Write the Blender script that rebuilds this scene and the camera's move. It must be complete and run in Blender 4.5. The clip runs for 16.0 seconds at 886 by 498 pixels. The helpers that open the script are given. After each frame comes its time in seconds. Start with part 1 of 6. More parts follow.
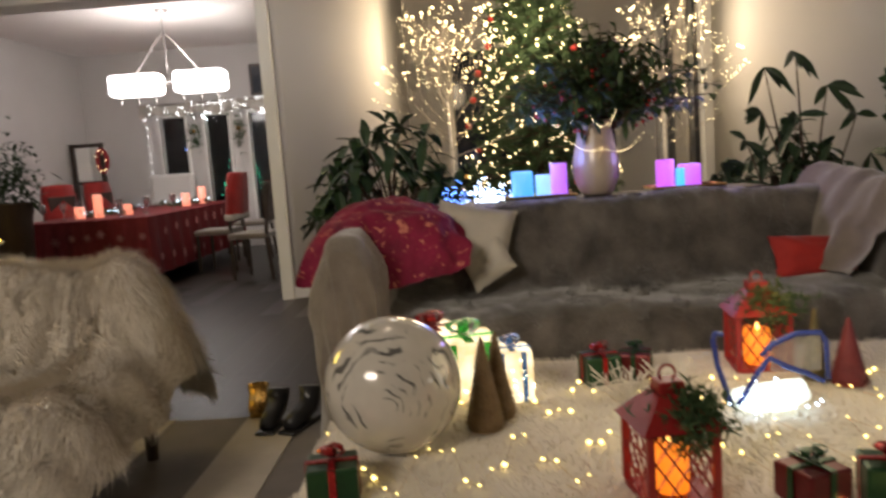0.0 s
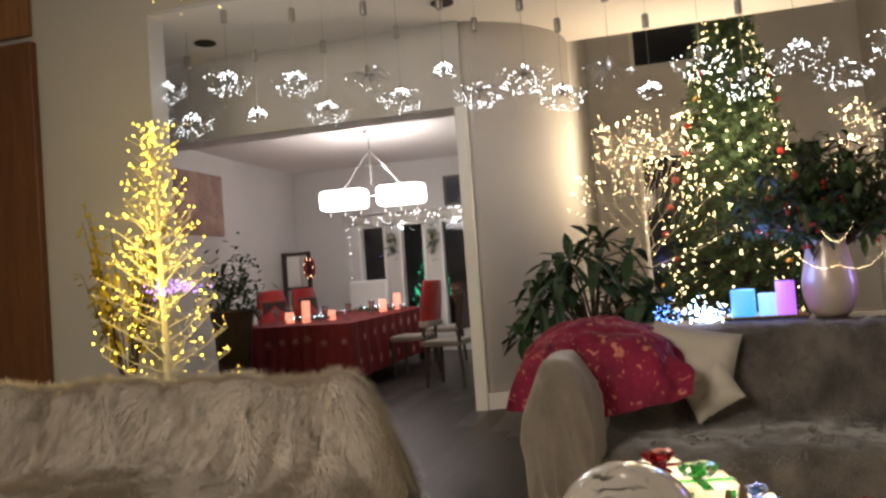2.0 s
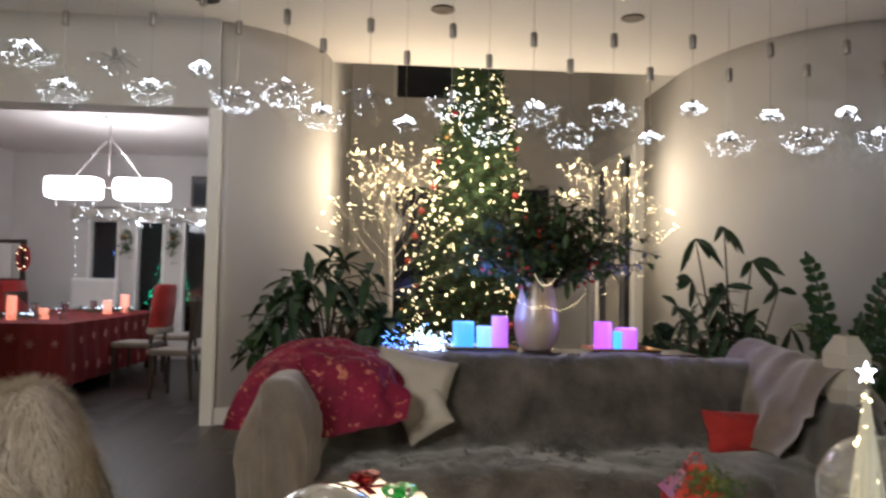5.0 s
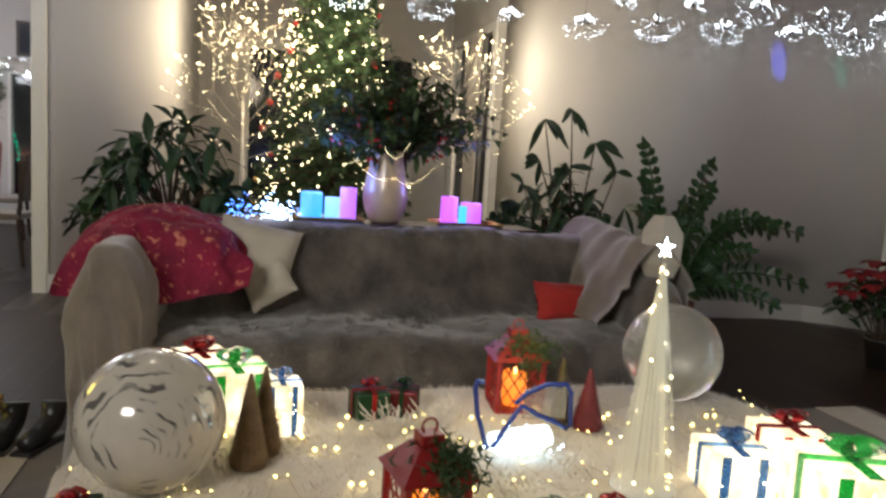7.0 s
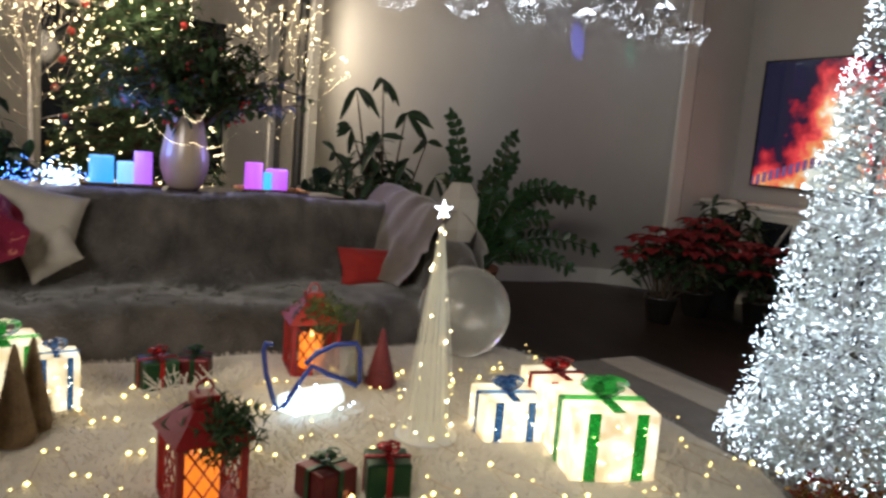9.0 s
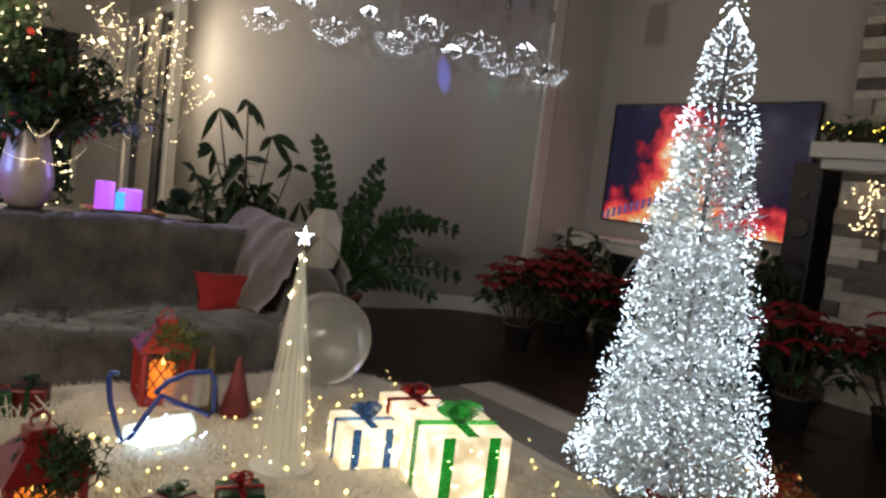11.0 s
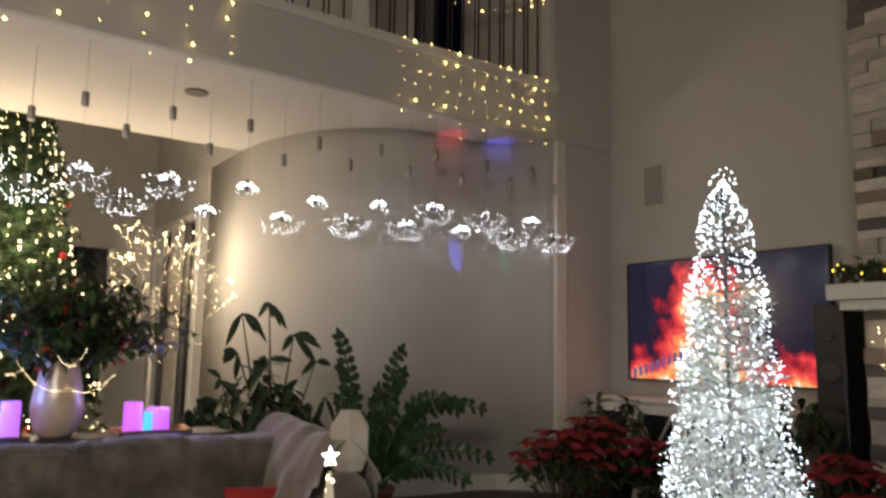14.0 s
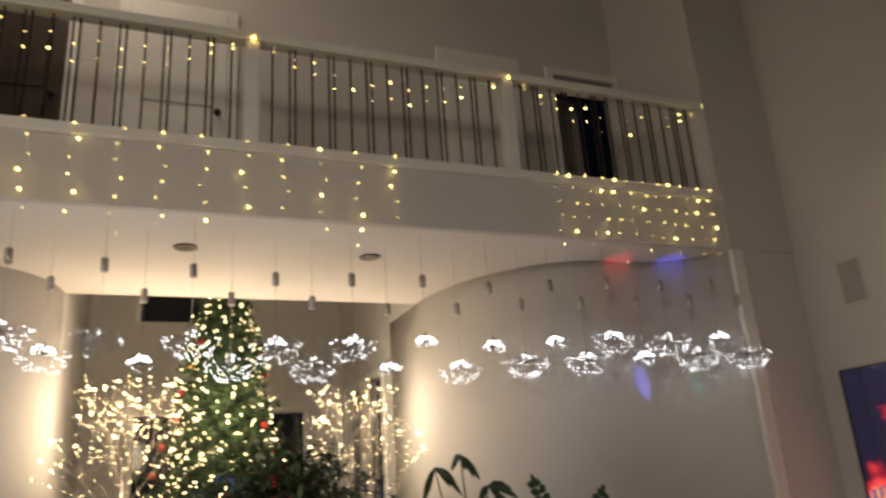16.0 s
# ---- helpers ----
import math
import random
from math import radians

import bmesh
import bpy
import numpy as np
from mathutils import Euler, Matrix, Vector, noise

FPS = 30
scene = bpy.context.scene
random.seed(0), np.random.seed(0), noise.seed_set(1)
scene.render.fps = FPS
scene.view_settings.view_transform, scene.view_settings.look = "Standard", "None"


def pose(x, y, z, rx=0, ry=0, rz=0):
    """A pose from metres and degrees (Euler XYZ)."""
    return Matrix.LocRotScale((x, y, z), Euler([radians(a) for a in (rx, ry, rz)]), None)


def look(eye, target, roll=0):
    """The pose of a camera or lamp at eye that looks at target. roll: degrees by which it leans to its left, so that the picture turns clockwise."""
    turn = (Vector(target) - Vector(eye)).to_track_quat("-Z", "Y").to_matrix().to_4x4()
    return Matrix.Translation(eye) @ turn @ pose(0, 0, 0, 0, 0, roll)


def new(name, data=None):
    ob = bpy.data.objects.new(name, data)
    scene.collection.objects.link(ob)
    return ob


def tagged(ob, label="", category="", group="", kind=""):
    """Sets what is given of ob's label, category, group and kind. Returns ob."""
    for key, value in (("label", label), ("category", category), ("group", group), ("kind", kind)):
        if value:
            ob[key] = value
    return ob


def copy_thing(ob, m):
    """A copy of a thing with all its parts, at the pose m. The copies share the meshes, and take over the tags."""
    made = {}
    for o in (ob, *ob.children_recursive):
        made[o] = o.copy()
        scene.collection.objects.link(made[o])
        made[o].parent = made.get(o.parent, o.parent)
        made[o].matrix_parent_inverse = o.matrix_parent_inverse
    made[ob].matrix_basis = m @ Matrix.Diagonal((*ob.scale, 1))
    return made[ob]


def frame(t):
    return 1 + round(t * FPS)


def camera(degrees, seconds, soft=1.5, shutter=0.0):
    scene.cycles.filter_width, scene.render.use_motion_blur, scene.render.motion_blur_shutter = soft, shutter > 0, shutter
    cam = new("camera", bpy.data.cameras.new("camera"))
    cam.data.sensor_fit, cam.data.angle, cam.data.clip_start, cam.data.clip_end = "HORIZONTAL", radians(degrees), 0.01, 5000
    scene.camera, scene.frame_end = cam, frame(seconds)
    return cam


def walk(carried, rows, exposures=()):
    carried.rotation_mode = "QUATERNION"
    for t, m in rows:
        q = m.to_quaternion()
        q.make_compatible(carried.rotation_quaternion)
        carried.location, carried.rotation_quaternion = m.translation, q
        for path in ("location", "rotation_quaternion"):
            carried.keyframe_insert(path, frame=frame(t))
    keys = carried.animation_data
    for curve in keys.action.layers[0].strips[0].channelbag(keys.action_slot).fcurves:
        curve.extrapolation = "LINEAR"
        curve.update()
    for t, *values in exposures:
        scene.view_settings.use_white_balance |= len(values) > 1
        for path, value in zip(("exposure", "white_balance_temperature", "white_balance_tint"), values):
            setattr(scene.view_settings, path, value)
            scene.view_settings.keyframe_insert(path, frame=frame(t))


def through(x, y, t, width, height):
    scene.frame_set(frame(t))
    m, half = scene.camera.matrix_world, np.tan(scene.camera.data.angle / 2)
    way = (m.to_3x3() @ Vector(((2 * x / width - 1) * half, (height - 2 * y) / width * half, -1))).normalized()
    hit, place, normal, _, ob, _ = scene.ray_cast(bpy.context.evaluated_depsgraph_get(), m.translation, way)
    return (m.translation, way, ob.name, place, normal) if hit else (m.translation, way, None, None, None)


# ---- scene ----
# camera: seconds, x, y, z, tilt, lean, turn
cam = camera(61.61, 16.0, soft=2.6, shutter=0.5)
PATH = [
    (0.0, 0.012, -0.001, 1.107, 83.07, 4.1, 1.39),
    (0.5, -0.051, 0.023, 1.165, 85.22, 4.9, 5.47),
    (1.0, -0.092, 0.032, 1.177, 88.31, 4.85, 10.36),
    (1.5, -0.108, 0.048, 1.184, 90.48, 4.77, 13.88),
    (2.0, -0.121, 0.046, 1.191, 91.89, 4.12, 15.19),
    (2.5, -0.123, 0.038, 1.214, 93.12, 3.46, 15.22),
    (3.0, -0.131, 0.031, 1.22, 93.83, 2.5, 13.8),
    (3.5, -0.121, 0.011, 1.229, 94.23, 1.6, 10.81),
    (4.0, -0.099, 0.003, 1.232, 94.37, 0.7, 6.02),
    (4.5, -0.075, 0.012, 1.211, 93.76, -0.26, 0.91),
    (4.7, -0.068, 0.021, 1.212, 93.35, -0.63, -1.21),
    (6.8, 0.008, -0.0, 1.215, 84.22, -3.31, -13.34),
    (7.0, 0.013, -0.005, 1.21, 83.21, -3.49, -14.34),
    (7.5, 0.039, -0.02, 1.199, 81.61, -3.79, -16.44),
    (8.0, 0.073, -0.039, 1.188, 80.89, -4.1, -19.9),
    (8.5, 0.098, -0.062, 1.187, 81.1, -4.32, -23.62),
    (9.0, 0.113, -0.093, 1.198, 81.95, -4.64, -27.34),
    (9.5, 0.117, -0.116, 1.201, 82.77, -5.13, -30.63),
    (10.0, 0.113, -0.126, 1.198, 83.5, -5.82, -33.54),
    (10.2, 0.111, -0.124, 1.199, 83.75, -6.13, -34.49),
    (12.3, 0.11, -0.142, 1.236, 88.04, -6.16, -39.7),
    (12.5, 0.109, -0.14, 1.242, 88.8, -5.74, -39.63),
    (13.0, 0.104, -0.139, 1.255, 90.82, -4.71, -39.07),
    (13.5, 0.094, -0.157, 1.283, 94.3, -2.91, -37.52),
    (14.0, 0.085, -0.186, 1.325, 97.54, -1.0, -35.57),
    (14.5, 0.088, -0.19, 1.332, 100.6, 0.79, -32.94),
    (15.0, 0.091, -0.174, 1.341, 103.29, 2.23, -30.18),
    (15.5, 0.076, -0.18, 1.366, 106.24, 3.15, -26.68),
    (16.0, 0.051, -0.173, 1.38, 108.05, 3.68, -21.32),
]
walk(cam, [(t, pose(*p)) for t, *p in PATH],
     [(0.0, 0.12, 6450, 10), (3.0, 0.25, 6350, 10), (4.5, 0.15, 5800, 9), (7.0, 0.25, 5750, 6), (8.5, 0.22, 5600, 5), (9.0, -0.05, 5750, 8), (10.0, -0.3, 5850, 9), (12.5, -0.08, 6050, 10), (14.5, 0.15, 6300, 10), (16.0, 0.2, 6400, 11)])

# ---- world and lamps ----
world = bpy.data.worlds.new("world")
scene.world = world
world.use_nodes = True
world.node_tree.nodes["Background"].inputs[0].default_value = (0.02, 0.03, 0.06, 1)
world.node_tree.nodes["Background"].inputs[1].default_value = 0.03


def lamp(name, kind, at, watts, colour, size=0.1, target=None, size_y=None, cone=None, blend=0.8, spread=180, squeeze=1.0):
    data = bpy.data.lights.new(name, kind)
    data.energy, data.color = watts, colour
    if kind == "AREA":
        data.spread = radians(spread)
        data.shape, data.size, data.size_y = "RECTANGLE", size, size_y or size
    else:
        data.shadow_soft_size = size
    if kind == "SPOT":
        data.spot_size, data.spot_blend = radians(cone), blend
    ob = new(name, data)
    ob.matrix_world = look(at, target) if target else pose(*at)
    if kind == "SPOT":
        ob.matrix_world = ob.matrix_world @ Matrix.Rotation(radians(14), 4, "Z") @ Matrix.Diagonal((squeeze, 1, 1, 1))
    return ob


WARM, COOL, AMBER = (1.0, 0.78, 0.52), (0.9, 0.95, 1.0), (1.0, 0.72, 0.1)
lamp("chandelier_light", "AREA", (-3.25, 8.55, 2.1), 24, (1.0, 0.93, 0.9), 1.3, (-3.25, 8.55, 0), 0.25)
lamp("chandelier_glow", "POINT", (-3.25, 8.55, 2.42), 36, (1.0, 0.93, 0.9), 0.15)
for px, pw in ((-2.9, 3.0), (-1.6, 3.0), (-0.3, 3.0), (1.0, 1.6), (2.3, 0.4), (3.4, 0.2)):
    lamp("pendant_light", "POINT", (px, 5.05, 2.5), pw, COOL, 0.12)
lamp("amber_tree_light", "POINT", (-2.95, 3.75, 1.35), 24, AMBER, 0.3)
lamp("big_tree_light", "POINT", (0.8, 7.5, 2.2), 52, WARM, 0.4)
lamp("twig_light", "POINT", (-0.1, 7.15, 2.3), 33, (1.0, 0.76, 0.48), 0.25)
lamp("twig_light", "POINT", (2.2, 7.5, 2.3), 25, (1.0, 0.8, 0.55), 0.25)
lamp("white_tree_light", "POINT", (2.95, 1.72, 0.5), 8, COOL, 0.25)
lamp("white_tree_light", "POINT", (2.95, 1.72, 1.0), 5, COOL, 0.2)
lamp("screen_light", "AREA", (5.74, 3.7, 1.6), 0.4, (1.0, 0.5, 0.4), 1.9, (0, 3.7, 1.2), 1.0)
lamp("upper_hall_light", "POINT", (-0.6, 5.3, 6.9), 36, (1.0, 0.8, 0.58), 0.3)
# added warm fill from behind the camera, without a visible fixture
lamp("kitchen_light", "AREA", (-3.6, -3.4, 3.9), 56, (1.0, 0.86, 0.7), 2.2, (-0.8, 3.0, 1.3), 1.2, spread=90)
lamp("candle_light", "POINT", (0.93, 2.25, 0.62), 0.25, (1.0, 0.35, 0.05), 0.05)
lamp("table_string_light", "POINT", (0.75, 2.0, 0.8), 6, (1.0, 0.82, 0.5), 0.3)
lamp("gift_box_light", "POINT", (1.3, 1.3, 0.75), 1.5, (1.0, 0.92, 0.75), 0.1)
lamp("candle_light", "POINT", (0.35, 3.8, 1.12), 5.0, (0.2, 0.28, 1.0), 0.08)
lamp("candle_light", "POINT", (1.2, 3.8, 1.1), 3.5, (0.4, 0.3, 1.0), 0.08)
lamp("projector_beam", "SPOT", (3.6, 2.2, 0.9), 420, (0.12, 0.15, 1.0), 0.02, (4.3, 5.5, 2.2), None, 6, squeeze=0.45)
lamp("projector_beam", "SPOT", (3.6, 2.2, 0.9), 500, (0.1, 0.12, 1.0), 0.02, (4.75, 5.45, 3.37), None, 5)
lamp("projector_beam", "SPOT", (3.6, 2.2, 0.9), 380, (1.0, 0.08, 0.1), 0.02, (4.2, 5.5, 3.37), None, 5)
lamp("projector_beam", "SPOT", (3.6, 2.2, 0.9), 90, (0.05, 0.9, 0.6), 0.02, (4.85, 5.5, 2.2), None, 5, squeeze=0.35)

# ---- materials ----
def material(name, colour, rough=0.6, metal=0.0, second=None, scale=6.0, fine=60.0, bump=0.15, depth=0.004,
             stretch=(1, 1, 1), coat=0.0, sheen=0.0, glow=None, power=0.0, clear=0.0, piece=0.0, through=0.0):
    """A procedural surface: two scales of colour variation and a fine relief."""
    m = bpy.data.materials.new(name)
    m.use_nodes = True
    nt = m.node_tree
    b = nt.nodes["Principled BSDF"]
    n, l = nt.nodes.new, nt.links.new
    second = second or tuple(c * 0.8 for c in colour)
    tc, mp = n("ShaderNodeTexCoord"), n("ShaderNodeMapping")
    mp.inputs["Scale"].default_value = stretch
    l(tc.outputs["Object"], mp.inputs["Vector"])
    big, small = n("ShaderNodeTexNoise"), n("ShaderNodeTexNoise")
    for t, s, d in ((big, scale, 3), (small, fine, 4)):
        t.inputs["Scale"].default_value, t.inputs["Detail"].default_value = s, d
        l(mp.outputs["Vector"], t.inputs["Vector"])
    add = n("ShaderNodeMath")
    add.operation = "MULTIPLY_ADD"
    add.inputs[1].default_value = 0.45
    l(small.outputs["Fac"], add.inputs[0])
    l(big.outputs["Fac"], add.inputs[2])
    ramp = n("ShaderNodeMapRange")
    ramp.inputs["From Min"].default_value, ramp.inputs["From Max"].default_value = 0.45, 1.0
    l(add.outputs[0], ramp.inputs["Value"])
    mix = n("ShaderNodeMix")
    mix.data_type = "RGBA"
    mix.inputs["A"].default_value, mix.inputs["B"].default_value = (*colour, 1), (*second, 1)
    l(ramp.outputs[0], mix.inputs["Factor"])
    out = mix.outputs["Result"]
    if piece:
        info, hsv, mr = n("ShaderNodeObjectInfo"), n("ShaderNodeHueSaturation"), n("ShaderNodeMapRange")
        mr.inputs["To Min"].default_value, mr.inputs["To Max"].default_value = 1 - piece, 1 + piece
        l(info.outputs["Random"], mr.inputs["Value"])
        l(mr.outputs[0], hsv.inputs["Value"])
        l(out, hsv.inputs["Color"])
        out = hsv.outputs["Color"]
    l(out, b.inputs["Base Color"])
    rr = n("ShaderNodeMapRange")
    rr.inputs["To Min"].default_value, rr.inputs["To Max"].default_value = max(0.02, rough - 0.08), min(1, rough + 0.1)
    l(small.outputs["Fac"], rr.inputs["Value"])
    l(rr.outputs[0], b.inputs["Roughness"])
    b.inputs["Metallic"].default_value = metal
    b.inputs["Coat Weight"].default_value = coat
    b.inputs["Sheen Weight"].default_value = sheen
    b.inputs["Transmission Weight"].default_value = clear
    b.inputs["Subsurface Weight"].default_value = through
    if bump:
        bp = n("ShaderNodeBump")
        bp.inputs["Strength"].default_value, bp.inputs["Distance"].default_value = bump, depth
        l(add.outputs[0], bp.inputs["Height"])
        l(bp.outputs["Normal"], b.inputs["Normal"])
    if glow:
        b.inputs["Emission Color"].default_value = (*glow, 1)
        b.inputs["Emission Strength"].default_value = power
        m.cycles.emission_sampling = "NONE"
    return m


M_WALL = material("wall_paint", (0.62, 0.6, 0.58), 0.85, second=(0.57, 0.55, 0.53), scale=1.2, fine=180, bump=0.08, depth=0.002)
M_WHITE = material("white_paint", (0.8, 0.79, 0.76), 0.45, second=(0.74, 0.73, 0.7), scale=2, fine=120, bump=0.05, depth=0.001)
M_CEIL = material("ceiling_paint", (0.78, 0.74, 0.7), 0.9, second=(0.73, 0.69, 0.66), scale=1, fine=200, bump=0.08, depth=0.002)
M_PLANK = material("dark_floor_wood", (0.018, 0.012, 0.009), 0.42, second=(0.036, 0.024, 0.017), scale=2.5, fine=40, bump=0.12, depth=0.001, stretch=(0.5, 8, 1), piece=0.3)
M_PLANK.node_tree.nodes["Principled BSDF"].inputs["Specular IOR Level"].default_value = 0.22
M_RUG_L = material("pale_rug_pile", (0.5, 0.44, 0.35), 0.95, second=(0.38, 0.33, 0.26), scale=8, fine=250, bump=0.6, depth=0.006, sheen=0.3)
M_RUG_D = material("grey_rug_pile", (0.16, 0.13, 0.105), 0.95, second=(0.11, 0.09, 0.075), scale=8, fine=250, bump=0.6, depth=0.006, sheen=0.2)
M_TIMBER = material("orange_brown_wood", (0.22, 0.085, 0.03), 0.45, second=(0.13, 0.05, 0.018), scale=3, fine=30, bump=0.1, depth=0.002, stretch=(6, 6, 0.5))
M_DARKWOOD = material("dark_brown_wood", (0.05, 0.03, 0.02), 0.4, second=(0.025, 0.015, 0.01), scale=5, fine=40, bump=0.1, depth=0.001, stretch=(4, 4, 0.6))
M_IRON = material("bronze_iron", (0.06, 0.04, 0.03), 0.45, 0.8, second=(0.035, 0.025, 0.02), scale=12, fine=90, bump=0.08, depth=0.001)
M_BLACK = material("black_plastic", (0.012, 0.012, 0.014), 0.35, second=(0.02, 0.02, 0.022), scale=10, fine=200, bump=0.04, depth=0.0005)
M_GLASS = material("window_glass", (0.02, 0.025, 0.035), 0.05, second=(0.015, 0.018, 0.025), scale=1, fine=3, bump=0)
M_STEEL = material("brushed_steel", (0.45, 0.42, 0.4), 0.35, 0.9, second=(0.36, 0.34, 0.33), scale=10, fine=120, bump=0.05, depth=0.0005)
M_STONE_L = material("pale_ledge_stone", (0.68, 0.64, 0.58), 0.85, second=(0.46, 0.43, 0.4), scale=9, fine=60, bump=0.6, depth=0.012, piece=0.22)
M_STONE_D = material("grey_ledge_stone", (0.2, 0.185, 0.175), 0.85, second=(0.11, 0.1, 0.1), scale=9, fine=60, bump=0.6, depth=0.012, piece=0.3)
M_STONE_T = material("tan_ledge_stone", (0.3, 0.25, 0.2), 0.85, second=(0.2, 0.16, 0.13), scale=9, fine=60, bump=0.6, depth=0.012, piece=0.3)
M_MORTAR = material("stone_backing", (0.16, 0.15, 0.14), 0.95)


# ---- mesh helpers ----
class Shape:
    """Collects vertices and faces of one mesh."""

    def __init__(self):
        self.v, self.f, self.n = [], [], 0

    def add(self, verts, faces):
        self.v.extend([tuple(p) for p in verts])
        self.f.extend([tuple(i + self.n for i in f) for f in faces])
        self.n += len(verts)
        return self

    def box(self, c, s, rz=0.0, rx=0.0):
        m = pose(*c, rx, 0, rz)
        x, y, z = s[0] / 2, s[1] / 2, s[2] / 2
        pts = [(-x, -y, -z), (x, -y, -z), (x, y, -z), (-x, y, -z), (-x, -y, z), (x, -y, z), (x, y, z), (-x, y, z)]
        return self.add([m @ Vector(p) for p in pts], [(0, 3, 2, 1), (4, 5, 6, 7), (0, 1, 5, 4), (1, 2, 6, 5), (2, 3, 7, 6), (3, 0, 4, 7)])

    def span(self, a, b):
        return self.box([(p + q) / 2 for p, q in zip(a, b)], [abs(q - p) for p, q in zip(a, b)])

    def rod(self, a, b, r0, r1=None, seg=8, caps=True):
        return self.pipe([a, b], [r0, r0 if r1 is None else r1], seg, caps)

    def pipe(self, pts, radii, seg=8, caps=True):
        pts = [Vector(p) for p in pts]
        if not isinstance(radii, (list, tuple)):
            radii = [radii] * len(pts)
        vs, fs = [], []
        up = None
        for i, p in enumerate(pts):
            d = (pts[min(i + 1, len(pts) - 1)] - pts[max(i - 1, 0)]).normalized()
            if up is None:
                up = Vector((0, 0, 1)) if abs(d.z) < 0.9 else Vector((1, 0, 0))
            s = d.cross(up).normalized()
            up = s.cross(d).normalized()
            for k in range(seg):
                a = math.tau * k / seg
                vs.append(p + radii[i] * (math.cos(a) * s + math.sin(a) * up))
        for i in range(len(pts) - 1):
            for k in range(seg):
                j = (k + 1) % seg
                fs.append((i * seg + k, i * seg + j, i * seg + seg + j, i * seg + seg + k))
        if caps:
            fs.append(tuple(range(seg)))
            fs.append(tuple(reversed(range((len(pts) - 1) * seg, len(pts) * seg))))
        return self.add(vs, fs)

    def lathe(self, c, profile, seg=24):
        vs, fs = [], []
        for r, z in profile:
            for k in range(seg):
                a = math.tau * k / seg
                vs.append((c[0] + r * math.cos(a), c[1] + r * math.sin(a), c[2] + z))
        for i in range(len(profile) - 1):
            for k in range(seg):
                j = (k + 1) % seg
                fs.append((i * seg + k, i * seg + j, i * seg + seg + j, i * seg + seg + k))
        if profile[0][0] > 1e-4:
            fs.append(tuple(reversed(range(seg))))
        if profile[-1][0] > 1e-4:
            fs.append(tuple(range((len(profile) - 1) * seg, len(profile) * seg)))
        return self.add(vs, fs)

    def ball(self, c, r, seg=16, squash=1.0):
        k = seg // 2
        return self.lathe(c, [(max(1e-5, r * math.sin(math.pi * i / k)), -r * squash * math.cos(math.pi * i / k)) for i in range(k + 1)], seg)

    def bead(self, c, r):
        x, y, z = c
        return self.add([(x + r, y, z), (x - r, y, z), (x, y + r, z), (x, y - r, z), (x, y, z + r), (x, y, z - r)],
                        [(0, 2, 4), (2, 1, 4), (1, 3, 4), (3, 0, 4), (2, 0, 5), (1, 2, 5), (3, 1, 5), (0, 3, 5)])

    def leaf(self, base, way, length, width, normal=None, droop=0.25, fold=0.15):
        """A pointed, folded and drooping leaf of two halves."""
        base, way = Vector(base), Vector(way).normalized()
        nrm = Vector(normal) if normal else Vector((0, 0, 1))
        side = way.cross(nrm)
        if side.length < 1e-3:
            side = way.cross(Vector((1, 0, 0)))
        side.normalize()
        nrm = side.cross(way).normalized()
        rows = []
        for u, wd in ((0, 0.05), (0.3, 0.8), (0.6, 1.0), (0.85, 0.55), (1, 0.02)):
            c = base + way * (length * u) - Vector((0, 0, 1)) * (droop * length * u * u)
            h = side * (width / 2 * wd)
            lift = nrm * (fold * width * wd)
            rows += [c - h + lift, c, c + h + lift]
        fs = []
        for i in range(4):
            a = 3 * i
            fs += [(a, a + 1, a + 4, a + 3), (a + 1, a + 2, a + 5, a + 4)]
        return self.add(rows, fs)

    def grid(self, rows, close=False):
        """Faces over a list of equally long rows of points."""
        w = len(rows[0])
        fs = []
        for i in range(len(rows) - 1):
            for k in range(w - (0 if close else 1)):
                j = (k + 1) % w
                fs.append((i * w + k, i * w + j, i * w + w + j, i * w + w + k))
        return self.add([p for r in rows for p in r], fs)

    def wall(self, path, z0, z1, thick):
        """A wall along a polyline, its thickness to the left of the way along it."""
        pts = [Vector((x, y, 0)) for x, y in path]
        off = []
        for i, p in enumerate(pts):
            d = (pts[min(i + 1, len(pts) - 1)] - pts[max(i - 1, 0)]).normalized()
            off.append(p + Vector((-d.y, d.x, 0)) * thick)
        ring = []
        for p, q in zip(pts, off):
            ring.append([(p.x, p.y, z0), (p.x, p.y, z1), (q.x, q.y, z1), (q.x, q.y, z0)])
        self.grid(ring, close=True)
        k = self.n - 4 * len(pts)
        self.f += [(k, k + 1, k + 2, k + 3), (self.n - 1, self.n - 2, self.n - 3, self.n - 4)]
        return self


def link(name, shape, mat, parent=None, smooth=False, bevel=0.0, label="", flip=True):
    me = bpy.data.meshes.new(name)
    me.from_pydata(shape.v, [], shape.f)
    me.validate()
    if flip:
        bm = bmesh.new()
        bm.from_mesh(me)
        bmesh.ops.recalc_face_normals(bm, faces=bm.faces)
        bm.to_mesh(me)
        bm.free()
    if mat:
        me.materials.append(mat)
    if smooth:
        me.polygons.foreach_set("use_smooth", [True] * len(me.polygons))
    ob = new(name, me)
    if parent:
        ob.parent = parent
    if bevel:
        b = ob.modifiers.new("bevel", "BEVEL")
        b.width, b.segments, b.limit_method = bevel, 2, "ANGLE"
    if label:
        ob["label"] = label
    return ob


def part(name, shape, mat, parent, label="", smooth=False, bevel=0.0, flip=True):
    return link(name, shape, mat, parent, smooth, bevel, label, flip)


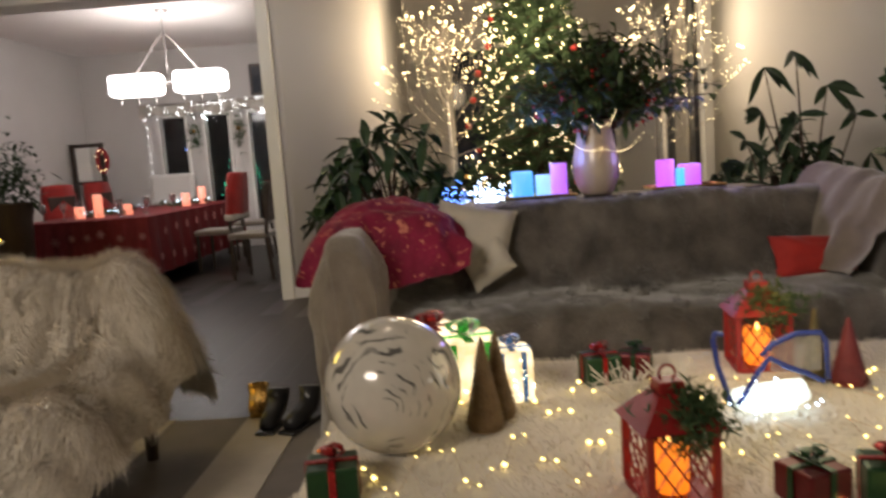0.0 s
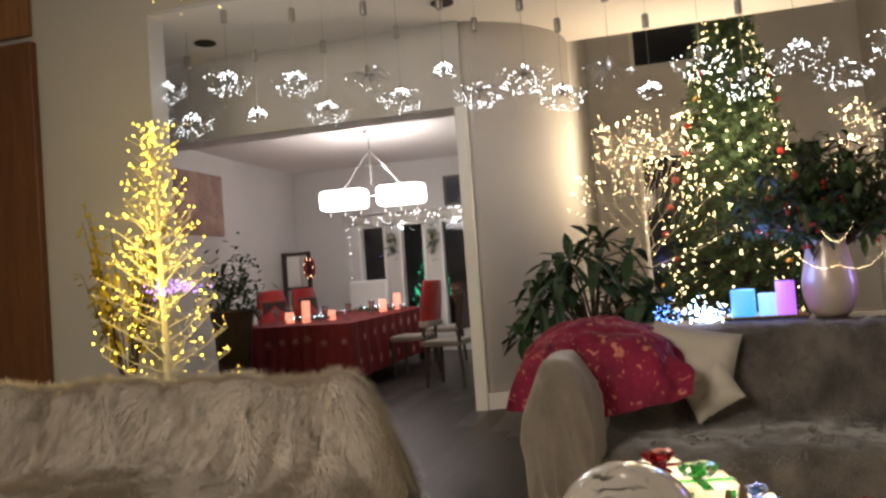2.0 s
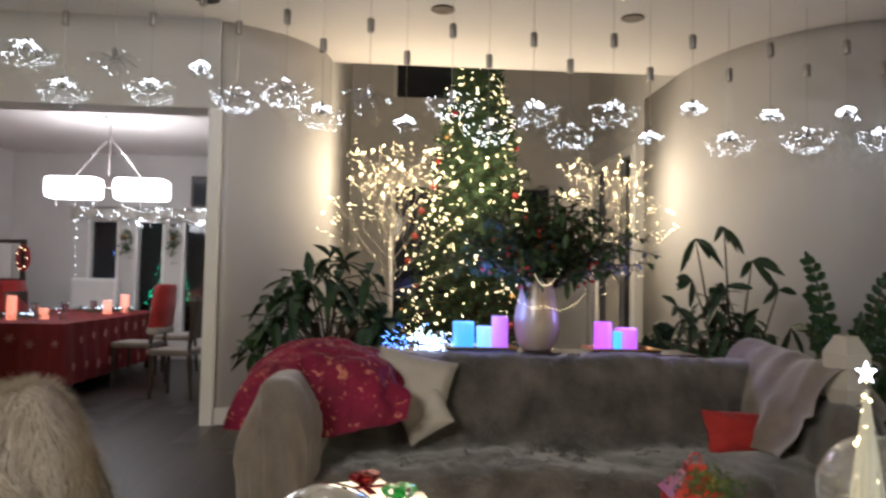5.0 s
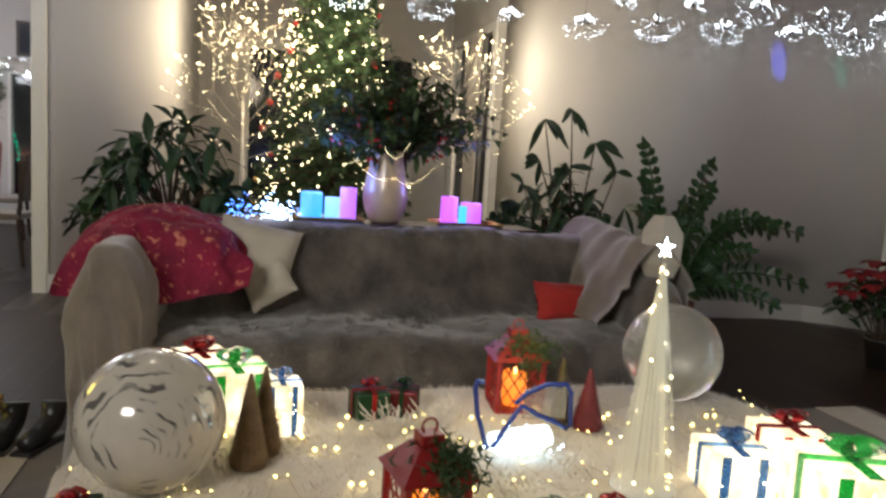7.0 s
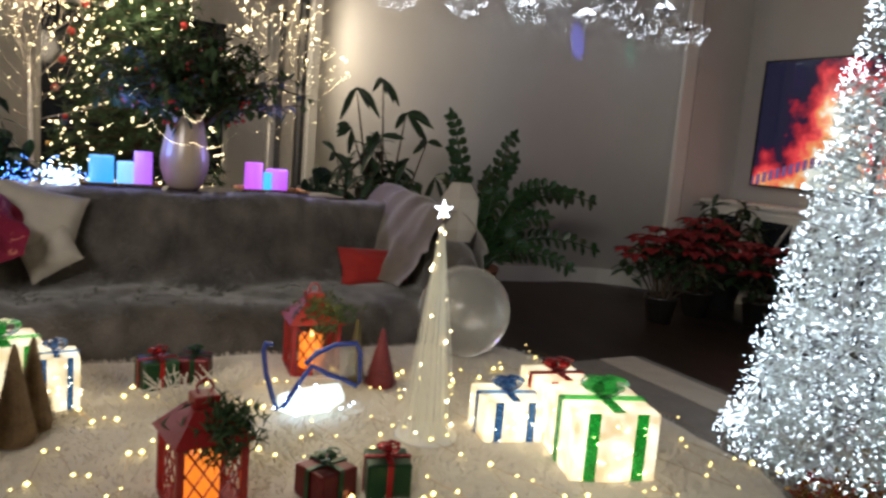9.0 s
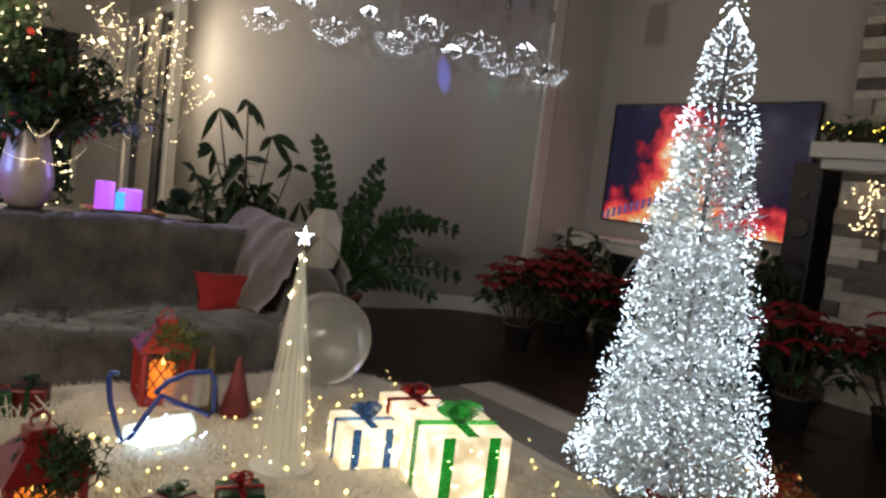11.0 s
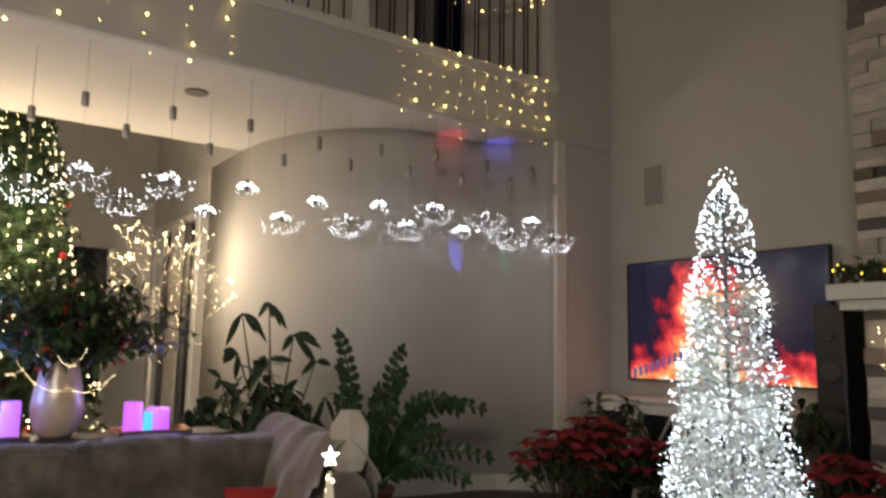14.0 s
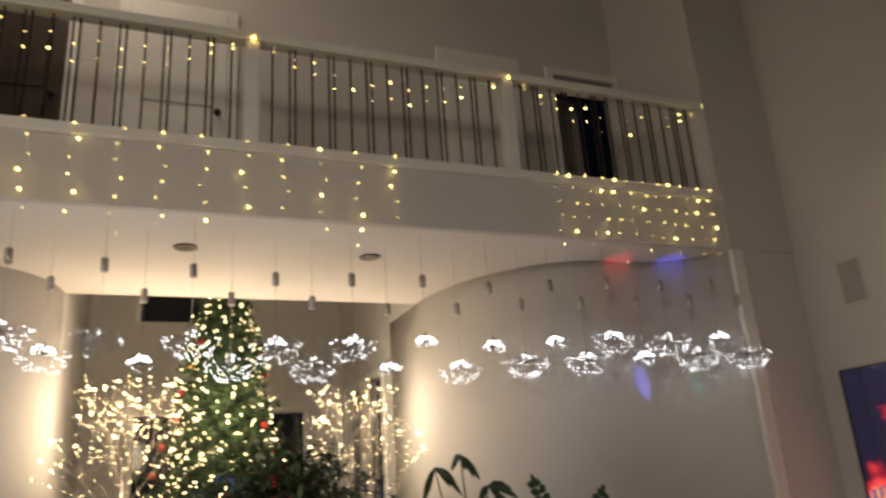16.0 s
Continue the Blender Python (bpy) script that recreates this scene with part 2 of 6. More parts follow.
def thing(name, at, label, category, group="", rz=0.0):
    ob = new(name)
    ob.matrix_world = pose(*at, 0, 0, rz)
    return tagged(ob, label, category, group)


def structure(name, shape, mat, label, smooth=False, bevel=0.0):
    return tagged(link(name, shape, mat, None, smooth, bevel), label, name.split("_")[0], "", "structure")


def lone(name, shape, mat, label, category, group="", smooth=False, bevel=0.0, kind="", flip=True):
    return tagged(link(name, shape, mat, None, smooth, bevel, "", flip), label, category, group, kind)


def wob(x, y, z=0.0, s=1.0, seed=0.0):
    return noise.noise(Vector((x * s + seed, y * s - seed, z * s + 3.1 * seed)))

# ---- the large structure ----
ZC = 3.37      # underside of the gallery
EAVE = 5.03    # the gallery's front edge
LEFT, RIGHT, EAST, WEST, SOUTH, TOP = -3.7, 5.12, 5.9, -6.2, -4.5, 7.6

structure("floor", Shape().span((-7, -5, -0.2), (7.5, 13, 0)), material("floor_base", (0.016, 0.011, 0.008), 0.35, second=(0.026, 0.018, 0.012), scale=2, fine=30, stretch=(0.5, 6, 1)), "dark hardwood floor with a satin finish")

arcL = [(-1.98 + 1.29 * math.sin(a), 7.37 - 1.13 * math.cos(a)) for a in [radians(d) for d in range(20, 91, 5)]]
arcR = [(4.1 - 1.29 * math.sin(a), 7.37 - 1.82 * math.cos(a)) for a in [radians(d) for d in range(90, -1, -5)]]
structure("wall_curved_west", Shape().wall([(-1.53, 6.62)] + arcL + [(-0.69, 7.4)], 0, ZC, 0.02), M_WALL, "curved grey plaster wall beside the dining room opening", True)
structure("wall_dining_inner", Shape().span((-1.53, 6.66, 0), (-1.25, 11.2, 3.0)), M_WALL, "plain painted wall inside the dining room")
structure("wall_curved_east", Shape().wall([(2.81, 8.35), (2.81, 7.4)] + arcR + [(4.5, 5.53), (4.75, 5.44), (4.95, 5.29), (5.08, 5.12), (5.13, 5.0)], 0, ZC, 0.02), M_WALL, "large curved grey plaster wall below the gallery", True)
structure("baseboard_east", Shape().wall([(5.11, 5.05), (5.06, 5.1), (4.93, 5.27), (4.73, 5.42), (4.5, 5.51)] + [(x, y - 0.02) for x, y in reversed(arcR)][:12], 0, 0.14, -0.02), M_WHITE, "white baseboard along the curved wall")
structure("baseboard_west", Shape().wall([(x, y - 0.015) for x, y in arcL], 0, 0.14, -0.02), M_WHITE, "white baseboard on the curved wall")

# header over the dining opening, flush with the curved wall
structure("wall_dining_header", Shape().span((-6.2, 6.27, 2.62), (-1.53, 6.6, 5.2)), M_WALL, "painted header wall over the wide dining opening")
structure("trim_dining_opening", Shape().span((-1.6, 6.255, 0), (-1.5, 6.66, 2.62)), M_WHITE, "white jamb of the dining room opening", bevel=0.004)
structure("wall_north_west", Shape().span((WEST - 0.3, 5.0, 0), (LEFT, 5.2, TOP)), M_WALL, "cream painted wall beside the dining room opening")
structure("wall_passage", Shape().span((-6.3, 5.2, 0), (-6.1, 6.27, ZC)), M_WALL, "plain painted wall of the passage")
# lit version of the door timber: the brightness is in its lighter colour
structure("trim_timber_arch", Shape().span((-6.2, 4.945, 3.36), (-4.78, 4.995, 5.2)), material("lit_timber", (0.36, 0.17, 0.07), 0.5, second=(0.25, 0.11, 0.04), scale=3, fine=30, bump=0.1, depth=0.002, stretch=(6, 6, 0.5)), "wooden panel over the tall door, coloured lighter as if lit", bevel=0.006)
structure("trim_timber", Shape().span((-6.2, 4.93, 0), (-4.75, 4.995, 3.3)), M_TIMBER, "tall orange brown wooden door panel", bevel=0.006)

# gallery slab, its fascia and the upper hall
structure("ceiling_gallery", Shape().span((LEFT - 2.6, EAVE + 0.02, ZC), (EAST, 7.37, ZC + 0.3)), M_CEIL, "cream ceiling below the gallery")
structure("trim_fascia", Shape().span((LEFT, EAVE - 0.04, ZC), (RIGHT, EAVE + 0.02, 3.86)), M_WALL, "grey painted fascia of the gallery")
structure("trim_curb", Shape().span((LEFT, EAVE - 0.08, 3.86), (RIGHT, EAVE + 0.12, 3.95)), M_WHITE, "white moulding along the gallery's edge", bevel=0.015)
structure("floor_gallery", Shape().span((LEFT - 2.6, EAVE + 0.1, 3.68), (EAST, 7.37, 3.85)), M_DARKWOOD, "wooden floor of the gallery")
structure("wall_gallery_back", Shape().span((-6.2, 6.3, 3.85), (4.24, 6.5, TOP)).span((5.06, 6.3, 3.85), (EAST + 0.3, 6.5, TOP)).span((4.24, 6.3, 5.87), (5.06, 6.5, TOP)), M_WALL, "warm lit wall of the upper hall")
structure("wall_alcove_upper_east", Shape().span((2.81, 7.4, ZC), (2.95, 8.35, 5.2)), M_WALL, "plain upper alcove wall")
structure("wall_gallery_dark_room", Shape().span((4.0, 7.3, 3.85), (5.2, 7.4, 6.2)), M_WALL, "wall of an unlit upper room")
structure("trim_gallery_door", Shape().span((4.15, 6.27, 3.85), (4.24, 6.3, 5.96)).span((5.06, 6.27, 3.85), (5.15, 6.3, 5.96)).span((4.24, 6.27, 5.87), (5.06, 6.3, 5.96)), M_WHITE, "white casing of the dark upper doorway", bevel=0.004)

# east side
structure("trim_east_post", Shape().span((RIGHT - 0.01, EAVE - 0.05, 0), (RIGHT + 0.13, EAVE - 0.002, ZC)), M_WHITE, "white corner casing where the curved wall ends", bevel=0.006)
structure("wall_east_return", Shape().span((RIGHT + 0.16, 5.0, 0), (EAST + 0.2, 5.2, ZC)).span((RIGHT - 0.02, 4.98, ZC), (EAST + 0.2, 6.3, TOP)), M_WALL, "grey painted return wall beside the television")
structure("wall_east", Shape().span((EAST, SOUTH, 0), (EAST + 0.2, 5.0, TOP)), M_WALL, "tall grey painted wall behind the television")
structure("wall_south", Shape().span((WEST, SOUTH - 0.2, 0), (EAST, SOUTH, TOP)), M_WALL, "plain painted wall closing the great room")
structure("wall_west", Shape().span((WEST - 0.2, SOUTH, 0), (WEST, 5.0, TOP)), M_WALL, "plain painted wall closing the great room")
structure("ceiling", Shape().span((-6.4, SOUTH - 0.2, TOP), (6.1, 7.4, TOP + 0.2)), M_CEIL, "high white ceiling of the great room")

# alcove behind the sofa
structure("wall_alcove_back", Shape().span((-0.9, 10.8, 0), (-0.1, 11.0, 5.2)).span((-0.1, 10.8, 0), (3.2, 11.0, 0.5)).span((-0.1, 10.8, 2.6), (3.2, 11.0, 3.9)).span((2.3, 10.8, 0.5), (3.2, 11.0, 2.6)).span((-0.1, 10.8, 4.6), (3.2, 11.0, 5.2)).span((1.4, 10.8, 3.9), (3.2, 11.0, 4.6)), M_WALL, "grey alcove wall with dark windows")
structure("wall_alcove_west", Shape().span((-0.75, 7.4, 0), (-0.69, 11.0, 5.2)), M_WALL, "plain alcove side wall")
structure("wall_alcove_east", Shape().span((2.81, 8.35, 2.8), (2.95, 11.0, 5.2)).span((2.81, 10.5, 0), (2.95, 10.8, 2.8)).span((2.81, 8.35, 0), (2.95, 8.75, 2.8)), M_WALL, "alcove side wall with a tall window")
structure("ceiling_alcove", Shape().span((-0.9, 7.37, 5.2), (3.2, 11.0, 5.3)), M_CEIL, "high ceiling of the alcove")
structure("wall_alcove_front", Shape().span((-0.7, 7.4, ZC + 0.3), (2.82, 7.6, 5.2)), M_WALL, "wall over the alcove opening")

# dining room shell
structure("wall_dining_west", Shape().span((-5.8, 6.6, 0), (-5.6, 11.4, 3.0)), M_WALL, "white dining room side wall")
structure("ceiling_dining", Shape().span((-6.0, 6.6, 3.0), (-1.3, 11.6, 3.1)), M_CEIL, "white dining room ceiling")
WINS = [(-4.5, -4.05), (-3.82, -3.4), (-3.15, -2.6), (-2.4, -1.75)]
wd = Shape().span((-5.8, 11.2, 0), (-4.5, 11.4, 3.0)).span((-1.75, 11.2, 0), (-0.9, 11.4, 3.0)).span((-4.5, 11.2, 2.05), (-1.75, 11.4, 3.0)).span((-4.5, 11.2, 0), (-1.75, 11.4, 0.35))
for a, b in zip(WINS, WINS[1:]):
    wd.span((a[1], 11.2, 0.35), (b[0], 11.4, 2.05))
structure("wall_dining_back", wd, M_WALL, "white dining room wall with a row of dark windows")
structure("backdrop", Shape().span((-9, 16, -0.2), (6, 16.1, 8)), material("night", (0.004, 0.005, 0.009), 0.9), "dark night outside the windows")
structure("rug", Shape().span((-1.62, -1.0, 0.002), (3.3, 3.22, 0.014)), M_RUG_D, "grey rug with pale stripes")

# ---- fabrics, plants and lights ----
M_GREYFUR = material("grey_plush", (0.16, 0.14, 0.127), 0.95, second=(0.028, 0.024, 0.022), scale=6, fine=140, bump=0.7, depth=0.015, sheen=0.5)
M_BEIGE = material("beige_plush", (0.22, 0.185, 0.15), 0.95, second=(0.13, 0.105, 0.085), scale=9, fine=140, bump=0.6, depth=0.012, sheen=0.5)
M_WHITEFUR = material("cream_long_fur", (0.86, 0.8, 0.7), 0.95, second=(0.68, 0.6, 0.5), scale=6, fine=110, bump=0.8, depth=0.02, sheen=0.5)
M_SNOW = material("white_fur_cloth", (0.72, 0.67, 0.58), 0.95, second=(0.62, 0.56, 0.48), scale=5, fine=60, bump=0.5, depth=0.01, sheen=0.4)
M_LINEN = material("white_linen", (0.5, 0.465, 0.41), 0.9, second=(0.4, 0.37, 0.32), scale=6, fine=200, bump=0.3, depth=0.004)
M_REDCLOTH = material("red_cloth", (0.42, 0.02, 0.015), 0.8, second=(0.26, 0.012, 0.01), scale=8, fine=160, bump=0.3, depth=0.004, sheen=0.2)
M_LEAF = material("dark_leaf", (0.018, 0.04, 0.016), 0.4, second=(0.035, 0.07, 0.025), scale=14, fine=80, bump=0.15, depth=0.002)
M_ZZ = material("glossy_leaf", (0.018, 0.05, 0.016), 0.32, second=(0.035, 0.085, 0.025), scale=14, fine=80, bump=0.1, depth=0.001)
M_NEEDLE = material("fir_needle", (0.03, 0.065, 0.025), 0.6, second=(0.06, 0.1, 0.035), scale=12, fine=80, bump=0)
M_BARK = material("brown_bark", (0.1, 0.065, 0.04), 0.9, second=(0.05, 0.035, 0.02), scale=20, fine=90, bump=0.6, depth=0.01)
M_BIRCH = material("white_birch_wire", (0.72, 0.68, 0.62), 0.7, second=(0.5, 0.46, 0.42), scale=20, fine=90, bump=0.2, depth=0.003)
M_POT = material("dark_pot", (0.03, 0.03, 0.032), 0.4, second=(0.05, 0.05, 0.05), scale=8, fine=60)
M_SOIL = material("soil", (0.02, 0.014, 0.01), 1.0, fine=90, bump=0.8, depth=0.01)
M_REDLEAF = material("red_bract", (0.3, 0.008, 0.014), 0.6, second=(0.15, 0.005, 0.01), scale=10, fine=70, bump=0.2, depth=0.002)
M_BERRY = material("red_berry", (0.45, 0.03, 0.02), 0.3, second=(0.3, 0.02, 0.015), scale=20, fine=90, bump=0)
M_GOLD = material("gold_ornament", (0.7, 0.45, 0.15), 0.25, 0.9, second=(0.55, 0.33, 0.1), scale=20, fine=90, bump=0)
M_CERAMIC = material("cream_ceramic", (0.5, 0.41, 0.31), 0.3, second=(0.43, 0.35, 0.27), scale=6, fine=60, bump=0.03, depth=0.001, coat=0.4)


def bulb(name, colour, power):
    return material(name, colour, 0.5, glow=colour, power=power, bump=0)


B_WARM = bulb("warm_bulb", (1.0, 0.74, 0.36), 11)
B_WHITE = bulb("cool_bulb", (0.84, 0.95, 1.0), 8)
B_AMBER = bulb("amber_bulb", (1.0, 0.66, 0.06), 9)
B_ICICLE = bulb("icicle_bulb", (1.0, 0.74, 0.22), 7)
B_BLUE = bulb("blue_bulb", (0.12, 0.3, 1.0), 8)
B_ICE = bulb("ice_bulb", (0.6, 0.8, 1.0), 10)
B_GREEN = bulb("green_bulb", (0.05, 0.9, 0.45), 3)
B_VIOLET = bulb("violet_bulb", (0.4, 0.2, 1.0), 4)


def tuft(shape, p, n, r, length, rng, spread=0.8, width=0.012):
    """A cluster of thin needles that leave p."""
    for _ in range(n):
        d = Vector((rng.gauss(0, spread), rng.gauss(0, spread), rng.gauss(0.1, spread))).normalized()
        q = Vector(p) + d * length * rng.uniform(0.6, 1)
        s = d.cross(Vector((rng.random(), rng.random(), rng.random()))).normalized() * width
        shape.add([Vector(p) - s, Vector(p) + s, q], [(0, 1, 2)])


# ---- sofa with throws ----
def smooth_profile(pts, n):
    """n points along a rounded line through pts."""
    out = []
    for _ in range(2):
        fine = [pts[0]]
        for a, b in zip(pts, pts[1:]):
            fine += [(a[0] * .75 + b[0] * .25, a[1] * .75 + b[1] * .25), (a[0] * .25 + b[0] * .75, a[1] * .25 + b[1] * .75)]
        pts = fine + [pts[-1]]
    ln = [0]
    for a, b in zip(pts, pts[1:]):
        ln.append(ln[-1] + math.dist(a, b))
    for i in range(n):
        s = ln[-1] * i / (n - 1)
        k = max(j for j in range(len(ln)) if ln[j] <= s + 1e-9)
        k = min(k, len(pts) - 2)
        u = (s - ln[k]) / max(1e-9, ln[k + 1] - ln[k])
        out.append((pts[k][0] * (1 - u) + pts[k + 1][0] * u, pts[k][1] * (1 - u) + pts[k + 1][1] * u))
    return out


def draped(prof, x0, x1, nx, amp, seed, s1=2.2, s2=9.0):
    """A cloth that follows a (y, z) profile from x0 to x1, with folds."""
    rows = []
    for i in range(nx + 1):
        x = x0 + (x1 - x0) * i / nx
        row = []
        for k, (y, z) in enumerate(prof):
            f = wob(x, y, z, s1, seed) * amp + wob(x * 1.5, y, z * 0.6, s2, seed + 5) * amp * 0.35
            row.append((x + 0.3 * f, y - f * 0.8, z + f * 0.7))
        rows.append(row)
    return rows


def loft_arm(cx, w, y0, y1, z1, seed, amp=0.015, n=26):
    """A rounded upright sofa arm covered by cloth: width w about cx."""
    rows = []
    for i in range(n + 1):
        y = y0 + (y1 - y0) * i / n
        front = max(0.0, 1 - (y - y0) / 0.10)
        drop = 0.06 * front ** 2
        row = []
        for k in range(25):
            a = math.pi * k / 24
            cxx, sz = -math.copysign(abs(math.cos(a)) ** 0.7, math.cos(a)), math.sin(a) ** 0.45
            xx = cx + w / 2 * cxx * (1 - 0.25 * front ** 2)
            zz = 0.03 + (z1 - drop - 0.03) * sz
            f = wob(xx * 2, y * 1.2, zz, 4.5, seed) * amp + 0.4 * amp * math.sin(y * 30 + 3 * math.sin(zz * 4)) * (1 - sz * 0.7)
            row.append((xx + f * 1.6, y + f, zz + f * 0.6))
        rows.append(row)
    sh = Shape().grid(rows)
    c = (cx, y1, z1 * 0.45)
    sh.add([c] + rows[-1], [(0, j, j + 1) for j in range(1, len(rows[-1]))])
    face = []
    for j in range(15):
        u = j / 14
        row = []
        for x, y, z in rows[0]:
            xx, zz = cx + (x - cx) * (1 - u), 0.03 + (z - 0.03) * (1 - 0.85 * u)
            fold = math.sin((xx - cx) * 44 + 2.2 * math.sin(zz * 5 + seed) + seed) * (0.7 + 0.3 * (1 - zz / z1)) * min(1.0, 5 * u)
            row.append((xx, y - 0.035 * math.sin(math.pi * min(1.0, u * 1.6) / 2) - amp * 1.5 * fold, zz))
        face.append(row)
    sh.grid(face)
    return sh


sofa = thing("sofa", (0.65, 3.2, 0), "wide grey plush sofa covered by throws", "sofa")
sofa.matrix_world = Matrix()
part("base", Shape().span((-0.5, 2.86, 0.08), (1.8, 3.66, 0.36)), M_GREYFUR, sofa, bevel=0.03)
for lx in (-0.42, 1.72):
    for ly in (2.92, 3.58):
        part("leg", Shape().rod((lx, ly, 0), (lx, ly, 0.1), 0.022, 0.03), M_DARKWOOD, sofa)
prof = smooth_profile([(3.68, 0.2), (3.68, 0.8), (3.66, 0.875), (3.5, 0.885), (3.42, 0.84), (3.36, 0.6), (3.3, 0.49), (3.1, 0.5), (2.88, 0.5), (2.8, 0.46), (2.78, 0.3), (2.79, 0.07)], 70)
part("cover", Shape().grid(draped(prof, -0.42, 1.72, 130, 0.046, 1.3, s2=13.0)), M_GREYFUR, sofa, "grey plush throw over back and seat", True)
plush = Shape()
prow = draped(prof, -0.42, 1.72, 130, 0.046, 1.3, s2=13.0)
rng = random.Random(9)
for _ in range(60000):
    i, k = rng.randrange(len(prow) - 1), rng.randrange(20, len(prow[0]) - 1)
    p, q, r_ = Vector(prow[i][k]), Vector(prow[i + 1][k]), Vector(prow[i][k + 1])
    c = p + (q - p) * rng.random() + (r_ - p) * rng.random()
    nn = (q - p).cross(r_ - p).normalized()
    nn = nn if nn.y < 0 or nn.z > 0.5 else -nn
    d = (nn * 0.3 + Vector((wob(c.x, c.y, c.z, 6, 1), -0.9 if nn.z > 0.6 else -0.3, -0.7 * (nn.z < 0.6) + wob(c.x, c.y, c.z, 6, 4)))).normalized() * rng.uniform(0.009, 0.022)
    s_ = d.cross(nn)
    s_ = s_.normalized() * 0.0018 if s_.length > 1e-6 else Vector((0.003, 0, 0))
    plush.add([c - s_, c + s_, c + d], [(0, 1, 2)])
tagged(part("plush", plush, M_GREYFUR, sofa, flip=False), kind="stuff")
part("arm", loft_arm(-0.46, 0.29, 2.74, 3.62, 0.85, 4.0, 0.024), M_BEIGE, sofa, "arm under a beige plush throw", True)
part("arm", loft_arm(1.78, 0.26, 2.8, 3.62, 0.76, 7.0), M_GREYFUR, sofa, "arm under grey plush", True)

# beige throw sliding off the far arm
tp = smooth_profile([(1.5, 0.52), (1.56, 0.6), (1.6, 0.74), (1.7, 0.9), (1.84, 0.86), (1.93, 0.7), (1.95, 0.35)], 40)
rows = []
for i in range(31):
    u = i / 30
    rows.append([(x + 0.05 * wob(z, u, 0, 5, 7), 2.84 + 0.8 * u + 0.06 * (z < 0.7) * (1 - u) + 0.04 * wob(x, z, u, 5, 2), z + 0.04 * wob(x, u, 0, 7, 3) + 0.012 + 0.06 * u * (z > 0.55)) for x, z in tp])
lone("throw", Shape().grid(rows), M_BEIGE, "beige plush throw bunched over the sofa arm", "throw", smooth=True)

# fuchsia blanket over the other arm and the sofa's back
M_FUCHSIA = material("fuchsia_floral_fleece", (0.25, 0.005, 0.045), 0.85, second=(0.12, 0.003, 0.022), scale=7, fine=120, bump=0.3, depth=0.004)
nt = M_FUCHSIA.node_tree
vor, thr, mixf = nt.nodes.new("ShaderNodeTexNoise"), nt.nodes.new("ShaderNodeMapRange"), nt.nodes.new("ShaderNodeMix")
tcf = nt.nodes.new("ShaderNodeTexCoord")
vor.inputs["Scale"].default_value = 26
vor.inputs["Detail"].default_value = 3
vor.inputs["Distortion"].default_value = 1.2
nt.links.new(tcf.outputs["Object"], vor.inputs["Vector"])
thr.inputs["From Min"].default_value, thr.inputs["From Max"].default_value = 0.6, 0.68
nt.links.new(vor.outputs["Fac"], thr.inputs["Value"])
mixf.data_type = "RGBA"
bs = nt.nodes["Principled BSDF"]
nt.links.new(bs.inputs["Base Color"].links[0].from_socket, mixf.inputs["A"])
mixf.inputs["B"].default_value = (0.5, 0.17, 0.12, 1)
nt.links.new(thr.outputs[0], mixf.inputs["Factor"])
nt.links.new(mixf.outputs["Result"], bs.inputs["Base Color"])
rows = []
for i in range(81):
    u = i / 80
    row = []
    front, low, high = 2.9 + 0.16 * u, 0.65 - 0.05 * math.sin(math.pi * u), 0.66 + 0.275 * math.sin(math.pi * (0.9 * u + 0.06)) ** 0.5
    for k in range(71):
        v = k / 70
        x = -0.68 + 0.69 * u + 0.02 * math.sin(6 * v)
        y = front + (3.72 - front) * v - 0.06 * math.sin(math.pi * min(1.0, v * 2.2))
        z = low + (high - low) * math.sin(math.pi / 2 * min(1.0, v * 2.4)) ** 0.75 - 0.06 * max(0.0, v - 0.7)
        f = wob(x, y, z, 4.5, 9) * 0.045 + wob(x, y, z, 11, 2) * 0.026 + wob(x, y, z, 24, 6) * 0.009
        row.append((x + f * 0.5, y - f, z + f * 0.8))
    rows.append(row)
lone("fleece_blanket", Shape().grid(rows), M_FUCHSIA, "crumpled fuchsia fleece blanket with floral print", "blanket", smooth=True)


def cushion(name, w, h, d, m, mat, label, category):
    rows = []
    for i in range(17):
        u = i / 8 - 1
        for_k = []
        for k in range(17):
            v = k / 8 - 1
            t = ((1 - u ** 4) * (1 - v ** 4)) ** 0.5
            for_k.append((w / 2 * u * (1 - 0.06 * (1 - v * v)), h / 2 * v * (1 - 0.06 * (1 - u * u)), d / 2 * t + 0.012 * wob(u, v, 0, 3, w * 9)))
        rows.append(for_k)
    sh = Shape().grid(rows)
    sh.grid([[(x, y, -z) for x, y, z in r] for r in rows])
    ob = lone(name, sh, mat, label, category, smooth=True)
    ob.matrix_world = m
    return ob


cushion("cushion", 0.36, 0.3, 0.14, pose(0.04, 3.36, 0.745, 72, 12, -8), M_LINEN, "white linen cushion leaning on the sofa", "cushion")
cushion("cushion", 0.22, 0.18, 0.09, pose(0.1, 3.27, 0.63, 60, -32, -10), M_LINEN, "white linen cushion slumped behind the blanket", "cushion")
cushion("cushion", 0.42, 0.2, 0.14, pose(1.52, 3.22, 0.57, 62, 4, 8), M_REDCLOTH, "small red cushion half under the throw", "cushion")

